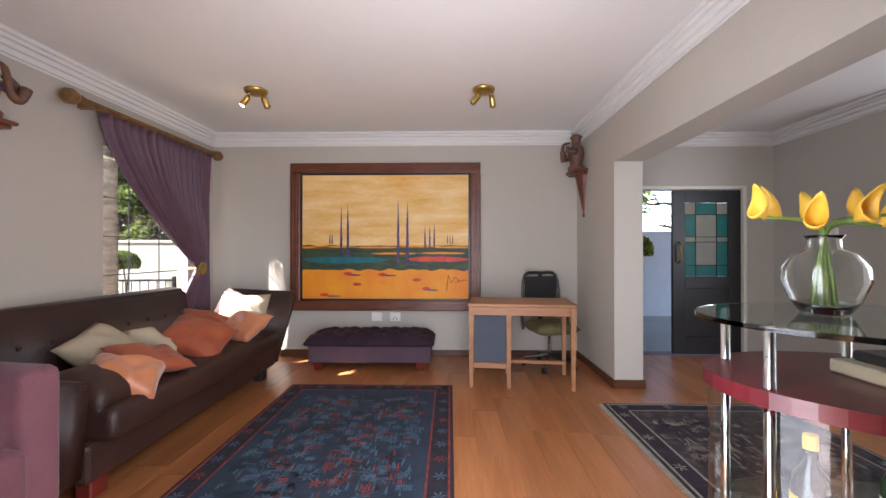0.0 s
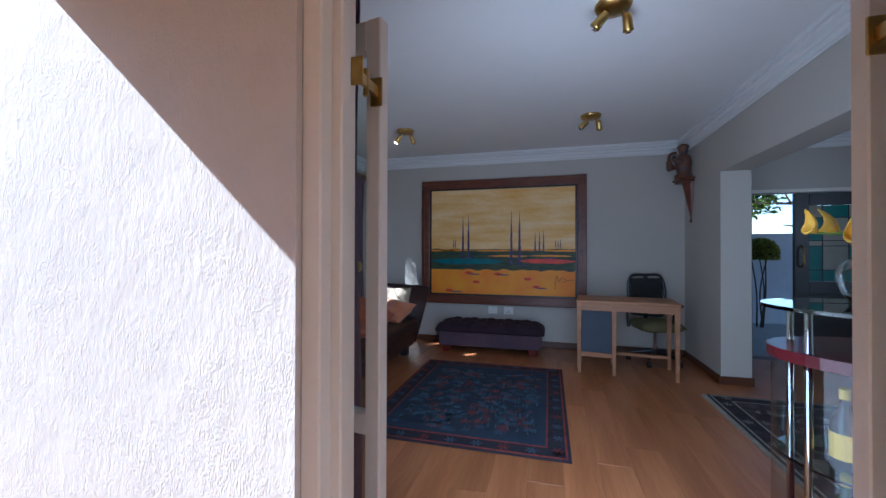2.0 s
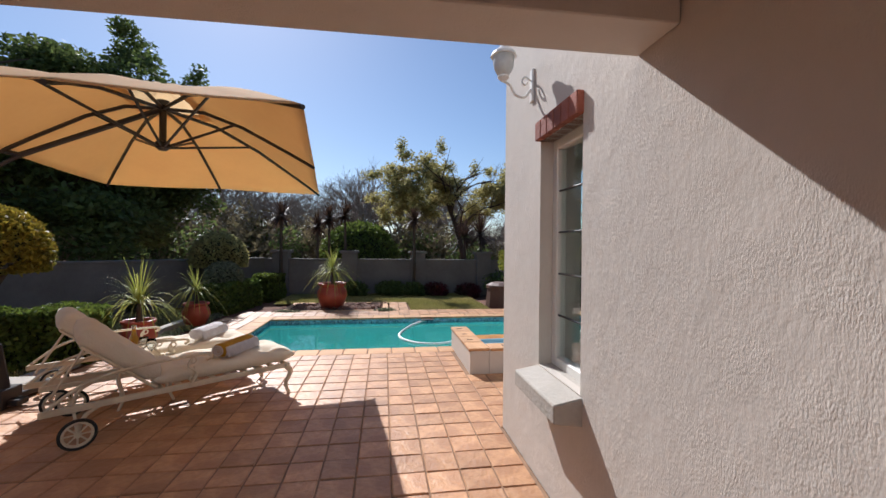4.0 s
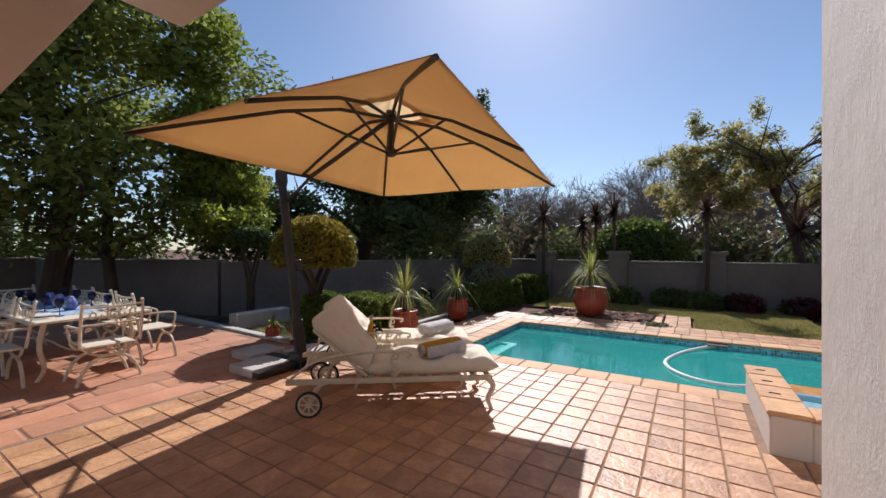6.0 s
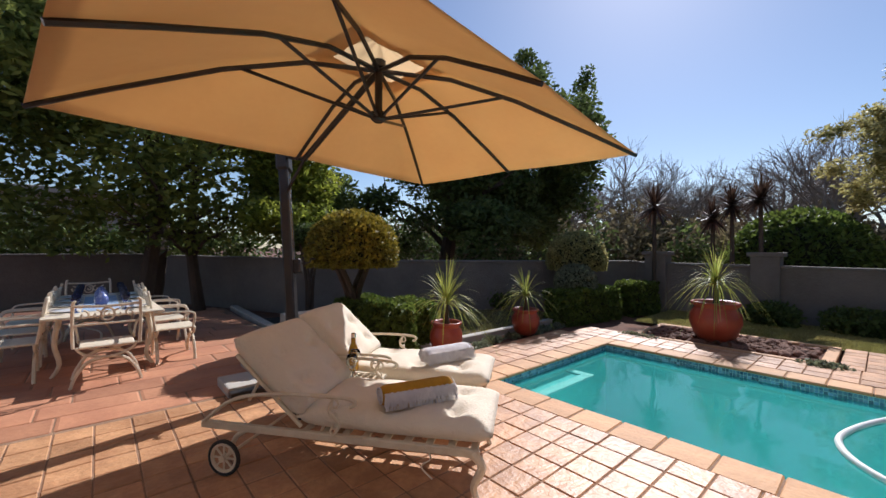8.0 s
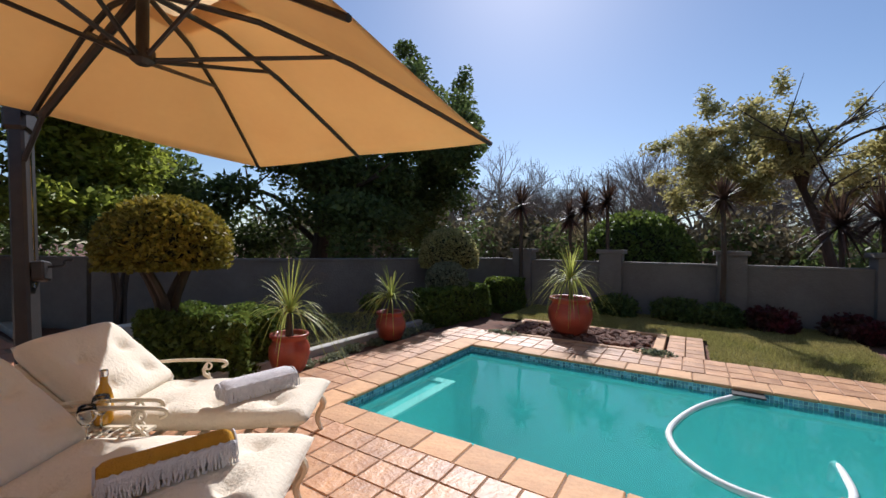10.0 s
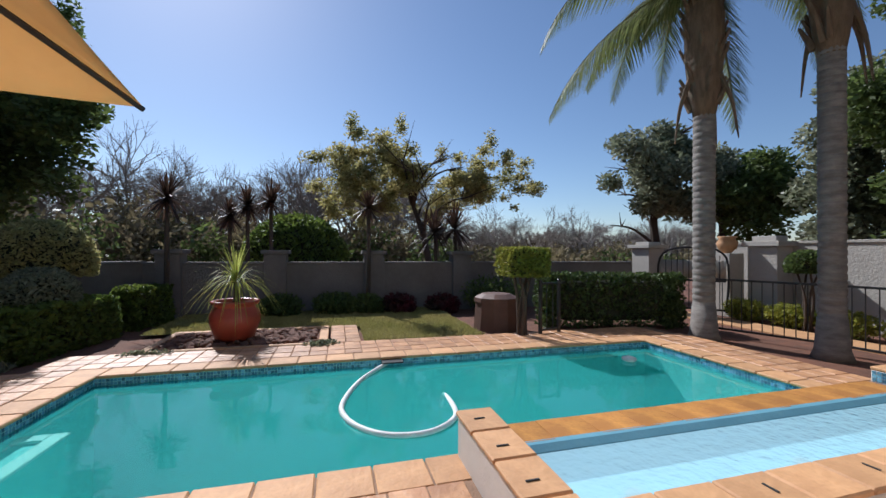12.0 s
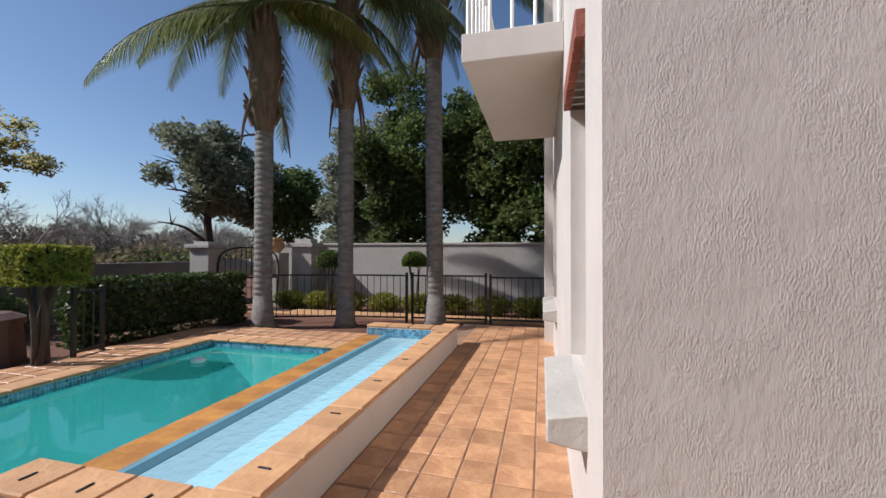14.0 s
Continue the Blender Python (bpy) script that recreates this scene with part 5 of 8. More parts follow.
# intercom on the hall wall
ic = thing("intercom_handset", 3.548, 4.35, 1.32, -90, "white wall intercom handset in the hall", "intercom")
part("back_plate", boxes((-0.05, 0.05, -0.03, 0.0, -0.11, 0.11), bevel=0.006), M_WHITE, ic)
part("handset", boxes((-0.025, 0.025, -0.065, -0.031, -0.10, 0.10), bevel=0.012, segments=2), M_WHITE, ic)

# ---- patio furniture ----
# cantilever umbrella
um = thing("cantilever_umbrella", 0, 0, 0, 0, "open ochre canvas cantilever umbrella on a leaning charcoal mast", "umbrella")
UC = [Vector(p) for p in ((-6.03, -1.29, 2.02), (-5.70, -3.72, 2.02), (-2.37, -3.17, 2.03), (-2.70, -0.85, 2.09))]
HUB = Vector((-4.20, -2.34, 2.15))
APEX = Vector((-4.20, -2.34, 2.60))
ends = []
for k in range(4):
    ends += [UC[k], (UC[k] + UC[(k + 1) % 4]) / 2 + Vector((0, 0, 0.015))]


def canopy_sheet(bm, tips, apex, lift, steps=10, t0=0.0, t1=1.0):
    n = len(tips)
    sub = 5
    rim = []
    for k in range(n):
        for s in range(sub):
            q = tips[k].lerp(tips[(k + 1) % n], s / sub)
            q = q + Vector((0, 0, 0.035 * math.sin(math.pi * s / sub) * -0.3))
            rim.append(q)
    rings = []
    for j in range(steps + 1):
        t = t0 + (t1 - t0) * j / steps
        rings.append([bm.verts.new(apex.lerp(q, t) + Vector((0, 0, lift * math.sin(math.pi * t) - 0.02 * math.sin(math.pi * t) * abs(math.sin(math.pi * (i % sub) / sub))))) for i, q in enumerate(rim)])
    for a, b in zip(rings, rings[1:]):
        for i in range(len(rim)):
            bm.faces.new((a[i], a[(i + 1) % len(rim)], b[(i + 1) % len(rim)], b[i]))


bm = bmesh.new()
canopy_sheet(bm, ends, APEX, 0.10, 12, 0.16, 1.0)
cn = part("canopy", bm, M_CANVAS, um, "ochre canvas canopy", True)
cn.modifiers.new("cloth", "SOLIDIFY").thickness = 0.003
bm = bmesh.new()
canopy_sheet(bm, [APEX.lerp(e, 0.24) + Vector((0, 0, 0.09)) for e in ends], APEX + Vector((0, 0, 0.12)), 0.02, 4, 0.02, 1.0)
part("vent", bm, M_CANVAS, cn, "raised canvas wind vent", True)
UPHUB = Vector((HUB.x, HUB.y, 2.50))
for e in ends:
    mid = APEX.lerp(e, 0.5) + Vector((0, 0, 0.075))
    rb = part("rib", tube(bmesh.new(), [UPHUB, APEX.lerp(e, 0.25) + Vector((0, 0, 0.03)), APEX.lerp(e, 0.5) + Vector((0, 0, 0.055)), APEX.lerp(e, 0.8) + Vector((0, 0, 0.02)), e - Vector((0, 0, 0.012))], 0.016, 6), M_DARKMETAL, um)
    part("strut", tube(bmesh.new(), [HUB, APEX.lerp(e, 0.45) + Vector((0, 0, 0.05))], 0.012, 6), M_DARKMETAL, rb)
bm = lathe(bmesh.new(), [(0.03, -0.02), (0.055, 0), (0.055, 0.05), (0.028, 0.06), (0.028, 0.36), (0.05, 0.37), (0.05, 0.42)], tuple(HUB), 16)
part("hub", bm, M_DARKMETAL, um)
MB, MT = Vector((-4.03, -3.44, GZ + 0.09)), Vector((-4.05, -3.82, 2.06))
d = (MT - MB).normalized()
side = d.cross(Vector((0.54, 0.84, 0))).normalized()
fore = side.cross(d)


def bar_along(p, q, w, h, bevel=0.008):
    """A rectangular metal section from p to q, w across and h deep, in the mast's axes."""
    bm = boxes((-w / 2, w / 2, -h / 2, h / 2, 0, (q - p).length), bevel=bevel)
    m = Matrix((side, fore, (q - p).normalized())).transposed().to_4x4()
    bmesh.ops.transform(bm, matrix=Matrix.Translation(p) @ m, verts=bm.verts)
    return bm


part("mast", bar_along(MB, MT, 0.085, 0.145, 0.014), M_DARKMETAL, um, "charcoal aluminium mast")
part("mast_groove", bar_along(MB.lerp(MT, 0.44) + side * 0.0445, MT - d * 0.12 + side * 0.0445, 0.004, 0.02, 0.001), M_CHROME, um, "bright cable groove up the mast")
part("mast_foot", bar_along(MB - d * 0.03, MB + d * 0.42, 0.115, 0.175, 0.014), M_DARKMETAL, um, "wider mast socket")
cb = MB.lerp(MT, 0.46) + side * 0.075
part("crank_box", bar_along(cb, cb + d * 0.13, 0.07, 0.12, 0.012), M_DARKMETAL, um)
ch = cb + d * 0.09 + side * 0.03
part("crank_handle", tube(bmesh.new(), curve_pts([ch, ch + side * 0.08, ch + side * 0.09 + d * 0.03, ch + side * 0.13 + d * 0.03], 3), 0.008, 6), M_DARKMETAL, um)
part("mast_head", bar_along(MT - d * 0.10, MT + d * 0.06, 0.12, 0.19, 0.02), M_DARKMETAL, um, "pivot block at the mast head")
part("arm", tube(bmesh.new(), [MT - d * 0.02, MT + Vector((-0.01, 0.06, 0.05)), ends[3] + Vector((-0.02, 0.12, -0.03)), UPHUB], 0.024, 8), M_DARKMETAL, um, "bent charcoal arm")
part("brace", tube(bmesh.new(), [MB.lerp(MT, 0.84), ends[3] + Vector((-0.02, 0.14, -0.02))], 0.016, 6), M_DARKMETAL, um)
part("base_cross", boxes((-4.58, -3.50, -3.49, -3.39, GZ + 0.02, GZ + 0.07), (-4.08, -3.98, -4.0, -3.26, GZ + 0.02, GZ + 0.07), (-4.12, -3.94, -3.54, -3.34, GZ, GZ + 0.16), bevel=0.006), M_DARKMETAL, um)
for x, y in ((-3.72, -3.70), (-4.36, -3.72), (-4.04, -4.22)):
    sl = part("umbrella_weight", boxes((x - 0.22, x + 0.22, y - 0.20, y + 0.20, GZ, GZ + 0.085), bevel=0.014, segments=2), M_CONC)
    tagged(sl, "grey concrete weight slab on the umbrella base", "weight slab", "umbrella base weights")


# cast metal sun loungers
def scroll(bm, x, y, z, s, flip=1, r=0.006):
    """A small cast scroll in the x, z plane."""
    pts = []
    for k in range(22):
        a = k / 21 * 3.6 * math.pi / 2
        rr = s * (1 - k / 26)
        pts.append((x + flip * rr * math.sin(a), y, z + rr * math.cos(a)))
    tube(bm, pts, r, 5)


M_TYRE = mat("black_rubber", (0.015, 0.015, 0.015), 0.7, (0.025, 0.025, 0.025), 12, 0.5)


def build_lounger(x, y, turn):
    ob = thing("sun_lounger", x, y, GZ, turn, "cream cast metal sun lounger with wheels and tufted cushions", "sun lounger", "sun loungers by the pool")
    W = 0.31
    for s in (-1, 1):
        part("side_rail", boxes((-0.18, 1.40, s * W - 0.015, s * W + 0.015, 0.235, 0.275), bevel=0.005), M_IRON, ob)
        yy = s * (W + 0.045)
        bm = bmesh.new()
        tube(bm, [(0.075 * math.cos(a), yy, 0.10 + 0.075 * math.sin(a)) for a in [2 * math.pi * k / 24 for k in range(24)]], 0.010, 6, closed=True)
        wh = part("wheel", bm, M_IRON, ob, "cream spoked wheel")
        for k in range(8):
            a = 2 * math.pi * k / 8
            part("spoke", tube(bmesh.new(), [(0.012 * math.cos(a), yy, 0.10 + 0.012 * math.sin(a)), (0.072 * math.cos(a), yy, 0.10 + 0.072 * math.sin(a))], 0.006, 5), M_IRON, wh)
        part("wheel_hub", tube(bmesh.new(), [(0, yy - 0.02, 0.10), (0, yy + 0.02, 0.10)], 0.018, 10), M_IRON, wh)
        part("tyre", tube(bmesh.new(), [(0.089 * math.cos(a), yy, 0.10 + 0.089 * math.sin(a)) for a in [2 * math.pi * k / 28 for k in range(28)]], 0.011, 6, closed=True), M_TYRE, wh, "thin black rubber tyre")
        part("rear_leg", tube(bmesh.new(), curve_pts([(0.0, s * W, 0.10), (0.04, s * W, 0.20), (0.14, s * W, 0.26)], 4), 0.014, 6), M_IRON, ob)
        part("front_leg", tube(bmesh.new(), curve_pts([(1.36, s * W, 0.26), (1.41, s * W, 0.19), (1.37, s * W, 0.09), (1.40, s * W, 0.0)], 5), 0.026, 8, 0.014), M_IRON, ob, "curved cast cabriole leg")
        bm = tube(bmesh.new(), curve_pts([(-0.16, s * (W + 0.02), 0.27), (0.05, s * (W + 0.03), 0.42), (0.35, s * (W + 0.04), 0.475), (0.70, s * (W + 0.03), 0.48), (0.76, s * (W + 0.03), 0.455), (0.73, s * (W + 0.03), 0.435)], 5), 0.011, 6)
        part("armrest", bm, M_IRON, ob)
        bm = bmesh.new()
        for zz, ss, fl in ((0.44, 0.03, 1), (0.39, 0.035, -1), (0.33, 0.03, 1), (0.30, 0.025, -1)):
            scroll(bm, 0.64, s * (W + 0.025), zz, ss, fl)
        tube(bm, curve_pts([(0.64, s * (W + 0.025), 0.47), (0.61, s * (W + 0.025), 0.41), (0.67, s * (W + 0.025), 0.34), (0.63, s * (W + 0.02), 0.27)], 4), 0.009, 6)
        part("arm_scroll", bm, M_IRON, ob, "ornate cast scroll")
    part("axle", tube(bmesh.new(), [(0, -W - 0.04, 0.10), (0, W + 0.04, 0.10)], 0.009, 8), M_IRON, ob)
    for k in range(9):
        x0 = 0.45 + 0.115 * k
        part("slat", boxes((x0 - 0.02, x0 + 0.02, -W + 0.01, W - 0.01, 0.258, 0.27), bevel=0.002), M_IRON, ob)
    bm = bmesh.new()
    for yy in (-0.28, 0.28):
        tube(bm, [(0.42, yy, 0.28), (0.02, yy, 0.64)], 0.012, 6)
    tube(bm, [(0.02, -0.28, 0.64), (0.02, 0.28, 0.64)], 0.012, 6)
    tube(bm, [(0.06, 0.0, 0.60), (-0.12, 0.0, 0.27)], 0.010, 6)
    part("back_frame", bm, M_IRON, ob)

    def tufted(name, length, width, thick, m, label, rows):
        bm = bmesh.new()
        nx, ny = 40, 22
        for side in (1, -1):
            g = []
            for i in range(nx + 1):
                row = []
                for j in range(ny + 1):
                    u, v = i / nx, 2 * j / ny - 1
                    h = ((1 - abs(2 * u - 1) ** 8) * (1 - abs(v) ** 6)) ** 0.5
                    dip = 0.0
                    for rx in rows:
                        for ry in (-0.5, 0.5):
                            dd = ((u - rx) * length) ** 2 + ((v - ry) * width / 2) ** 2
                            dip += 0.036 * math.exp(-dd / 0.0016) + 0.024 * math.exp(-dd / 0.012)
                    wv = 0.008 * noise.noise(Vector((u * 7, v * 3, side)))
                    row.append(bm.verts.new(m @ Vector((u * length, v * width / 2, side * (thick / 2 * h - (dip if side > 0 else 0) * h) + wv * h))))
                g.append(row)
            for i in range(nx):
                for j in range(ny):
                    f = (g[i][j], g[i + 1][j], g[i + 1][j + 1], g[i][j + 1])
                    bm.faces.new(f if side > 0 else tuple(reversed(f)))
        bmesh.ops.remove_doubles(bm, verts=bm.verts, dist=0.0006)
        return part(name, bm, M_CUSHION, ob, label, True)

    tufted("seat_cushion", 1.06, 0.60, 0.14, pose(0.40, 0, 0.335), "long tufted cream seat cushion", (0.2, 0.5, 0.8))
    tufted("back_cushion", 0.57, 0.62, 0.17, pose(0.44, 0, 0.34) @ pose(0, 0, 0.02, 0, -138, 0) @ Matrix.Diagonal((1, 1, -1, 1)), "tufted cream back cushion", (0.25, 0.6))
    part("tie_cord", tube(bmesh.new(), curve_pts([(1.12, -W - 0.02, 0.28), (1.16, -W - 0.025, 0.22), (1.11, -W - 0.02, 0.17), (1.17, -W - 0.03, 0.12)], 4), 0.004, 5), M_CUSHION, ob)
    return ob


build_lounger(-3.50, -2.53, 127)
build_lounger(-4.08, -3.07, 127)


def rolled_towel(x, y, z, turn, roll_mat, label):
    ob = thing("rolled_towel", x, y, z, turn, label, "towel", "rolled towels on the loungers")
    ob.scale = (0.86, 0.95, 0.95)
    bm = bmesh.new()
    rings = []
    n = 22
    for i in range(23):
        xx = -0.25 + 0.50 * i / 22
        end = 1 - max(0, abs(xx) - 0.22) / 0.03 * 0.35
        rings.append([bm.verts.new((xx, 1.2 * end * (0.062 + 0.007 * noise.noise(Vector((xx * 8, 2 * math.cos(6.283 * j / n), 2 * math.sin(6.283 * j / n))))) * math.cos(6.283 * j / n), 0.058 + end * 0.06 * math.sin(6.283 * j / n))) for j in range(n)])
    for a, b in zip(rings, rings[1:]):
        for j in range(n):
            bm.faces.new((a[j], a[(j + 1) % n], b[(j + 1) % n], b[j]))
    bm.faces.new(list(reversed(rings[0])))
    bm.faces.new(rings[-1])
    part("towel_roll", bm, roll_mat, ob, "", True)
    for side in (-1, 1):
        sp_ = []
        for k in range(40):
            t = k / 39 * 5 * math.pi
            r = 0.05 * (1 - k / 46)
            sp_.append((side * 0.252, r * 1.1 * math.cos(t), 0.058 + r * math.sin(t)))
        part("towel_fold", tube(bmesh.new(), sp_, 0.006, 5), M_TOWEL, ob, "spiral folded end")
    bm = bmesh.new()
    rows = []
    for i in range(31):
        xx = -0.245 + 0.49 * i / 30
        rows.append([bm.verts.new((xx, -0.079 * math.cos(t) * (1 + 0.05 * math.sin(i * 1.9)), 0.058 + 0.068 * math.sin(t) + 0.004 * math.sin(i * 2.7))) for t in (0.55, 0.35, 0.1, -0.2, -0.5)])
    for a, b in zip(rows, rows[1:]):
        for j in range(4):
            bm.faces.new((a[j], b[j], b[j + 1], a[j + 1]))
    t = part("towel_border", bm, M_TOWEL, ob, "white woven border", True)
    t.modifiers.new("cloth", "SOLIDIFY").thickness = 0.006
    bm = bmesh.new()
    for i in range(90):
        xx = -0.245 + 0.49 * i / 89
        tube(bm, [(xx, -0.083, 0.075), (xx + random.uniform(-0.008, 0.008), -0.092, 0.045), (xx + random.uniform(-0.012, 0.012), -0.09 - random.uniform(0, 0.015), 0.008)], 0.0035, 4)
    fr = part("fringe", bm, M_TOWEL, ob, "white cotton fringe")
    fr["kind"] = "stuff"
    return ob


M_TOWEL = mat("white_terry_towel", (0.74, 0.72, 0.74), 0.95, (0.64, 0.62, 0.65), 20, 0.6, 0.8, 160)
M_MUSTARD = mat("mustard_terry_towel", (0.58, 0.30, 0.02), 0.95, (0.48, 0.24, 0.015), 20, 0.6, 0.8, 160)
rolled_towel(-4.05, -1.67, GZ + 0.396, 164, M_MUSTARD, "rolled mustard and white fringed towel on the lounger")
rolled_towel(-4.72, -2.17, GZ + 0.396, 172, M_TOWEL, "rolled white fringed towel on the lounger")

# side table between the loungers, with a bottle and glasses
st = thing("side_table", -4.02, -2.36, GZ, 124, "small cream cast metal side table between the loungers", "side table")
bm = boxes((-0.20, 0.20, -0.13, -0.105, 0.345, 0.36), (-0.20, 0.20, 0.105, 0.13, 0.345, 0.36), (-0.20, -0.175, -0.105, 0.105, 0.345, 0.36), (0.175, 0.20, -0.105, 0.105, 0.345, 0.36))
part("tabletop", bm, M_IRON, st, "pierced lattice top")
for k in range(9):
    part("lattice_bar", tube(bmesh.new(), [(-0.18 + 0.045 * k, -0.11, 0.352), (-0.18 + 0.045 * k, 0.11, 0.352)], 0.006, 5), M_IRON, st)
for k in range(5):
    part("lattice_bar", tube(bmesh.new(), [(-0.18, -0.09 + 0.045 * k, 0.352), (0.18, -0.09 + 0.045 * k, 0.352)], 0.005, 5), M_IRON, st)
for x in (-0.16, 0.16):
    for y in (-0.09, 0.09):
        part("leg", tube(bmesh.new(), curve_pts([(x, y, 0.345), (x * 1.15, y * 1.1, 0.24), (x * 0.95, y, 0.10), (x * 1.15, y * 1.1, 0)], 4), 0.016, 6, 0.011), M_IRON, st)
M_OJ = mat("orange_juice_bottle", (0.55, 0.27, 0.01), 0.12, (0.6, 0.32, 0.02), 6, 0.4, coat=0.6)
bt = thing("juice_bottle", -4.10, -2.50, GZ + 0.361, 0, "glass bottle of orange juice with a silver cap", "bottle")
part("bottle_body", lathe(bmesh.new(), [(0.036, 0), (0.04, 0.01), (0.04, 0.12), (0.03, 0.17), (0.017, 0.20), (0.016, 0.24)], n=18), M_OJ, bt, "", True)
part("cap", lathe(bmesh.new(), [(0.018, 0.238), (0.018, 0.265), (0.014, 0.27)], n=14), M_CHROME, bt)


def wine_glass(x, y, z, material, label, group):
    ob = part("wine_glass", lathe(bmesh.new(), [(0.032, 0), (0.03, 0.003), (0.005, 0.006), (0.004, 0.075), (0.02, 0.09), (0.036, 0.12), (0.037, 0.15), (0.030, 0.175), (0.028, 0.175), (0.034, 0.15), (0.033, 0.122), (0.018, 0.094), (0.002, 0.084)], n=16, caps=False), material, None, "", True)
    ob.location = (x, y, z)
    return tagged(ob, label, "glass", group)


wine_glass(-3.98, -2.30, GZ + 0.361, M_CLEAR, "clear stemmed wine glass on the side table", "wine glasses on the side table")
wine_glass(-4.06, -2.40, GZ + 0.361, M_CLEAR, "clear stemmed wine glass on the side table", "wine glasses on the side table")

# dining table and chairs in the shade
DS = 0.82
dt = thing("dining_table", -2.72, -6.0, GZ, 2, "cream cast metal garden dining table laid for a meal", "table")
dt.scale = (DS, DS, DS)
part("tabletop", boxes((-0.56, 0.56, -1.35, 1.35, 0.70, 0.73), bevel=0.012, segments=2), M_IRON, dt, "cream slatted tabletop")
for x in (-0.45, 0.45):
    for y in (-1.05, 1.05):
        part("leg", tube(bmesh.new(), curve_pts([(x * 0.9, y, 0.70), (x, y, 0.4), (x * 0.9, y, 0.15), (x * 1.05, y, 0)], 4), 0.03, 8, 0.02), M_IRON, dt)
part("stretcher", tube(bmesh.new(), curve_pts([(-0.42, 1.05, 0.3), (0, 0.6, 0.22), (0, -0.6, 0.22), (0.42, -1.05, 0.3)], 5), 0.014, 6), M_IRON, dt)


def garden_chair(x, y, turn):
    ob = thing("garden_chair", x, y, GZ, turn, "cream cast metal garden armchair with a scrolled back", "chair", "chairs round the garden table")
    ob.scale = (DS * 1.04, DS * 1.04, DS * 1.04)
    bm = boxes((-0.23, 0.23, -0.22, 0.22, 0.40, 0.425), bevel=0.01)
    part("seat", bm, M_IRON, ob)
    bm = bmesh.new()
    tube(bm, curve_pts([(-0.27, 0.22, 0.42), (-0.275, 0.25, 0.62), (-0.27, 0.29, 0.88), (-0.25, 0.30, 0.90)], 4), 0.016, 6)
    tube(bm, curve_pts([(0.27, 0.22, 0.42), (0.275, 0.25, 0.62), (0.27, 0.29, 0.88), (0.25, 0.30, 0.90)], 4), 0.016, 6)
    tube(bm, curve_pts([(-0.27, 0.29, 0.86), (0, 0.295, 0.845), (0.27, 0.29, 0.86)], 5), 0.015, 6)
    tube(bm, [(-0.27, 0.26, 0.66), (0.27, 0.26, 0.66)], 0.012, 6)
    part("back_frame", bm, M_IRON, ob)
    bm = bmesh.new()
    for sx in (-0.19, -0.09, 0.09, 0.19):
        scroll(bm, sx, 0.275, 0.76, 0.05, 1 if sx < 0 else -1, 0.010)
    tube(bm, [(0.055 * math.cos(a), 0.275, 0.76 + 0.065 * math.sin(a)) for a in [2 * math.pi * k / 16 for k in range(16)]], 0.011, 6, closed=True)
    scroll(bm, 0, 0.275, 0.76, 0.035, 1, 0.009)
    part("back_scroll", bm, M_IRON, ob, "cast scrollwork panel")
    for s in (-1, 1):
        part("armrest", tube(bmesh.new(), curve_pts([(s * 0.275, 0.25, 0.63), (s * 0.30, 0.05, 0.635), (s * 0.29, -0.16, 0.62), (s * 0.26, -0.20, 0.55), (s * 0.24, -0.18, 0.42)], 4), 0.014, 6), M_IRON, ob)
        part("bowed_leg", tube(bmesh.new(), curve_pts([(s * 0.02, s * 0.0 + 0.2, 0.30), (s * 0.16, 0.2, 0.25), (s * 0.25, 0.2, 0.12), (s * 0.29, 0.2, 0)], 5), 0.018, 6), M_IRON, ob)
        part("bowed_leg", tube(bmesh.new(), curve_pts([(s * 0.02, -0.2, 0.30), (s * 0.16, -0.2, 0.25), (s * 0.25, -0.2, 0.12), (s * 0.29, -0.2, 0)], 5), 0.018, 6), M_IRON, ob)
        part("seat_hoop", tube(bmesh.new(), curve_pts([(-0.25, s * 0.2, 0.42), (-0.18, s * 0.2, 0.34), (0, s * 0.2, 0.29), (0.18, s * 0.2, 0.34), (0.25, s * 0.2, 0.42)], 4), 0.015, 6), M_IRON, ob)
    return ob


gc = garden_chair(-2.76, -4.78, 0)
for x, y, a in [(-3.34, -5.28 - 0.66 * k, -90 + 4 * k) for k in range(3)] + [(-2.08, -5.26 - 0.66 * k, 92 - 3 * k) for k in range(3)] + [(-2.60, -7.18, 182)]:
    copy_thing(gc, pose(x, y, GZ, 0, 0, a))
TT = GZ + 0.73 * DS + 0.001
M_BLUEGLASS = glass("blue_goblet_glass", (0.10, 0.20, 0.55), 0.02)
M_RUNNER = mat("blue_check_runner", (0.12, 0.24, 0.42), 0.9, (0.35, 0.45, 0.58), 30, 0.8, 0.4, 150)
M_PLATE = mat("white_glazed_plate", (0.72, 0.72, 0.73), 0.2, (0.66, 0.66, 0.67), 6, 0.4)
rn = part("table_runner", boxes((-2.87, -2.57, -6.7, -5.2, TT, TT + 0.003)), M_RUNNER)
tagged(rn, "pale blue checked cloth runner on the dining table", "table runner")
for k in range(4):
    for s in (-1, 1):
        y = -5.30 - 0.47 * k
        pl = part("plate", lathe(bmesh.new(), [(0.06, 0), (0.075, 0.004), (0.115, 0.014), (0.116, 0.017), (0.072, 0.009), (0.0005, 0.008)], n=22), M_PLATE, None, "", True)
        pl.location = (-2.72 + s * 0.27, y, TT)
        tagged(pl, "white dinner plate set on the garden table", "plate", "plates on the table")
        wine_glass(-2.72 + s * 0.19, y + 0.14, TT + 0.0035, M_BLUEGLASS, "deep blue stemmed goblet on the garden table", "blue goblets on the table")
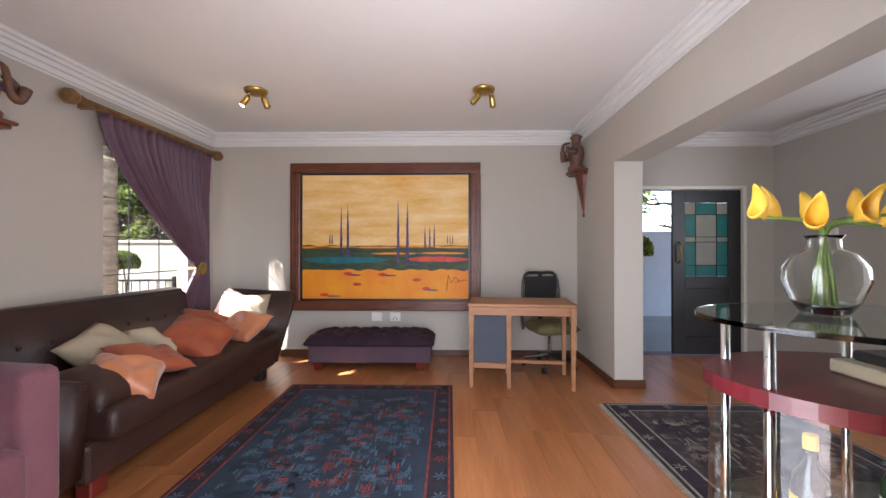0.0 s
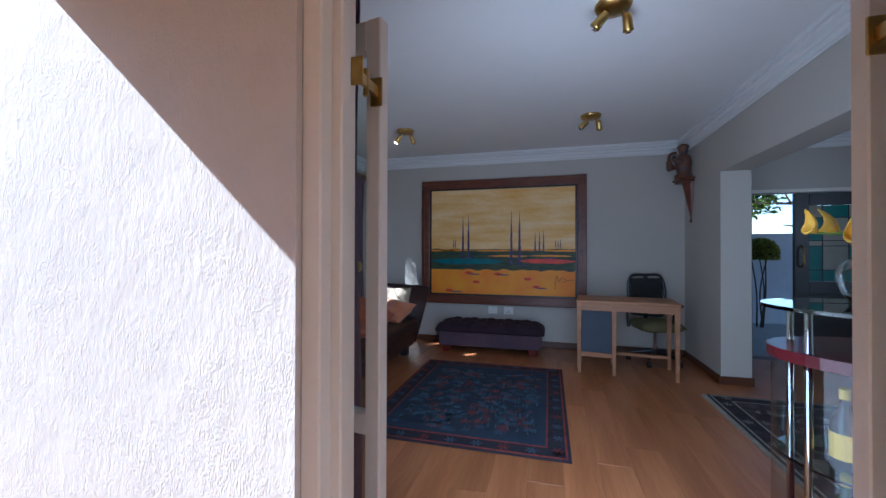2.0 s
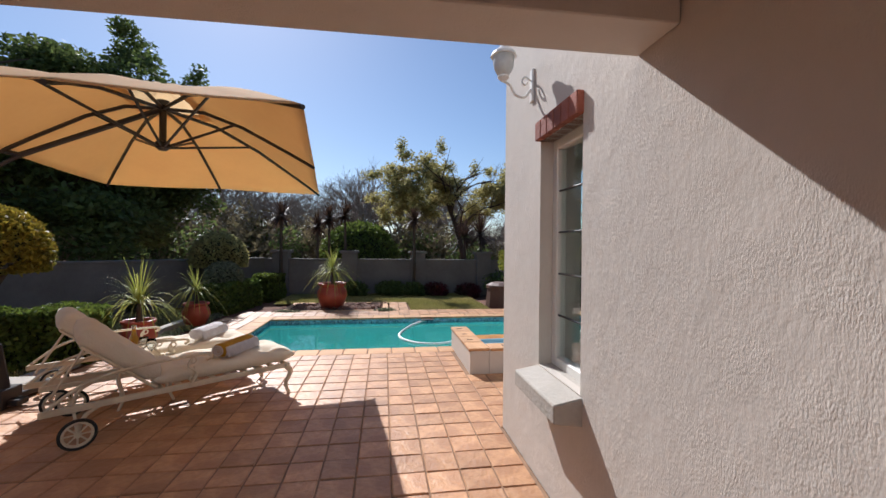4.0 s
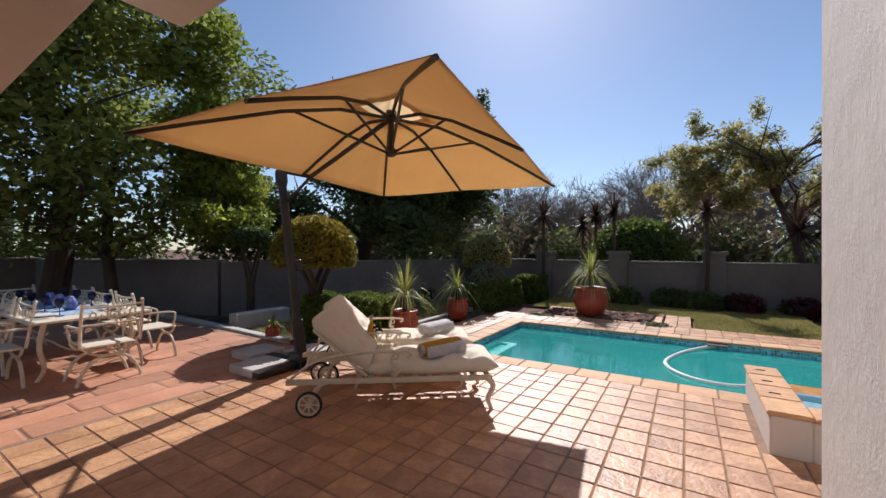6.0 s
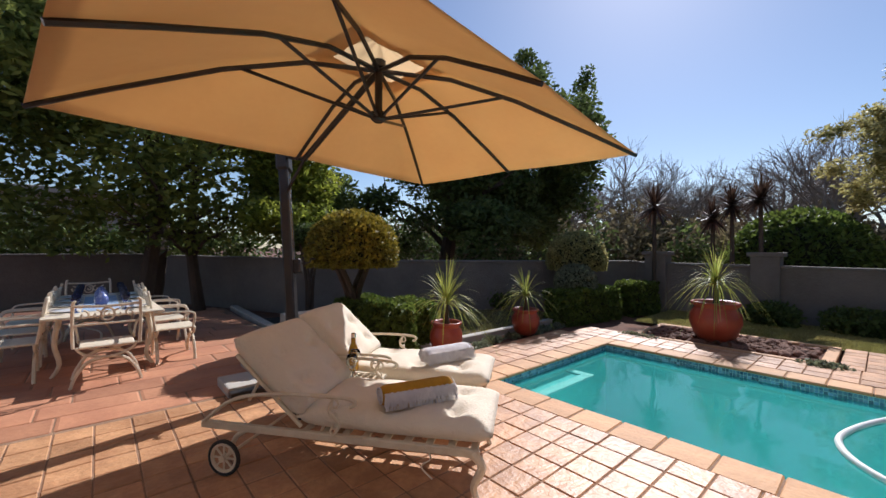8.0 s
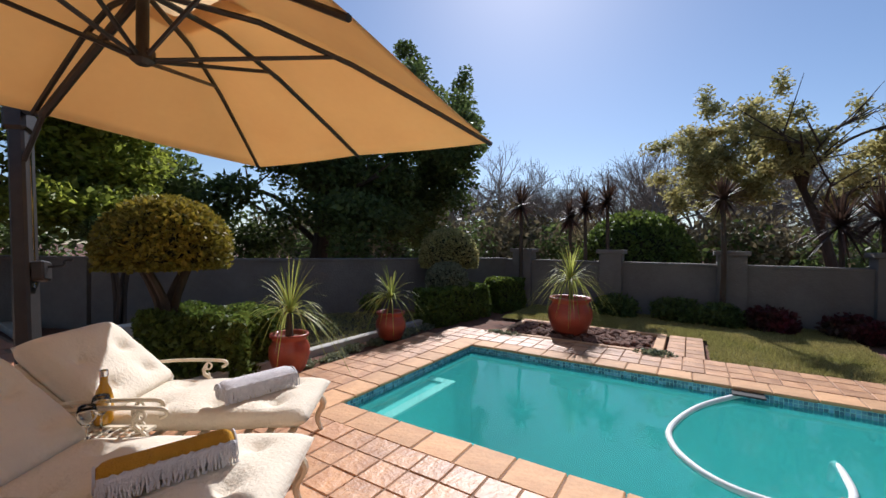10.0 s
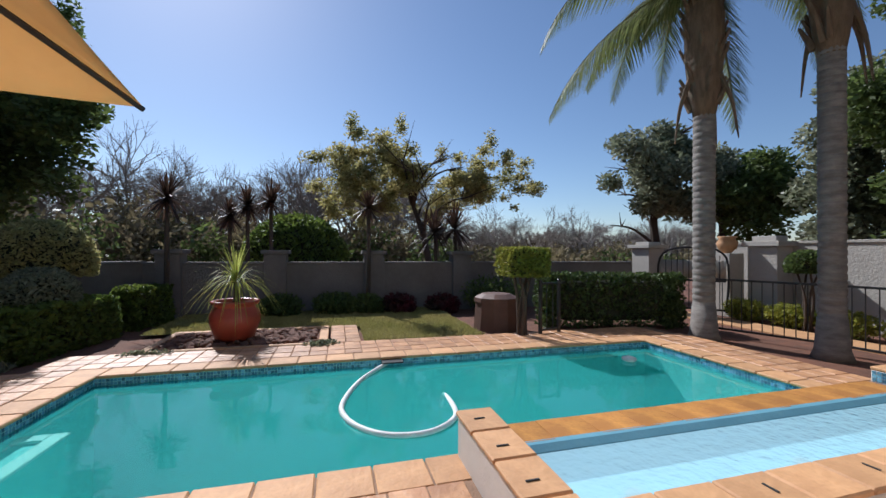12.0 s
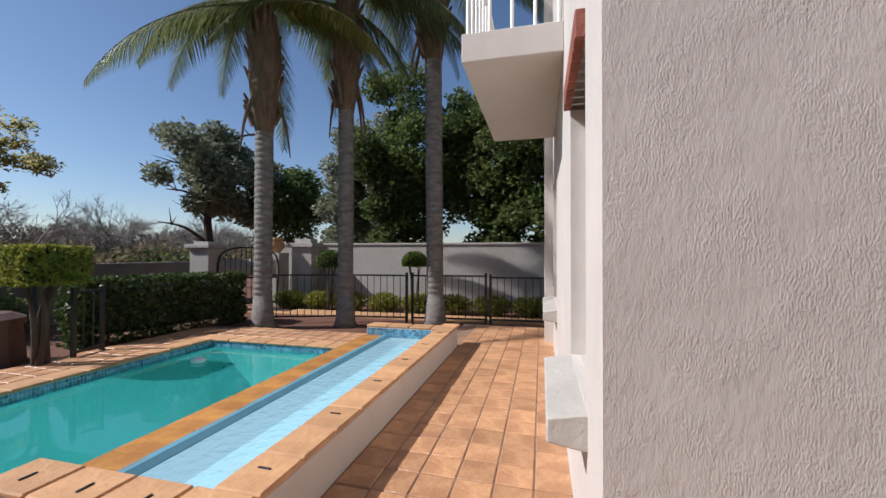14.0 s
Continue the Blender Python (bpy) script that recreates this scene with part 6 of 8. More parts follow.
for k in range(3):
    jr = part("ceramic_jar", lathe(bmesh.new(), [(0.04, 0), (0.06, 0.03), (0.065, 0.08), (0.04, 0.12), (0.03, 0.13), (0.035, 0.14), (0.01, 0.155)], n=18), mat("blue_white_ceramic", (0.55, 0.58, 0.68), 0.2, (0.12, 0.16, 0.40), 22, 0.9), None, "", True)
    jr.location = (-2.72, -5.6 - 0.35 * k, TT + 0.0035)
    tagged(jr, "blue and white glazed ceramic jar on the runner", "jar", "ceramic jars on the table")

# wall lantern
ln = thing("wall_lantern", -2.66, 0.495, 2.27, 180, "ornate white coach lantern on a scrolled wall arm", "wall lantern")
ln.scale = (0.72, 0.72, 0.72)
part("wall_plate", boxes((-0.035, 0.035, 0, 0.02, -0.13, 0.15), bevel=0.008), M_WHITE, ln)
bm = tube(bmesh.new(), curve_pts([(0, 0.02, -0.02), (0, 0.08, -0.09), (0, 0.16, -0.07), (0, 0.20, 0.0), (0, 0.26, 0.03)], 5), 0.011, 8)
tube(bm, curve_pts([(0, 0.02, 0.05), (0, 0.07, 0.08), (0, 0.10, 0.04), (0, 0.07, 0.01), (0, 0.05, 0.04)], 5), 0.008, 6)
part("scroll_arm", bm, M_WHITE, ln)
lb = lathe(bmesh.new(), [(0.02, 0.03), (0.05, 0.06), (0.045, 0.075)], (0, 0.26, 0), 10)
part("lantern_cup", lb, M_WHITE, ln)
M_OPAL = mat("ribbed_opal_glass", (0.70, 0.71, 0.70), 0.25, (0.62, 0.63, 0.62), 30, 0.5, thru=0.4)
part("lantern_glass", lathe(bmesh.new(), [(0.045, 0.075), (0.08, 0.14), (0.092, 0.24)], (0, 0.26, 0), 14), M_OPAL, ln, "ribbed opal glass", True)
part("lantern_roof", lathe(bmesh.new(), [(0.11, 0.235), (0.10, 0.26), (0.05, 0.30), (0.03, 0.32), (0.012, 0.36)], (0, 0.26, 0), 14), M_WHITE, ln)

# ---- the raised spa channel beside the pool ----
SX0, SX1, SY0, SY1, ST = -5.56, -4.40, 0.52, 4.39, 0.235
sp = structure("spa", boxes((SX0, SX1, SY0, 0.72, -0.3, ST - 0.03), (SX1 - 0.21, SX1, 0.72, 4.16, -0.3, ST - 0.03), (SX0, SX1, 4.16, SY1, -0.3, ST - 0.03), bevel=0.008), M_RENDER, "cream plastered raised spa channel beside the pool")
bm = boxes((SX0, SX0 + 0.24, 0.72, 4.16, -0.3, 0.095), (SX0 + 0.24, SX1 - 0.21, 0.72, 4.16, -0.3, -0.02))
part("spa_shell", bm, M_SPASHELL, sp, "pale blue plastered spa shell")
bm = bmesh.new()
pr = [(SX0 + 0.23, 0.118), (SX0 + 0.27, 0.115), (SX0 + 0.31, 0.09), (SX0 + 0.37, -0.02), (SX0 + 0.23, -0.02)]
a, b = [[bm.verts.new((x, y, z)) for x, z in pr] for y in (0.721, 4.159)]
for k in range(5):
    bm.faces.new((a[k], a[(k + 1) % 5], b[(k + 1) % 5], b[k]))
bmesh.ops.recalc_face_normals(bm, faces=bm.faces)
M_LIP = mat("blue_spa_lip", (0.16, 0.36, 0.45), 0.5, (0.13, 0.31, 0.40), 4, 0.5, 0.2, 30)
part("spill_lip", bm, M_LIP, sp, "rounded blue spill lip")
sw = sheet("spa_water", [(SX0 + 0.30, SX1 - 0.21, 0.72, 4.16)], 0.085, M_SPAWATER, "shallow rippling pale blue spa water")
sw.visible_shadow = False
bm = bmesh.new()
mosaic(bm, (SX0 + 0.01, 4.16), (SX1 - 0.21, 4.16), 0.09, 0.205, (0, -1))
mosaic(bm, (SX1 - 0.21, 0.72), (SX1 - 0.21, 4.16), 0.09, 0.205, (-1, 0))
part("mosaic", bm, M_MOSAIC, sp, "small blue mosaic tiles")["kind"] = "stuff"
for y in (1.25, 2.4, 3.55):
    dr = part("spa_inlet", lathe(bmesh.new(), [(0.05, -0.019), (0.045, -0.008), (0.02, -0.005)], (-4.95, y, 0), 14), M_CONC, sp, "grey floor inlet")


def tile_mesh(name, w, d, h, material, bevel=0.008):
    me = bpy.data.meshes.new(name)
    bm = boxes((-w / 2, w / 2, -d / 2, d / 2, 0, h), bevel=bevel)
    bm.to_mesh(me)
    bm.free()
    me.materials.append(material)
    return me


def lay(name, me, x, y, z, parent, turn=0, tilt=0.0):
    ob = new(name, me)
    ob.parent = parent
    ob.matrix_basis = pose(x, y, z, random.uniform(-tilt, tilt), random.uniform(-tilt, tilt), turn + random.uniform(-0.6, 0.6))
    return ob


random.seed(12)
cm = tile_mesh("coping_tile", 0.225, 0.285, 0.03, M_COPE)
for k in range(13):
    lay("coping_tile", cm, SX1 - 0.105, SY0 + 0.36 + 0.292 * k, ST - 0.03, sp, 0, 0.3)
ce = tile_mesh("coping_tile", 0.282, 0.225, 0.03, M_COPE)
for k in range(4):
    lay("coping_tile", ce, SX0 + 0.135 + 0.292 * k, SY0 + 0.10, ST - 0.03, sp, 0, 0.3)
    lay("coping_tile", ce, SX0 + 0.135 + 0.292 * k, SY1 - 0.115, ST - 0.03, sp, 0, 0.3)
part("spill_bed", boxes((SX0 + 0.004, SX0 + 0.236, 0.722, 4.158, 0.0955, 0.111)), M_GROUT, sp, "brown mortar under the spill tiles")
ob_ = tile_mesh("spill_tile", 0.25, 0.304, 0.022, M_ORANGE, 0.002)
for k in range(11):
    lay("spill_tile", ob_, SX0 + 0.12, 0.875 + 0.307 * k, 0.095, sp, 0, 0.4)
for y in [0.9 + 0.6 * k for k in range(6)]:
    part("iron_cramp", boxes((SX1 - 0.14, SX1 - 0.075, y - 0.006, y + 0.006, ST + 0.001, ST + 0.006), bevel=0.002), M_TYRE, sp)
for x in (-5.42, -5.1, -4.8):
    part("iron_cramp", boxes((x - 0.006, x + 0.006, SY0 + 0.05, SY0 + 0.115, ST + 0.001, ST + 0.006), bevel=0.002), M_TYRE, sp)

# pool cleaner hose, skimmer float
M_HOSE = mat("white_pool_hose", (0.75, 0.76, 0.74), 0.5, (0.66, 0.67, 0.65), 30, 0.5, 0.4, 120)
hp = [(-7.82, 0.40, -0.09), (-7.36, 0.07, -0.115), (-6.79, -0.12, -0.115), (-6.46, -0.10, -0.115), (-6.21, 0.04, -0.115), (-6.08, 0.23, -0.115), (-6.07, 0.47, -0.115), (-6.21, 0.68, -0.115), (-6.42, 0.77, -0.12), (-6.87, 0.80, -0.16), (-7.05, 0.82, -0.34)]
hs = part("pool_hose", tube(bmesh.new(), curve_pts(hp, 14), 0.022, 10), M_HOSE, None, "", True)
tagged(hs, "white ribbed pool cleaner hose floating in a loop", "hose")
cl = thing("pool_cleaner", -7.1, 0.9, -1.60, 0, "dark submerged automatic pool cleaner on the floor", "pool cleaner")
part("cleaner_body", lathe(bmesh.new(), [(0.16, 0), (0.18, 0.04), (0.10, 0.10), (0.04, 0.16), (0.03, 0.3)], n=20), M_TYRE, cl, "", True)
fl = part("chlorine_floater", lathe(bmesh.new(), [(0.05, -0.03), (0.085, -0.005), (0.08, 0.02), (0.04, 0.035), (0.01, 0.04)], (-7.3, 3.24, WATER + 0.018), 18), M_WHITE, None, "", True)
tagged(fl, "white plastic chlorine floater on the pool water", "floater")
sk = part("skimmer_cover", boxes((-7.84, -7.70, 0.32, 0.56, -0.075, -0.06), bevel=0.004), M_TYRE)
tagged(sk, "dark skimmer mouth at the pool edge", "skimmer")

# ---- garden ----
def leaf_cloud(rng, blobs, count, size, flat=0.5, shell=0.35, long=1.8, floor=-9.0):
    """Leaf quads strewn through ellipsoids (x, y, z, rx, ry, rz), denser near their skins; vertices and faces."""
    vol = np.array([b[3] * b[4] * b[5] for b in blobs]) ** 0.7
    pick = rng.choice(len(blobs), count, p=vol / vol.sum())
    b = np.array(blobs)[pick]
    d = rng.normal(size=(count, 3))
    d /= np.linalg.norm(d, axis=1)[:, None]
    r = 1 - shell * np.abs(rng.normal(size=count)) * 0.8
    r = np.clip(r, 0.05, 1.0) + rng.normal(size=count) * 0.05
    c = b[:, :3] + d * r[:, None] * b[:, 3:]
    c[:, 2] = np.maximum(c[:, 2], floor)
    a = rng.normal(size=(count, 3))
    a[:, 2] *= flat
    a = a * 0.8 + d * 0.5
    a /= np.linalg.norm(a, axis=1)[:, None]
    w = np.cross(a, rng.normal(size=(count, 3)))
    w /= np.linalg.norm(w, axis=1)[:, None] + 1e-9
    s = size * rng.uniform(0.6, 1.35, count)[:, None]
    v = np.stack([c - a * s * long / 2, c + w * s * 0.42, c + a * s * long / 2, c - w * s * 0.42], 1).reshape(-1, 3)
    f = np.arange(count * 4).reshape(-1, 4)
    return v, f


def leaves(name, vf, material, parent=None, label=""):
    me = bpy.data.meshes.new(name)
    me.from_pydata(vf[0].tolist(), [], vf[1].tolist())
    me.update()
    return link(name, me, material, parent, label)


M_BARK = mat("grey_brown_bark", (0.085, 0.06, 0.042), 0.9, (0.05, 0.035, 0.025), 9, 0.6, 1.0, 40, stretch=(1, 1, 0.3))
def leafmat(name, a, b, thru=0.35, rough=0.5):
    return mat(name, a, rough, b, 0.9, 0.7, island=0.4, thru=thru, spec=0.25)


M_LF_DARK = leafmat("dark_green_leaves", (0.075, 0.115, 0.035), (0.12, 0.155, 0.045), 0.5)
M_LF_HEDGE = leafmat("dark_hedge_leaves", (0.04, 0.068, 0.02), (0.075, 0.105, 0.03), 0.35)
M_LF_MID = leafmat("mid_green_leaves", (0.085, 0.135, 0.028), (0.14, 0.18, 0.035), 0.45)
M_LF_OLIVE = leafmat("olive_green_leaves", (0.30, 0.30, 0.13), (0.44, 0.38, 0.15), 0.6)
M_LF_GOLD = leafmat("golden_conifer_leaves", (0.36, 0.27, 0.035), (0.20, 0.18, 0.03), 0.35)
M_LF_GREY = leafmat("grey_green_leaves", (0.18, 0.205, 0.12), (0.24, 0.25, 0.16), 0.4)
M_LF_DRY = leafmat("dry_brown_leaves", (0.115, 0.085, 0.05), (0.15, 0.115, 0.06), 0.2, 0.85)
M_LF_RED = leafmat("dark_red_leaves", (0.13, 0.012, 0.03), (0.05, 0.03, 0.02), 0.3)
M_LF_LIME = leafmat("lime_green_leaves", (0.31, 0.30, 0.05), (0.20, 0.22, 0.035), 0.4)
M_LF_PONY = leafmat("ponytail_strap_leaves", (0.30, 0.36, 0.07), (0.42, 0.42, 0.11), 0.45)
M_LF_BIG = leafmat("evergreen_leaves", (0.10, 0.14, 0.04), (0.24, 0.27, 0.06), 0.6)
M_LF_SUN = leafmat("yellow_green_leaves", (0.34, 0.36, 0.05), (0.20, 0.25, 0.04), 0.6)
M_LF_SCRUB = leafmat("brown_olive_scrub", (0.18, 0.145, 0.095), (0.23, 0.19, 0.10), 0.4, 0.85)
M_LF_SPIKE = leafmat("bronze_spiky_leaves", (0.06, 0.035, 0.03), (0.10, 0.06, 0.04), 0.25)


def limbs(bm, base, top, r, rng, n=7, spread=1.5, lift=0.5):
    """A trunk from base to top with limbs that reach out of it."""
    base, top = Vector(base), Vector(top)
    mid = base.lerp(top, 0.5) + Vector((rng.uniform(-0.15, 0.15), rng.uniform(-0.15, 0.15), 0)) * (top - base).length * 0.5
    tr = curve_pts([base, mid, top], 6)
    tube(bm, tr, r, 8, r * 0.35)
    for k in range(n):
        p = tr[int(len(tr) * rng.uniform(0.35, 0.95))] if len(tr) > 2 else top
        a = rng.uniform(0, 2 * math.pi)
        q = p + Vector((math.cos(a) * spread, math.sin(a) * spread, lift * spread)) * rng.uniform(0.6, 1.1)
        m_ = p.lerp(q, 0.5) + Vector((0, 0, 0.15 * spread))
        tube(bm, curve_pts([p, m_, q], 4), r * 0.38, 6, r * 0.08)
        for _ in range(2):
            e = q + Vector((rng.uniform(-0.5, 0.5), rng.uniform(-0.5, 0.5), rng.uniform(0, 0.5))) * spread
            tube(bm, [m_.lerp(q, 0.5), e], r * 0.15, 5, r * 0.03)


def tree(name, base, top, r, blobs, count, size, leafm, label, seed, n=7, spread=1.5, flat=0.6, shell=0.5, group=""):
    rng = np.random.default_rng(seed)
    ob = thing(name, *base, 0, label, "tree", group)
    off = Vector(base)
    bm = bmesh.new()
    limbs(bm, (0, 0, 0), tuple(Vector(top) - off), r, random.Random(seed), n, spread)
    part("trunk", bm, M_BARK, ob)
    bl = [(b[0] - off.x, b[1] - off.y, b[2] - off.z, *b[3:]) for b in blobs]
    leaves("crown", leaf_cloud(rng, bl, count, size, flat, shell), leafm, ob, "leafy crown")
    return ob


def scatter_blobs(seed, c, ext, n, r0, r1):
    rnd = random.Random(seed)
    out = []
    for _ in range(n):
        d = Vector((rnd.gauss(0, 1), rnd.gauss(0, 1), rnd.gauss(0, 1))).normalized() * rnd.uniform(0.35, 1.0)
        r = rnd.uniform(r0, r1)
        out.append((c[0] + d.x * ext[0], c[1] + d.y * ext[1], c[2] + d.z * ext[2], r, r, r * 0.75))
    return out


LZ = -0.10
# large trees round the garden
tree("tree", (-3.4, -9.4, LZ), (-3.3, -9.6, 4.2), 0.24, scatter_blobs(1, (-3.6, -9.3, 4.6), (3.6, 2.6, 3.0), 34, 0.8, 1.3) + [(-5.3, -7.6, 1.75, 0.9, 0.7, 0.5), (-4.6, -8.0, 1.9, 0.9, 0.7, 0.55), (-0.8, -9.2, 4.0, 1.6, 1.4, 2.4), (-1.6, -9.0, 2.0, 1.3, 0.8, 0.9), (-3.2, -8.8, 2.3, 1.2, 0.8, 0.8), (-0.2, -8.8, 1.9, 1.2, 0.8, 0.9), (-2.6, -8.6, 1.7, 1.3, 0.6, 0.7), (-4.0, -8.5, 1.6, 1.0, 0.6, 0.6)], 44000, 0.085, M_LF_BIG, "large dark evergreen tree shading the dining table", 1, 10, 1.8)
tree("tree", (-4.2, -8.9, LZ), (-4.3, -9.0, 3.4), 0.12, scatter_blobs(2, (-5.5, -8.1, 4.4), (0.9, 0.9, 2.1), 22, 0.35, 0.65) + scatter_blobs(9, (-5.4, -7.3, 1.75), (0.9, 0.4, 0.4), 14, 0.22, 0.4) + scatter_blobs(21, (-5.8, -8.1, 2.6), (1.1, 0.6, 0.8), 24, 0.25, 0.5), 25000, 0.065, M_LF_SUN, "sunlit green tree beside the dining table", 2, 8, 1.2)
tree("tree", (-11.2, -9.6, LZ), (-11.4, -9.4, 4.0), 0.32, scatter_blobs(3, (-12.2, -8.9, 3.9), (3.4, 3.0, 2.0), 36, 0.7, 1.2) + scatter_blobs(4, (-14.0, -7.4, 4.4), (1.2, 1.0, 2.4), 14, 0.5, 0.9) + scatter_blobs(10, (-13.0, -7.7, 5.2), (0.8, 0.8, 1.8), 16, 0.3, 0.65) + scatter_blobs(12, (-13.0, -5.6, 4.1), (0.8, 0.7, 1.7), 16, 0.3, 0.6) + scatter_blobs(13, (-11.2, -7.4, 1.9), (3.2, 2.4, 0.7), 22, 0.5, 0.8) + scatter_blobs(14, (-7.2, -9.6, 2.3), (1.9, 0.8, 1.0), 22, 0.45, 0.75) + scatter_blobs(15, (-16.6, -7.5, 6.3), (0.8, 0.8, 1.9), 22, 0.25, 0.55) + scatter_blobs(16, (-15.0, -9.1, 6.9), (1.3, 1.2, 1.7), 24, 0.35, 0.7) + scatter_blobs(17, (-12.6, -9.4, 6.2), (1.4, 1.0, 1.2), 18, 0.4, 0.7), 70000, 0.095, M_LF_DARK, "big spreading dark tree behind the garden wall", 3, 11, 2.6)
tree("tree", (-17.0, 3.2, LZ), (-17.2, 2.2, 3.6), 0.15, scatter_blobs(5, (-17.1, 0.9, 4.1), (1.4, 2.2, 1.5), 50, 0.22, 0.55) + scatter_blobs(6, (-17.0, 5.3, 3.7), (1.2, 1.9, 1.4), 40, 0.2, 0.5) + [(-17, 0.3, 5.5, 0.28, 0.3, 0.55), (-17, 2.0, 5.6, 0.25, 0.28, 0.55), (-17, 5.4, 5.3, 0.25, 0.32, 0.6), (-17, 3.5, 4.7, 0.25, 0.25, 0.5), (-17, 6.8, 4.6, 0.3, 0.5, 0.3), (-17, -1.0, 4.3, 0.3, 0.5, 0.25), (-17, 3.4, 2.6, 0.5, 0.6, 0.5)] + scatter_blobs(18, (-17.1, 2.9, 3.4), (1.2, 2.6, 1.0), 34, 0.2, 0.45) + scatter_blobs(19, (-17.0, 0.6, 2.7), (1.0, 2.0, 0.7), 20, 0.2, 0.4), 46000, 0.068, M_LF_OLIVE, "airy olive-green tree beyond the garden wall", 5, 14, 2.0, shell=0.9)
tree("tree", (-15.0, 11.4, LZ), (-15.0, 11.3, 4.8), 0.2, scatter_blobs(7, (-15.0, 11.5, 4.1), (1.8, 2.5, 2.3), 40, 0.45, 0.95), 22000, 0.11, M_LF_GREY, "grey-green tree behind the gate", 7, 9, 1.6, shell=0.7)
tree("tree", (-13.6, 12.4, LZ), (-13.6, 12.4, 3.4), 0.16, scatter_blobs(8, (-13.2, 13.2, 3.0), (1.4, 1.6, 1.9), 20, 0.6, 1.0), 13000, 0.11, M_LF_DARK, "dark tree behind the gate", 8, 7, 1.3)
for k, (x, y, h, s) in enumerate(((-9.0, 11.4, 6.0, 1.1), (-7.2, 10.6, 6.6, 1.3), (-5.2, 10.9, 6.2, 1.3), (-3.4, 10.4, 6.0, 1.3), (-1.6, 10.8, 6.4, 1.3))):
    tree("tree", (x, y, LZ), (x + 0.2, y, h * 0.7), 0.13, scatter_blobs(20 + k, (x, y, h * 0.56), (1.3 * s, 1.1 * s, h * 0.48), 46, 0.40, 0.8), 26000, 0.085, M_LF_GREY if k == 0 else M_LF_DARK, "dense glossy evergreen tree behind the north wall", 20 + k, 9, 1.0, group="screen trees behind the north wall")

# Dense crown added above the courtyard to hold back its sky light.
tree("tree", (5.6, 8.9, LZ), (4.6, 8.4, 3.6), 0.15, scatter_blobs(40, (3.9, 7.6, 3.9), (2.4, 1.6, 0.9), 40, 0.5, 0.85), 22000, 0.08, M_LF_MID, "leafy tree shading the courtyard outside the front door", 40, 9, 1.5)
tree("tree", (2.9, 10.6, LZ), (2.9, 10.4, 2.6), 0.1, scatter_blobs(41, (3.0, 10.3, 2.6), (1.6, 0.9, 1.0), 22, 0.4, 0.7), 8000, 0.08, M_LF_MID, "leafy tree behind the courtyard wall", 41, 7, 1.0)

# bare winter woodland beyond the wall
def bare_tree_mesh(seed):
    rnd = random.Random(seed)
    bm = bmesh.new()

    def grow(p, d, length, r, depth):
        q = p + d * length
        tube(bm, [p, p.lerp(q, 0.5) + Vector((rnd.uniform(-1, 1), rnd.uniform(-1, 1), 0)) * length * 0.06, q], r, 4 if depth > 1 else 5, r * 0.6)
        if depth < 5:
            for _ in range(3 if depth < 4 else 5):
                e = (d + Vector((rnd.gauss(0, 0.42), rnd.gauss(0, 0.42), rnd.gauss(0.05, 0.3)))).normalized()
                grow(p.lerp(q, rnd.uniform(0.6, 1.0)), e, length * rnd.uniform(0.6, 0.85), r * 0.55, depth + 1)

    grow(Vector((0, 0, 0)), Vector((0, 0, 1)), 2.1, 0.13, 0)
    me = bpy.data.meshes.new("bare_trunk")
    bm.to_mesh(me)
    bm.free()
    me.materials.append(M_TWIG)
    return me


M_TWIG = mat("bare_winter_twigs", (0.34, 0.29, 0.25), 0.9, (0.24, 0.20, 0.165), 2, 0.6)
bare = [bare_tree_mesh(s) for s in (31, 32, 33)]
rnd = random.Random(8)
for k in range(150):
    y = -26 + 0.37 * k + rnd.uniform(-0.6, 0.6)
    ob = new("bare_tree", bare[k % 3])
    s = rnd.uniform(0.85, 1.22) * (1.0 if y < 6 else 0.62)
    ob.matrix_basis = pose(-29 + rnd.uniform(-5, 4), y, LZ - 0.2, 0, 0, rnd.uniform(0, 360)) @ Matrix.Diagonal((s * 1.15, s * 1.15, s, 1))
    tagged(ob, "leafless brown winter tree in the distant woodland", "tree", "bare woodland trees")
rng = np.random.default_rng(77)
bl = []
for k in range(120):
    y = -30 + 60 * k / 119 + rnd.uniform(-0.5, 0.5)
    h = rnd.uniform(2.2, 4.0) if y < 3 else rnd.uniform(1.0, 1.9)
    bl.append((-24.5 + rnd.uniform(-4, 4), y, h * 0.45, rnd.uniform(1.0, 1.9), rnd.uniform(1.0, 1.9), h * 0.62))
ob = leaves("woodland_scrub", leaf_cloud(rng, bl, 60000, 0.17, 1.0, 0.6), M_LF_SCRUB)
tagged(ob, "dry brown and olive scrub beyond the garden wall", "scrub", kind="stuff")
bl = [(b[0] + 1.5 + rnd.uniform(-1, 1), b[1] + rnd.uniform(-1, 1), b[2] * 0.9, b[3] * 0.8, b[4] * 0.8, b[5] * 0.75) for b in bl[::2]]
ob = leaves("woodland_scrub", leaf_cloud(rng, bl, 24000, 0.14, 1.0, 0.6), M_LF_DARK)
tagged(ob, "olive green scrub beyond the garden wall", "scrub", kind="stuff")
bl = [(-60 + rnd.uniform(-8, 8), -70 + 150 * k / 119, 1.2, 4.0, 3.0, rnd.uniform(1.8, 3.4)) for k in range(120)]
ob = leaves("woodland_scrub", leaf_cloud(rng, bl, 22000, 0.5, 1.0, 0.6), M_LF_DRY)
tagged(ob, "far hazy brown woodland on the horizon", "woodland", kind="stuff")


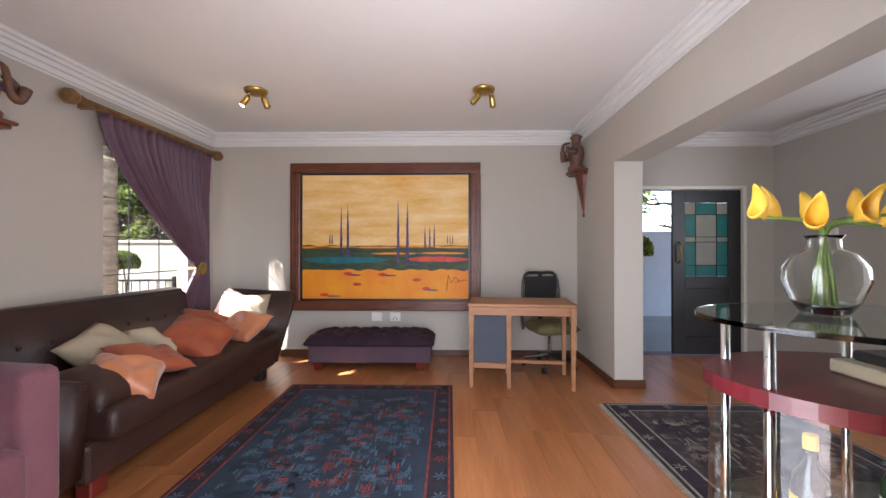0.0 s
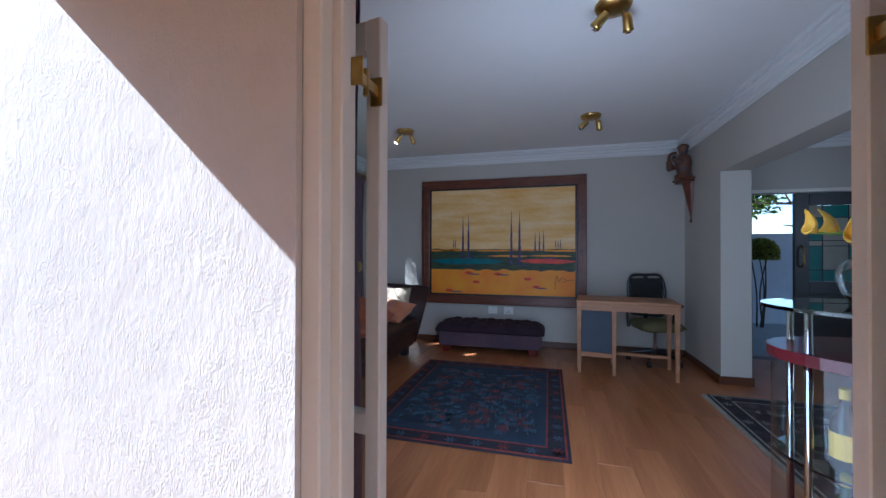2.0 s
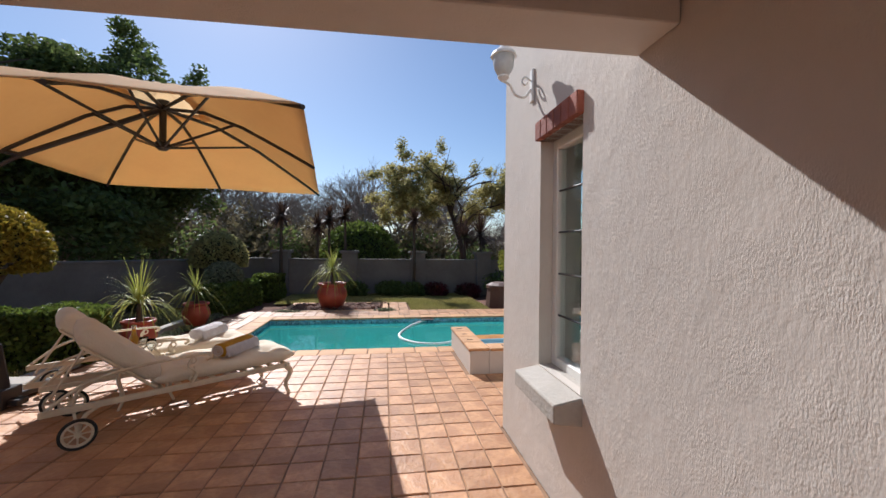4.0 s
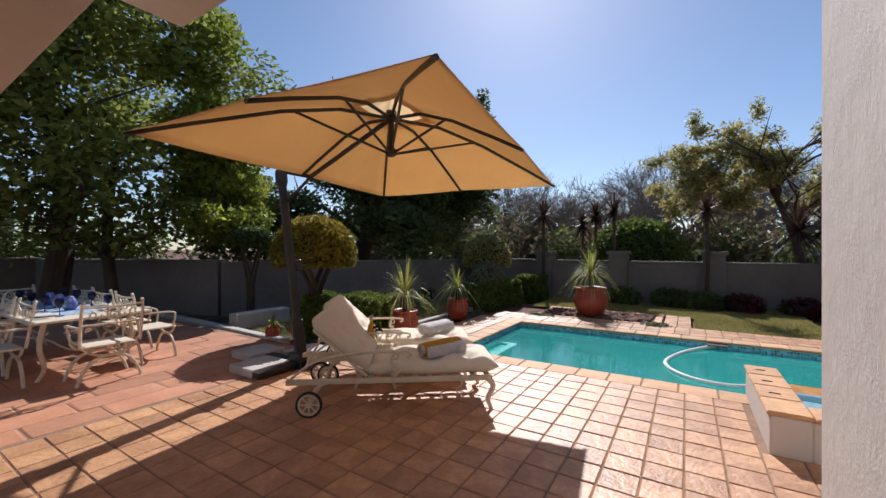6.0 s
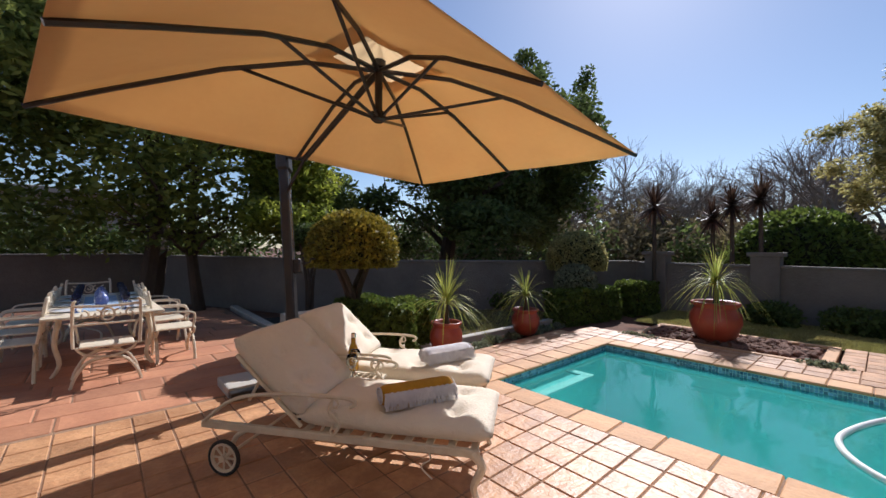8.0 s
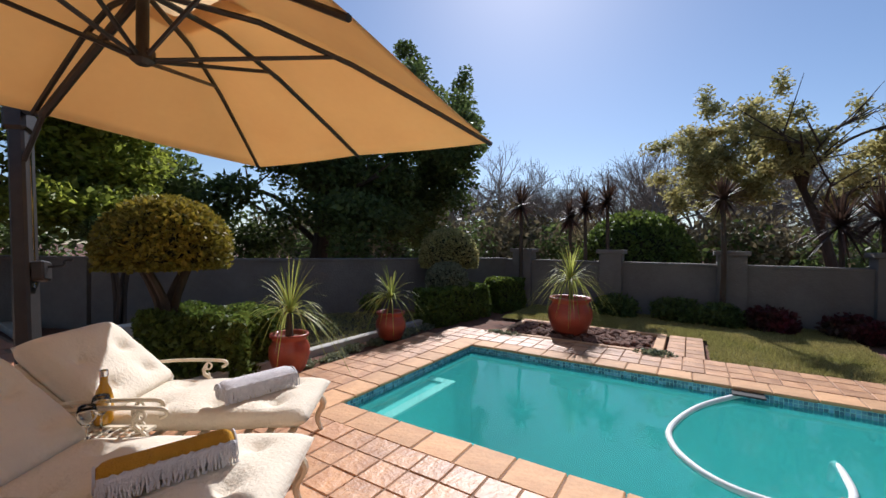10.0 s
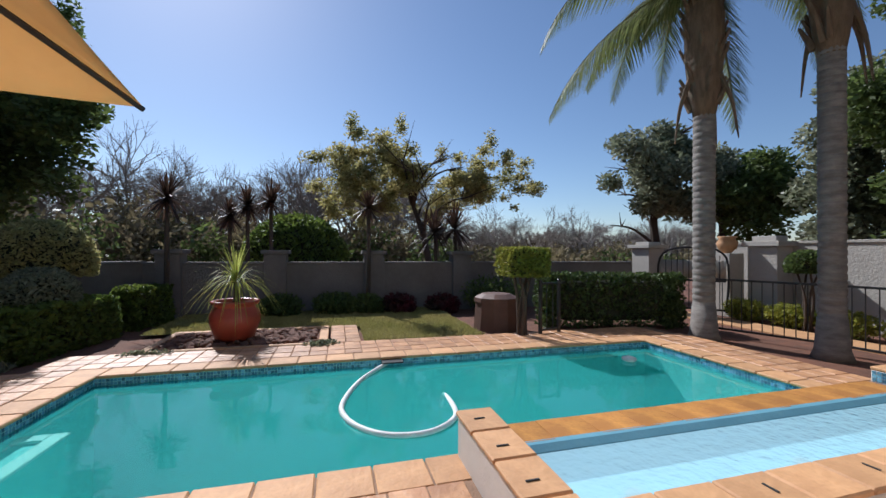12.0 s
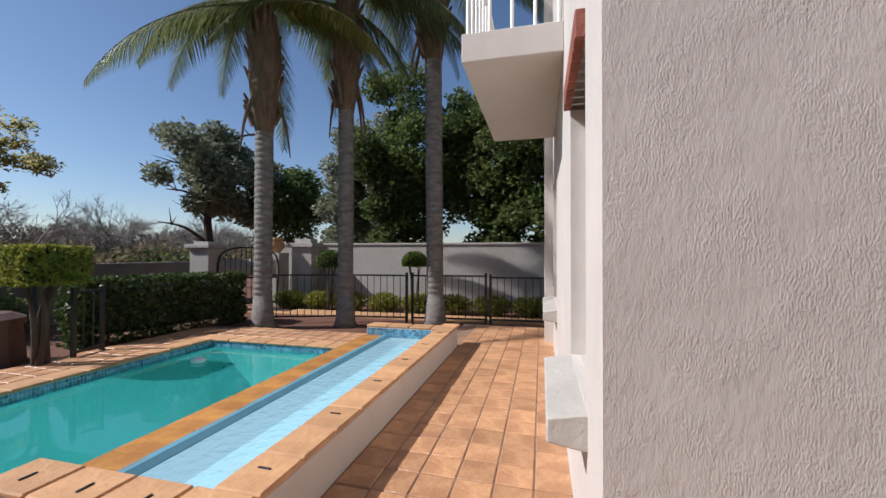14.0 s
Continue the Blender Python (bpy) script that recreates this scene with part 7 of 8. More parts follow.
bl = [(-10.5 + 0.75 * k, -12.9 + 0.4 * math.sin(k * 2.3) if k > 5 else -10.6, 1.3, 0.8, 0.6, 0.8 + 0.25 * math.sin(k * 1.7)) for k in range(17)]
ob = leaves("shrubbery", leaf_cloud(rng, bl, 14000, 0.09, 0.8, 0.6), M_LF_DARK)
tagged(ob, "dense dark shrubbery behind the garden wall", "shrubbery", kind="stuff")

# clipped shrubs
def hedge(x, y, sx, sy, z0, h, turn, count, leafm, label, seed):
    rng = np.random.default_rng(seed)
    ob = thing("hedge", x, y, z0, turn, label, "hedge", "clipped hedges")
    n = count
    p = rng.uniform(-1, 1, (n, 3))
    face = rng.integers(0, 5, n)
    for f, (ax, sg) in enumerate(((0, 1), (0, -1), (1, 1), (1, -1), (2, 1))):
        p[face == f, ax] = sg * rng.uniform(0.82, 1.05, (face == f).sum())
    c = p * np.array([sx / 2, sy / 2, h / 2]) + np.array([0, 0, h / 2])
    c += 0.03 * np.sin(c[:, [1, 2, 0]] * 9)
    a = rng.normal(size=(n, 3))
    a /= np.linalg.norm(a, axis=1)[:, None]
    w = np.cross(a, rng.normal(size=(n, 3)))
    w /= np.linalg.norm(w, axis=1)[:, None] + 1e-9
    s = 0.034 * rng.uniform(0.7, 1.4, n)[:, None]
    v = np.stack([c - a * s, c + w * s * 0.6, c + a * s, c - w * s * 0.6], 1).reshape(-1, 3)
    leaves("foliage", (v, np.arange(n * 4).reshape(-1, 4)), leafm, ob, "small glossy leaves")
    # Stems, and a near-black block painted as the shade behind the leaves.
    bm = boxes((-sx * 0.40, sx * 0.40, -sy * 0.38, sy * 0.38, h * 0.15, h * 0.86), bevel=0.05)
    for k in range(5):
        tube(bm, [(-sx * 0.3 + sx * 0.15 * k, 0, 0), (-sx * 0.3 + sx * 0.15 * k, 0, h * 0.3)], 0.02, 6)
    part("stem_and_shade_core", bm, M_SHADECORE, ob, "near-black core, the shade inside the foliage put into its colour")
    return ob


# One near-black colour for the shade inside clipped foliage.
M_SHADECORE = mat("foliage_inside_shade", (0.015, 0.02, 0.008), 0.95, (0.03, 0.03, 0.012), 20, 0.6, 1.0, 60)
hedge(-5.60, -4.34, 1.12, 0.78, LZ, 0.62, 117, 10000, M_LF_MID, "clipped dark green hedge block beside the potted palm", 41)
hedge(-9.45, -3.62, 1.50, 0.55, LZ, 0.60, -9, 8500, M_LF_MID, "clipped dark green hedge block by the pool corner", 42)
hedge(-11.0, -3.28, 0.8, 0.45, LZ, 0.66, -16, 4500, M_LF_MID, "clipped dark green hedge block by the pool corner", 43)
hedge(-9.16, 4.40, 0.60, 2.35, LZ, 0.90, -14, 10000, M_LF_HEDGE, "long clipped hedge beside the pool gate", 44)


def topiary(name, x, y, zc, rx, rz, trunk, count, leafm, label, seed, square=False, z0=None):
    rng = np.random.default_rng(seed)
    z0 = LZ if z0 is None else z0
    ob = thing(name, x, y, z0, 0, label, "topiary", "clipped topiary")
    bm = bmesh.new()
    rr = random.Random(seed)
    for k in range(4):
        a = k * 1.6 + rr.random()
        tube(bm, curve_pts([(0.05 * math.cos(a), 0.05 * math.sin(a), 0), (0.07 * math.cos(a + 1), 0.07 * math.sin(a + 1), (zc - z0) * 0.5), (rx * 0.55 * math.cos(a), rx * 0.55 * math.sin(a), zc - z0)], 5), trunk, 7, trunk * 0.5)
    part("trunk", bm, M_BARK, ob)
    n = count
    d = rng.normal(size=(n, 3))
    d /= np.linalg.norm(d, axis=1)[:, None]
    if square:
        d /= np.abs(d).max(axis=1)[:, None]
        d = d * 0.92
    else:
        d[:, 2] = np.where(d[:, 2] < -0.25, -0.25 - rng.uniform(0, 0.12, n), d[:, 2])
    c = d * np.array([rx, rx, rz]) * (1 + rng.normal(size=n)[:, None] * 0.03) + np.array([0, 0, zc - z0])
    a = rng.normal(size=(n, 3)) + d * 0.8
    a /= np.linalg.norm(a, axis=1)[:, None]
    w = np.cross(a, rng.normal(size=(n, 3)))
    w /= np.linalg.norm(w, axis=1)[:, None] + 1e-9
    s = 0.030 * max(1.0, rx / 0.7) * rng.uniform(0.7, 1.4, n)[:, None]
    v = np.stack([c - a * s, c + w * s * 0.5, c + a * s, c - w * s * 0.5], 1).reshape(-1, 3)
    leaves("crown", (v, np.arange(n * 4).reshape(-1, 4)), leafm, ob, "dense clipped crown")
    # Solid near-black core in place of the shade within the crown.
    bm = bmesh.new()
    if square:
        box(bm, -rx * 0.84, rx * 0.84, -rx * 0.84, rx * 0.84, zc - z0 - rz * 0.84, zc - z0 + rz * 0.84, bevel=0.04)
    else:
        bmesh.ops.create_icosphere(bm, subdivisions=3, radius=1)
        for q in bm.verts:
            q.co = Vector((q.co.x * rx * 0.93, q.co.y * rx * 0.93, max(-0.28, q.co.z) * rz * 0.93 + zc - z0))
    part("crown_shade_core", bm, M_SHADECORE, ob, "near-black core, the shade inside the foliage put into its colour")
    return ob


topiary("topiary_tree", -5.30, -4.74, 1.18, 0.59, 0.54, 0.055, 15000, M_LF_GOLD, "golden mushroom-shaped clipped conifer on a short trunk", 51)
topiary("topiary_tree", -10.1, -4.15, 1.02, 0.58, 0.56, 0.05, 9000, M_LF_OLIVE, "olive green dome-clipped shrub against the wall", 52)
topiary("round_bush", -15.5, -1.3, 0.75, 1.45, 1.45, 0.08, 14000, M_LF_MID, "large round green bush behind the garden wall", 53)
topiary("topiary_tree", -8.55, 2.45, 1.04, 0.31, 0.21, 0.035, 5500, M_LF_LIME, "square-clipped lime green topiary on a twisted trunk", 54, True)
topiary("topiary_tree", -5.91, 7.2, 0.99, 0.25, 0.21, 0.02, 3000, M_LF_MID, "ball-clipped topiary against the north wall", 55)
topiary("topiary_tree", -7.9, 7.25, 0.97, 0.30, 0.26, 0.025, 3000, M_LF_DARK, "ball-clipped topiary beside the gate", 56)
topiary("topiary_tree", -5.6, -6.9, 1.40, 0.42, 0.26, 0.035, 4500, M_LF_DARK, "dark clipped tree in front of the shaded wall", 57)
topiary("topiary_tree", 3.15, 7.5, 1.22, 0.24, 0.24, 0.015, 3000, M_LF_LIME, "pale ball-clipped bush on a thin trunk in the courtyard", 59)
topiary("lavender_bush", -9.55, -3.85, 0.60, 0.38, 0.34, 0.03, 5000, M_LF_GREY, "grey-green lavender bush in front of the wall", 58)


# strap-leaved plants
def straps(rng, count, length, width, droop, up, z):
    """Long arching strap leaves from one point."""
    vs, fs = [], []
    for k in range(count):
        a = rng.uniform(0, 2 * math.pi)
        el = rng.uniform(*up)
        L = length * rng.uniform(0.7, 1.15)
        d = np.array([math.cos(a) * math.cos(el), math.sin(a) * math.cos(el), math.sin(el)])
        side = np.array([-math.sin(a), math.cos(a), 0])
        n = 8
        for i in range(n + 1):
            t = i / n
            p = np.array([0, 0, z]) + d * L * t + np.array([0, 0, -droop * L * t * t * math.cos(el)])
            w = width * (1 - t) ** 0.6 / 2
            vs += [p - side * w, p + side * w]
        o = k * 2 * (n + 1)
        for i in range(n):
            fs.append((o + 2 * i, o + 2 * i + 1, o + 2 * i + 3, o + 2 * i + 2))
    return np.array(vs), np.array(fs)


def pot(x, y, r, h, label):
    ob = thing("plant_pot", x, y, GZ if y > -3 else LZ + 0.04, 0, label, "plant pot", "red glazed pots")
    bm = lathe(bmesh.new(), [(r * 0.62, 0), (r * 0.78, h * 0.1), (r * 1.0, h * 0.45), (r * 0.98, h * 0.66), (r * 0.82, h * 0.82), (r * 0.80, h * 0.86), (r * 0.93, h * 0.92), (r * 0.95, h * 0.98), (r * 0.88, h), (r * 0.78, h * 0.97), (r * 0.74, h * 0.85)], n=36)
    part("pot_body", bm, M_TERRA, ob, "", True)
    part("potting_soil", lathe(bmesh.new(), [(r * 0.74, h * 0.86), (r * 0.6, h * 0.89), (r * 0.2, h * 0.9)], n=20), M_SOIL, ob, "dark potting soil")
    return ob


def ponytail(x, y, z, h, length, count, seed, up=(0.1, 1.4), material=None):
    ob = thing("ponytail_palm", x, y, z, 0, "ponytail palm with long arching strap leaves", "potted plant", "ponytail palms")
    part("stem", tube(bmesh.new(), curve_pts([(0, 0, 0), (0.01, 0.01, h * 0.5), (0, 0, h)], 4), 0.045, 8, 0.02), M_BARK, ob)
    leaves("leaf_crown", straps(np.random.default_rng(seed), count, length, 0.017, 1.0, up, h), material or M_LF_PONY, ob, "fountain of narrow green leaves")
    return ob


for x, y, r, h, hh, L, cnt, lab in ((-5.88, -3.46, 0.20, 0.40, 0.26, 0.76, 100, "round red glazed pot with chipped sides"), (-7.55, -3.52, 0.21, 0.39, 0.24, 0.62, 95, "round red glazed pot on the paving edge"),
                                    (-9.22, -1.50, 0.315, 0.54, 0.32, 0.74, 130, "large round red glazed pot on a pebble bed")):
    p = pot(x, y, r, h, lab)
    ponytail(x, y, p.location.z + h * 0.86, hh, L, cnt, int(-x * 10))
for x, y, s in ((-5.0, -4.75, 0.11), (-4.72, -4.95, 0.10)):
    p = pot(x, y, s, 0.2, "small red glazed pot near the umbrella base")
    ponytail(x, y, p.location.z + 0.17, 0.05, 0.22, 60, 7)


def dracaena(x, y, h, s, seed):
    ob = thing("dracaena", x, y, LZ, 0, "spiky bronze dracaena on a thin bare stem", "dracaena", "dracaenas along the wall")
    part("stem", tube(bmesh.new(), curve_pts([(0, 0, 0), (0.04, 0.02, h * 0.5), (0, 0, h)], 4), 0.05, 7, 0.035), M_BARK, ob)
    v, f = straps(np.random.default_rng(seed), 130, s, 0.05, 0.25, (-0.75, 1.45), h)
    leaves("leaf_rosette", (v, f), M_LF_SPIKE, ob, "rosette of sword-shaped leaves")
    return ob


for k, (x, y, h, s) in enumerate(((-11.5, -3.15, 2.24, 0.55), (-12.6, -2.38, 2.0, 0.5), (-12.6, -2.04, 2.26, 0.5), (-12.6, -1.57, 2.35, 0.52), (-11.5, 0.45, 2.17, 0.45), (-12.6, 2.15, 1.75, 0.75), (-12.6, 2.66, 1.85, 0.75))):
    dracaena(x, y, h, s, 90 + k)


# tall palms
def palm(x, y, boot, crown, lean, seed, r=0.15):
    rng = random.Random(seed)
    ob = thing("palm_tree", x, y, LZ, 0, "tall palm with a ringed grey trunk and drooping fronds", "palm tree", "palm trees by the fence")
    bm = bmesh.new()
    prof = [(r * 1.55, 0), (r * 1.25, 0.12), (r * 1.05, 0.5)]
    z = 0.5
    while z < boot:
        prof += [(r * 1.0, z), (r * 1.0, z + 0.055), (r * 0.94, z + 0.062), (r * 0.95, z + 0.075)]
        z += 0.085 + 0.02 * rng.random()
    lathe(bm, prof, n=18)
    for v in bm.verts:
        v.co.x += lean * v.co.z
    part("trunk", bm, M_PALMBARK, ob, "ringed grey trunk", True)
    cx = lean * boot
    bm = lathe(bmesh.new(), [(r * 0.95, boot - 0.1), (r * 1.35, boot + 0.25), (r * 1.75, boot + 0.8), (r * 1.8, boot + 1.4), (r * 1.2, crown - 0.2), (r * 0.7, crown)], (cx, 0, 0), 14)
    part("crown_shaft", bm, M_BOOT, ob, "fibrous brown crown shaft", True)
    for k in range(44):
        a, zz = rng.uniform(0, 6.28), rng.uniform(boot, boot + 1.7)
        rr = r * 1.6
        bm = tube(bmesh.new(), [(cx + rr * 0.7 * math.cos(a), rr * 0.7 * math.sin(a), zz), (cx + rr * 1.35 * math.cos(a), rr * 1.35 * math.sin(a), zz + 0.32)], 0.05, 5, 0.02)
        part("leaf_base", bm, M_BOOT, ob)
    nf = 16
    for k in range(nf):
        a = 2 * math.pi * k / nf + rng.uniform(-0.2, 0.2)
        up = rng.uniform(0.2, 1.0) if k % 5 else rng.uniform(-0.35, -0.1)
        L = rng.uniform(2.4, 3.1)
        d = Vector((math.cos(a), math.sin(a), 0))
        side = Vector((-math.sin(a), math.cos(a), 0))
        pts = []
        for i in range(15):
            t = i / 14
            pts.append(Vector((cx, 0, crown)) + d * (L * (t - 0.16 * t ** 3)) + Vector((0, 0, L * (up * t - (0.38 + max(0, up) * 0.95) * t ** 2.4))))
        fr = part("frond", tube(bmesh.new(), pts, 0.022, 5, 0.006), M_STEMG, ob, "arching green frond")
        vs, fs = [], []
        for i in range(112):
            t = 0.10 + 0.90 * i / 111
            j = min(13, int(t * 14))
            p = pts[j].lerp(pts[j + 1], t * 14 - j)
            tan = (pts[min(14, j + 1)] - pts[j]).normalized()
            ll = 0.54 * math.sin(math.pi * min(1, 0.18 + 0.80 * t)) + 0.08
            for s in (-1, 1):
                out = (side * s * 0.62 + tan * 0.45 + Vector((0, 0, -0.45 + rng.uniform(-0.25, 0.15)))).normalized()
                mid = p + out * ll * 0.5 + Vector((0, 0, -0.02))
                end = p + out * ll + Vector((0, 0, -0.22 * ll))
                w = tan * 0.011
                o = len(vs)
                vs += [p - w, p + w, mid + w, mid - w, end]
                fs += [(o, o + 1, o + 2, o + 3), (o + 3, o + 2, o + 4)]
        me = bpy.data.meshes.new("leaflet_fan")
        me.from_pydata([tuple(v) for v in vs], [], fs)
        lf = link("leaflet_fan", me, M_LF_PALM if rng.random() > 0.12 else M_LF_YELLOW, fr, "feathery leaflets")
        lf["kind"] = "stuff"
    for k in range(3):
        a = rng.uniform(0, 6.28)
        bm = tube(bmesh.new(), curve_pts([(cx + 0.2 * math.cos(a), 0.2 * math.sin(a), boot + 0.5), (cx + 0.34 * math.cos(a), 0.34 * math.sin(a), boot + 0.1), (cx + 0.42 * math.cos(a), 0.42 * math.sin(a), boot - 0.45)], 5), 0.045, 6, 0.008)
        part("dry_spathe", bm, M_BOOT, ob, "hanging brown dry spathe")
    return ob


M_PALMBARK = mat("ringed_palm_bark", (0.26, 0.235, 0.205), 0.9, (0.15, 0.13, 0.115), 6, 0.6, 0.8, 30, stretch=(1, 1, 3))
M_BOOT = mat("fibrous_palm_boot", (0.20, 0.135, 0.085), 0.9, (0.11, 0.075, 0.045), 8, 0.6, 0.9, 40, stretch=(2, 2, 0.5))
M_STEMG = mat("palm_frond_stem", (0.13, 0.14, 0.04), 0.5, (0.16, 0.13, 0.05), 6, 0.5)
M_LF_PALM = leafmat("palm_leaflets", (0.10, 0.13, 0.045), (0.15, 0.17, 0.06), 0.45)
M_LF_YELLOW = leafmat("yellowing_palm_leaflets", (0.24, 0.19, 0.03), (0.16, 0.14, 0.03), 0.35)
palm(-7.89, 5.07, 3.35, 5.5, 0.002, 61, 0.145)
palm(-6.66, 5.63, 3.8, 6.0, 0.0, 62, 0.135)
palm(-5.14, 6.03, 4.7, 6.9, -0.01, 63, 0.15)

# lawn, beds, kerbs
random.seed(5)


def turf(name, rects, count, seed, label, zt):
    rng = np.random.default_rng(seed)
    area = np.array([(x1 - x0) * (y1 - y0) for x0, x1, y0, y1 in rects])
    pick = rng.choice(len(rects), count, p=area / area.sum())
    rc = np.array(rects)[pick]
    x = rng.uniform(rc[:, 0], rc[:, 1])
    y = rng.uniform(rc[:, 2], rc[:, 3])
    h = rng.uniform(0.02, 0.05, count)
    a = rng.uniform(0, 6.28, count)
    dx, dy = np.cos(a) * 0.006, np.sin(a) * 0.006
    lx, ly = rng.normal(size=count) * 0.018, rng.normal(size=count) * 0.018
    v = np.stack([np.stack([x - dx, y - dy, np.full(count, zt)], 1), np.stack([x + dx, y + dy, np.full(count, zt)], 1), np.stack([x + lx, y + ly, zt + h], 1)], 1).reshape(-1, 3)
    ob = leaves(name, (v, np.arange(count * 3).reshape(-1, 3)), M_BLADE)
    return tagged(ob, label, "grass", kind="stuff")


sheet("lawn", [(-11.75, -8.77, 0.2, 1.95), (-11.75, -9.92, -2.9, 0.2)], LZ + 0.045, M_GRASS, "short mown winter lawn")
turf("grass", [(-11.75, -8.77, 0.2, 1.95), (-11.75, -9.92, -2.9, 0.2)], 60000, 71, "short mown yellow-green grass", LZ + 0.046)
# Lawn soil behind the kerb: the shade there is put into the colour.
M_SHADESOIL = mat("soil_with_painted_shade", (0.05, 0.04, 0.03), 0.95, (0.03, 0.025, 0.018), 5, 0.6, 0.8, 40)
sheet("painted_shade_lawn", [(-9.6, -4.9, -7.5, -3.95)], LZ + 0.012, M_SHADESOIL, "lawn soil behind the kerb, shade put into its dark colour")
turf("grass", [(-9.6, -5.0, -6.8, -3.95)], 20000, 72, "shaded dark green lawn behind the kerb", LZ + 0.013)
kb = structure("kerb_1", boxes((-9.2, -4.75, -3.92, -3.80, LZ - 0.05, GZ + 0.02), bevel=0.01), M_CONC, "pale concrete garden kerb")
bm = boxes((0, 4.4, -0.07, 0.07, LZ - 0.05, GZ + 0.03), bevel=0.01)
bmesh.ops.transform(bm, matrix=pose(-4.68, -4.6, 0, 0, 0, -92), verts=bm.verts)
structure("kerb_2", bm, M_CONC, "pale concrete garden kerb beside the paving")
structure("kerb_3", boxes((-5.9, -4.9, -6.4, -6.15, LZ - 0.05, 0.16), bevel=0.012), M_CONC, "low pale concrete garden step")
# pebble bed with its stone kerb
M_PEBBLE = mat("brown_river_pebble", (0.21, 0.095, 0.06), 0.85, (0.13, 0.075, 0.055), 8, 0.6, 0.3, 60, objrand=0.35, spec=0.25)
pb = tagged(part("pebble_bed", boxes((-9.80, -8.76, -2.34, -0.40, LZ, GZ - 0.02)), M_SOIL), "bed of brown river pebbles round the large pot", "pebble bed", kind="structure")
pm = []
for s in range(4):
    bm = bmesh.new()
    bmesh.ops.create_icosphere(bm, subdivisions=2, radius=1)
    for v in bm.verts:
        v.co *= 1 + 0.2 * noise.noise(v.co * 1.4 + Vector((s * 7, 0, 0)))
    me = bpy.data.meshes.new("pebble")
    bm.to_mesh(me)
    bm.free()
    me.materials.append(M_PEBBLE)
    pm.append(me)
for k in range(290):
    ob = new("pebble", pm[k % 4])
    s = random.uniform(0.028, 0.062)
    ob.parent = pb
    ob.matrix_basis = pose(random.uniform(-9.76, -8.80), random.uniform(-2.30, -0.44), GZ - 0.012 + s * 0.2, random.uniform(0, 30), random.uniform(0, 30), random.uniform(0, 360)) @ Matrix.Diagonal((s * 1.3, s, s * 0.6, 1))
for x0, x1, y0, y1 in ((-9.90, -9.80, -2.44, -0.28), (-8.76, -8.66, -2.44, -0.28), (-9.80, -8.76, -0.40, -0.28), (-9.80, -8.76, -2.44, -2.34)):
    part("edging_stone", boxes((x0, x1, y0, y1, LZ - 0.05, GZ + 0.012), bevel=0.008), M_COPE, pb, "terracotta edging")
rng = np.random.default_rng(81)
ob = leaves("ground_cover", leaf_cloud(rng, [(-8.65, -0.35, -0.03, 0.12, 0.25, 0.06), (-8.64, -2.3, -0.03, 0.1, 0.3, 0.05)] + [(-6.1 - 0.4 * k, -3.55 + 0.06 * math.sin(k * 2), -0.06, 0.2, 0.12, 0.05) for k in range(7)], 4500, 0.028, 0.8, 0.8), M_LF_GREY)
tagged(ob, "low grey-green creeping ground cover at the paving edge", "ground cover", kind="stuff")
for k, (x, y, r, m_, lab) in enumerate(((-11.3, 1.05, 0.30, M_LF_RED, "dark red flowering shrub at the wall foot"), (-11.3, 2.0, 0.28, M_LF_RED, "dark red flowering shrub at the wall foot"), (-11.4, -0.2, 0.34, M_LF_DARK, "dark green shrub at the wall foot"), (-11.4, -1.2, 0.32, M_LF_DARK, "dark green shrub at the wall foot"),
                                        (-11.2, 3.1, 0.55, M_LF_DARK, "dark green shrub at the wall foot"), (-11.3, 0.4, 0.3, M_LF_DARK, "dark green shrub at the wall foot"), (-9.3, -5.7, 0.4, M_LF_DARK, "dark green shrub at the wall foot"))):
    ob = leaves("shrub", leaf_cloud(np.random.default_rng(100 + k), [(0, 0, r * 0.7, r, r * 1.3, r * 0.75), (0.1, r * 0.5, r * 0.5, r * 0.7, r * 0.7, r * 0.5)], 2600, 0.05, 0.9, 0.6, floor=0.0), m_)
    ob.location = (x, y, LZ)
    tagged(ob, lab, "shrub", "shrubs along the west wall")
for k in range(9):
    ob = leaves("flower_bed", leaf_cloud(np.random.default_rng(120 + k), [(0, 0, 0.19, 0.42, 0.22, 0.22)], 2400, 0.035, 1.0, 0.6, floor=0.0), M_LF_LIME)
    ob.location = (-9.0 + 0.78 * k, 7.35, LZ + 0.02)
    tagged(ob, "low lime-yellow shrub at the foot of the north wall", "shrub", "lime shrubs along the north wall")
nb = thing("neighbour_house", 0, 0, LZ, 0, "pale neighbouring house wall behind the trees", "house")
part("house_wall", boxes((-4.5, 8.0, -18.0, -17.7, 0, 3.0)), M_PALEWALL, nb)
part("house_roof", boxes((-4.9, 8.4, -18.5, -17.3, 3.0, 3.2), bevel=0.02), M_CONC, nb)
# brown covered box
cvb = thing("covered_pump_box", -9.40, 2.40, LZ, 8, "brown pool pump box with a rounded cover", "pump box")
M_BROWN = mat("brown_moulded_plastic", (0.15, 0.075, 0.05), 0.6, (0.11, 0.055, 0.038), 5, 0.6, 0.4, 30)
bm = bmesh.new()
lathe(bm, [(0.38, 0), (0.34, 0.48)], n=10)
part("box_body", bm, M_BROWN, cvb, "ribbed brown body")
part("box_lid", lathe(bmesh.new(), [(0.37, 0.46), (0.365, 0.53), (0.24, 0.59), (0.05, 0.60)], n=10), M_BROWN, cvb, "low domed lid")


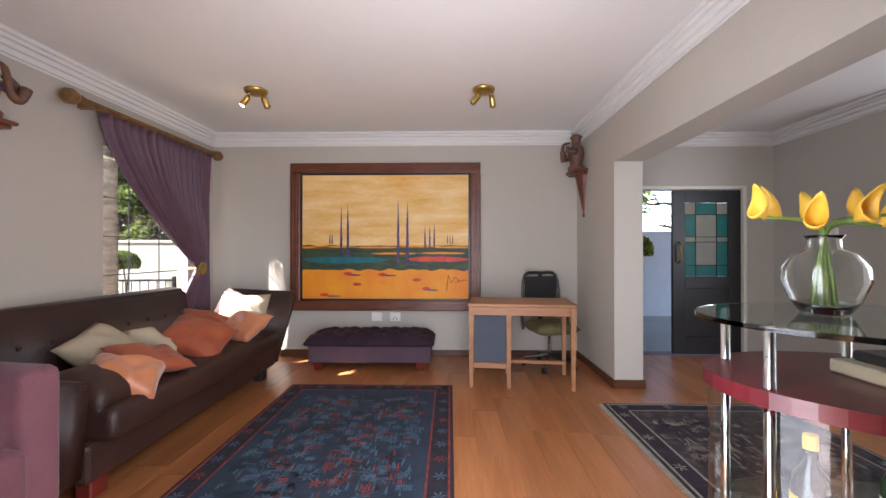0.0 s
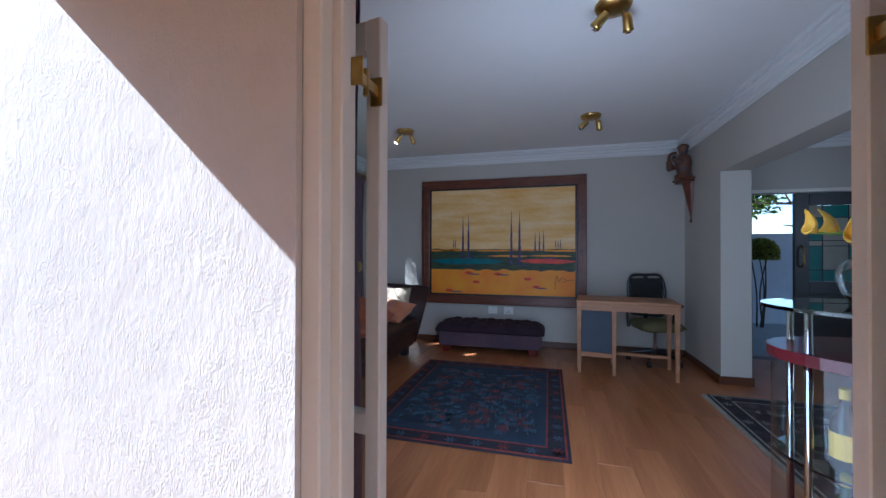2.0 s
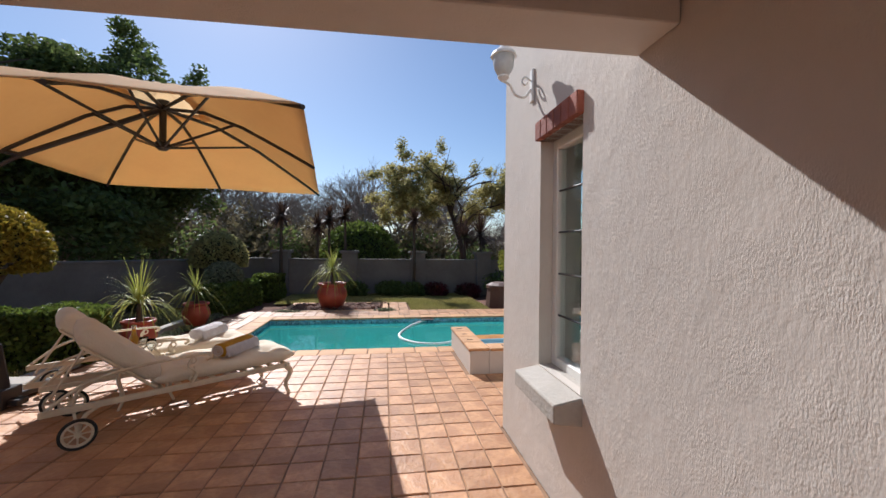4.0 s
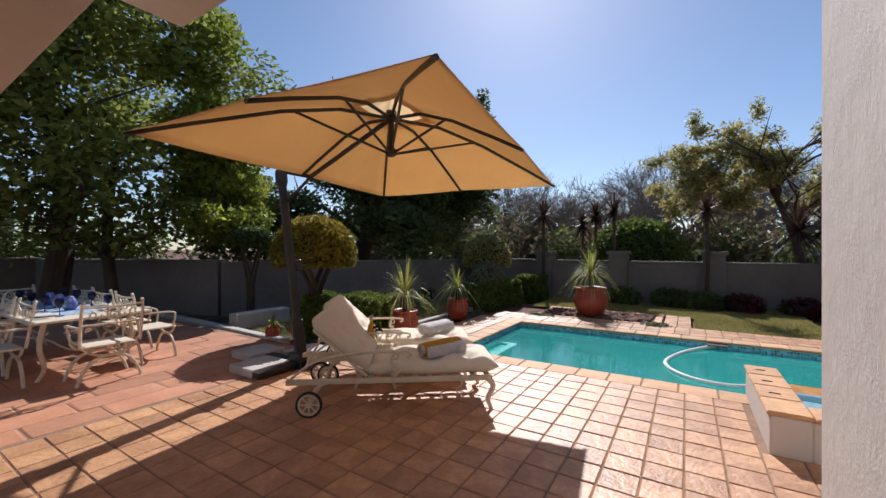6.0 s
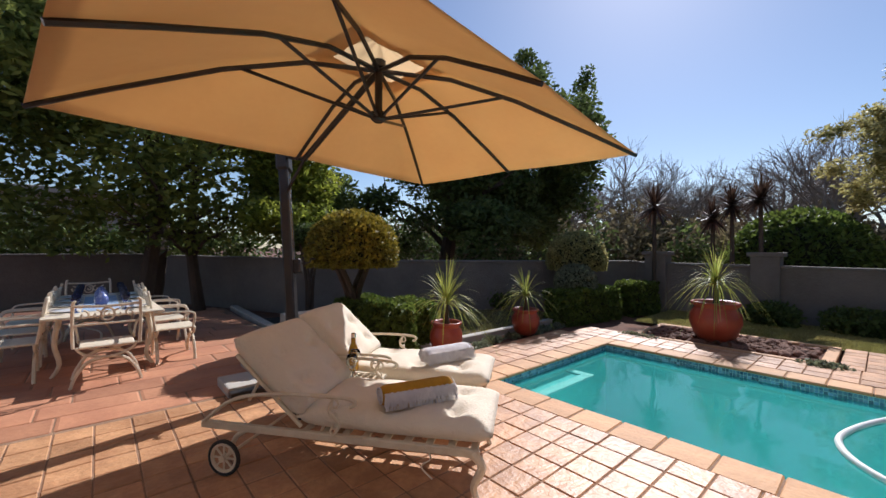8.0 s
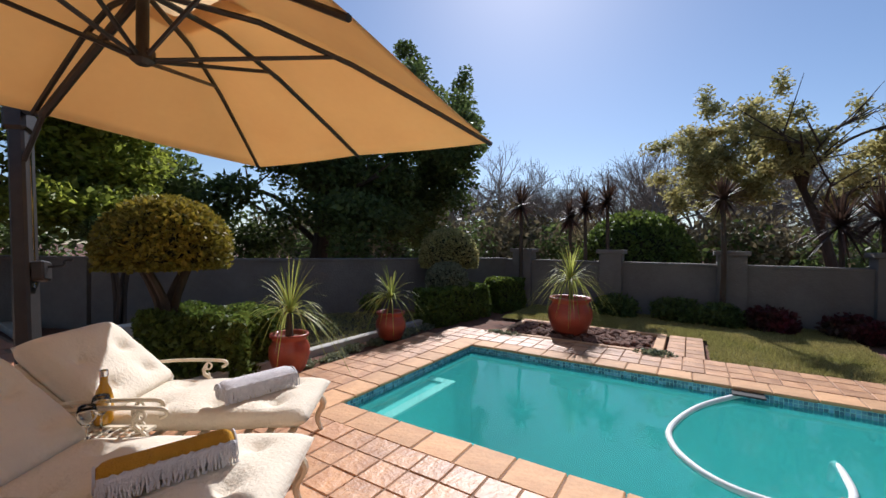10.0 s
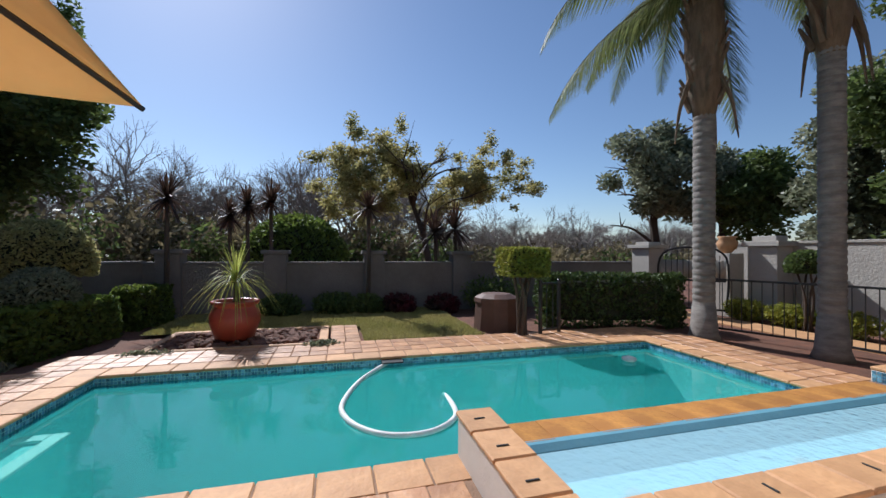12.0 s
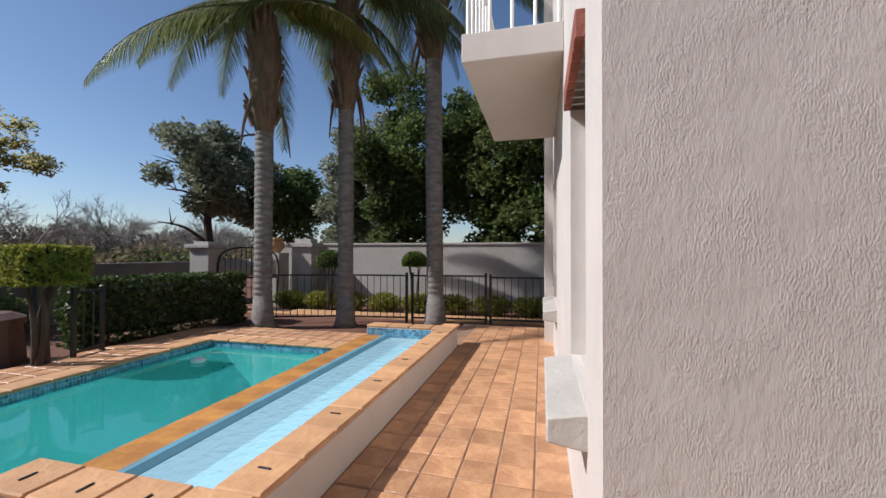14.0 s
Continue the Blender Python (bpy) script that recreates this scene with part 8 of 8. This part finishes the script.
# fences and gate
def fence(name, p0, p1, h, label, n=None, posts=(0, 1)):
    d = Vector((p1[0] - p0[0], p1[1] - p0[1], 0))
    L = d.length
    ob = thing(name, p0[0], p0[1], LZ + 0.05, math.degrees(math.atan2(d.y, d.x)), label, "fence", "black pool fences")
    part("top_rail", boxes((0, L, -0.014, 0.014, h - 0.05, h - 0.02), bevel=0.003), M_BLACK, ob)
    part("bottom_rail", boxes((0, L, -0.014, 0.014, 0.06, 0.09), bevel=0.003), M_BLACK, ob)
    n = n or int(L / 0.115)
    me = bpy.data.meshes.new("bar")
    bm = tube(bmesh.new(), [(0, 0, 0.075), (0, 0, h - 0.03)], 0.007, 6)
    bm.to_mesh(me)
    bm.free()
    me.materials.append(M_BLACK)
    for k in range(1, n):
        b = new("bar", me)
        b.parent = ob
        b.location = (L * k / n, 0, 0)
    for k in posts:
        part("post", boxes((L * k - 0.022, L * k + 0.022, -0.022, 0.022, -0.05, h + 0.02), bevel=0.003), M_BLACK, ob)
    return ob


fence("pool_fence", (-8.1, 5.5), (-6.95, 5.92), 0.86, "black steel bar pool fence panel")
fence("pool_fence", (-6.9, 5.95), (-5.68, 6.06), 0.86, "black steel bar pool fence panel")
fence("pool_fence", (-5.58, 6.08), (-4.28, 6.22), 0.86, "black steel bar pool fence panel")
fence("pool_fence", (-4.20, 6.22), (-3.24, 6.24), 0.84, "black steel bar pool fence gate")
fence("pool_fence", (-8.55, 2.75), (-8.62, 3.1), 0.80, "short black steel bar fence panel")
structure("gate_path", boxes((-10.4, -3.19, 6.5, 7.15, LZ - 0.05, LZ + 0.02)), M_COPE, "pale red brick path behind the fence")
# driveway gate between pillars with an urn
gp1 = tagged(part("gate_pillar", boxes((-10.75, -10.25, 6.3, 6.7, LZ, 1.28), (-10.82, -10.18, 6.23, 6.77, 1.28, 1.36), (-10.70, -10.30, 6.35, 6.65, 1.36, 1.42), bevel=0.008), M_PALEWALL), "stepped grey plastered gate pillar", "pillar", "gate pillars")
gp2 = tagged(part("gate_pillar", boxes((-9.25, -8.70, 7.75, 8.15, LZ, 1.32), (-9.32, -8.63, 7.68, 8.22, 1.32, 1.42), (-9.2, -8.75, 7.8, 8.1, 1.42, 1.52), bevel=0.008), M_PALEWALL), "stepped grey plastered gate pillar", "pillar", "gate pillars")
ur = part("stone_urn", lathe(bmesh.new(), [(0.06, 0), (0.09, 0.03), (0.16, 0.10), (0.19, 0.22), (0.13, 0.30), (0.18, 0.34), (0.16, 0.35)], (-9.55, 7.6, 1.18), 18), M_COPE, None, "", True)
tagged(ur, "weathered stone urn beside the gate pillar", "urn")
us = part("urn_plinth", boxes((-9.75, -9.35, 7.42, 7.80, LZ, 1.18), bevel=0.008), M_PALEWALL)
tagged(us, "grey plastered plinth under the urn", "plinth")
gt = thing("driveway_gate", -10.2, 6.55, LZ + 0.04, 40, "arched black steel driveway gate with pale infill sheet", "gate")
GL = 1.15
part("gate_frame", tube(bmesh.new(), curve_pts([(0, 0, 0.05), (0, 0, 1.15), (GL / 2, 0, 1.36), (GL, 0, 1.15), (GL, 0, 0.05)], 6), 0.022, 6), M_BLACK, gt)
for z in (0.08, 0.66):
    part("gate_rail", boxes((0, GL, -0.015, 0.015, z, z + 0.04), bevel=0.003), M_BLACK, gt)
for k in range(1, 11):
    x = GL * k / 11
    part("gate_bar", tube(bmesh.new(), [(x, 0, 0.1), (x, 0, 1.13 + 0.22 * math.sin(math.pi * k / 11))], 0.009, 6), M_BLACK, gt)
bm = bmesh.new()
rows = [[bm.verts.new((GL * i / 60, 0.03 + 0.012 * math.sin(i * 1.1), z)) for i in range(61)] for z in (0.72, 1.10)]
for i in range(60):
    bm.faces.new((rows[0][i], rows[0][i + 1], rows[1][i + 1], rows[1][i]))
gs_ = part("gate_screen", bm, M_PALEWALL, gt, "pale corrugated screen sheet", True)
gs_.modifiers.new("thickness", "SOLIDIFY").thickness = 0.004

# ---- pieces: paving tiles, coping, planks ----
random.seed(33)
paving = tagged(new("patio_paving"), "square terracotta paving tiles laid on the patio", "paving", kind="structure")
P = 0.2025
J = 0.008
tm = [tile_mesh("paving_tile", P - J, P - J, 0.016, M_TILE, 0.005) for _ in range(2)]
spots = []


def fill(x0, x1, y0, y1):
    nx, ny = int(round((x1 - x0) / P)), int(round((y1 - y0) / P))
    for i in range(nx):
        for j in range(ny):
            spots.append((x0 + P * (i + 0.5), y0 + P * (j + 0.5)))


fill(-5.31, -1.058, -3.575, 0.475)
fill(-4.39, -3.175, 0.475, 5.94)
fill(-1.058, 4.61, -3.575, 0.475)
near = [s for s in spots if -5.35 < s[0] < -2.4 and -2.0 < s[1] < 0.5] + [s for s in spots if -4.4 < s[0] < -3.2 and 0.5 < s[1] < 3.6]
keep = set(near[:300])
rest = [s for s in spots if s not in keep]
for s in near[:300]:
    lay("paving_tile", tm[0], s[0], s[1], GZ - 0.014 + random.gauss(0, 0.0012), paving, 90 * random.randint(0, 3), 0.6)
unit = [v.co.copy() for v in tm[0].vertices]
polys = [tuple(p.vertices) for p in tm[0].polygons]


def joined(name, items, material, label, verts=None, faces=None):
    vs, fs = [], []
    for x, y, z, sx, sy, a in items:
        o = len(vs)
        ca, sa = math.cos(a), math.sin(a)
        tx, ty = random.gauss(0, 0.005), random.gauss(0, 0.005)
        for c in verts or unit:
            px, py = c.x * sx, c.y * sy
            vs.append((x + px * ca - py * sa, y + px * sa + py * ca, z + c.z + px * tx + py * ty))
        fs += [tuple(i + o for i in p) for p in faces or polys]
    me = bpy.data.meshes.new(name)
    me.from_pydata(vs, [], fs)
    ob = link(name, me, material)
    return tagged(ob, kind="stuff")


ob = joined("paving_rest", [(x, y, GZ - 0.014 + random.gauss(0, 0.0012), 1, 1, random.gauss(0, 0.006)) for x, y in rest], M_TILEJ, "terracotta paving tiles further off")
ob.parent = paving
# larger red flags under the dining table
flags = []
M_FLAG = mat("red_sandstone_flag", (0.50, 0.235, 0.125), 0.7, (0.38, 0.165, 0.09), 2.5, 0.6, 0.4, 25, island=0.18)
y = -3.62
while y > -9.0:
    dy = random.choice((0.30, 0.42))
    x = -4.62 + random.uniform(0, 0.15)
    while x < 3.0:
        dx = random.choice((0.45, 0.62, 0.8))
        flags.append((x + dx / 2, y - dy / 2, GZ - 0.014, (dx - 0.01) / (P - J), (dy - 0.01) / (P - J), 0))
        x += dx
    y -= dy
ob = joined("flagstones", flags, M_FLAG, "large red sandstone flags under the dining table")
ob.parent = paving
# pool surround: coping and two further rows
C = 0.30
cope = tagged(new("pool_coping"), "terracotta coping tiles round the pool edge", "coping", kind="structure")
c1 = tile_mesh("coping_tile", C - 0.008, 0.275, 0.03, M_COPE, 0.008)
n = int((PY1 - PY0 + 0.3) / C)
for k in range(n + 1):
    y = PY0 - 0.12 + C * (k + 0.0)
    if y < PY1 + 0.1:
        lay("coping_tile", c1, PX0 - 0.118, y, GZ - 0.028, cope, 90, 0.3)
    if y < 0.48:
        lay("coping_tile", c1, PX1 + 0.118, y, GZ - 0.028, cope, 90, 0.3)
for k in range(8):
    lay("coping_tile", c1, PX0 + 0.15 + C * k, PY0 - 0.118, GZ - 0.028, cope, 0, 0.3)
    lay("coping_tile", c1, PX0 + 0.15 + C * k, PY1 + 0.118, GZ - 0.028, cope, 0, 0.3)
rest = []
for k in range(38):
    y = PY0 - 0.7 + P * (k + 0.5)
    rest += [(PX0 - 0.265 - P * (i + 0.5), y, GZ - 0.014, 1, 1, 0) for i in range(3)]
for k in range(17):
    x = PX0 - 0.25 + P * (k + 0.5)
    if x < -4.3:
        rest += [(x, PY0 - 0.265 - P * (i + 0.5), GZ - 0.014, 1, 1, 0) for i in range(3)]
        rest += [(x, PY1 + 0.265 + P * (i + 0.5), GZ - 0.014, 1, 1, 0) for i in range(3)]
for i in range(2):
    for j in range(6):
        rest.append((PX0 - 0.265 - P * (3.5 + j), -0.15 + P * i, GZ - 0.014, 1, 1, 0))
for x, y, z, sx, sy, a in rest:
    lay("paving_tile", tm[1], x, y, z + random.gauss(0, 0.001), cope, 90 * random.randint(0, 3), 0.4)
# laminate planks
fl_ = structure("floor", boxes((-2.93, 4.4, YS1, 5.27, -0.12, -0.009)), M_SKIRT, "reddish brown laminate plank floor")
pk = tile_mesh("plank", 0.1936, 1.28, 0.008, M_LAMINATE, 0.0015)
i = 0
x = -2.83
while x < 4.4:
    y = YS1 - random.uniform(0, 1.2)
    while y < 5.2:
        a, b = max(y, YS1), min(y + 1.284, 5.06)
        if b - a > 0.05:
            ob = new("plank", pk)
            ob.parent = fl_
            ob.matrix_basis = pose(x, (a + b) / 2, -0.0085) @ Matrix.Diagonal((1, (b - a - 0.002) / 1.28, 1, 1))
        y += 1.284
    x += 0.194
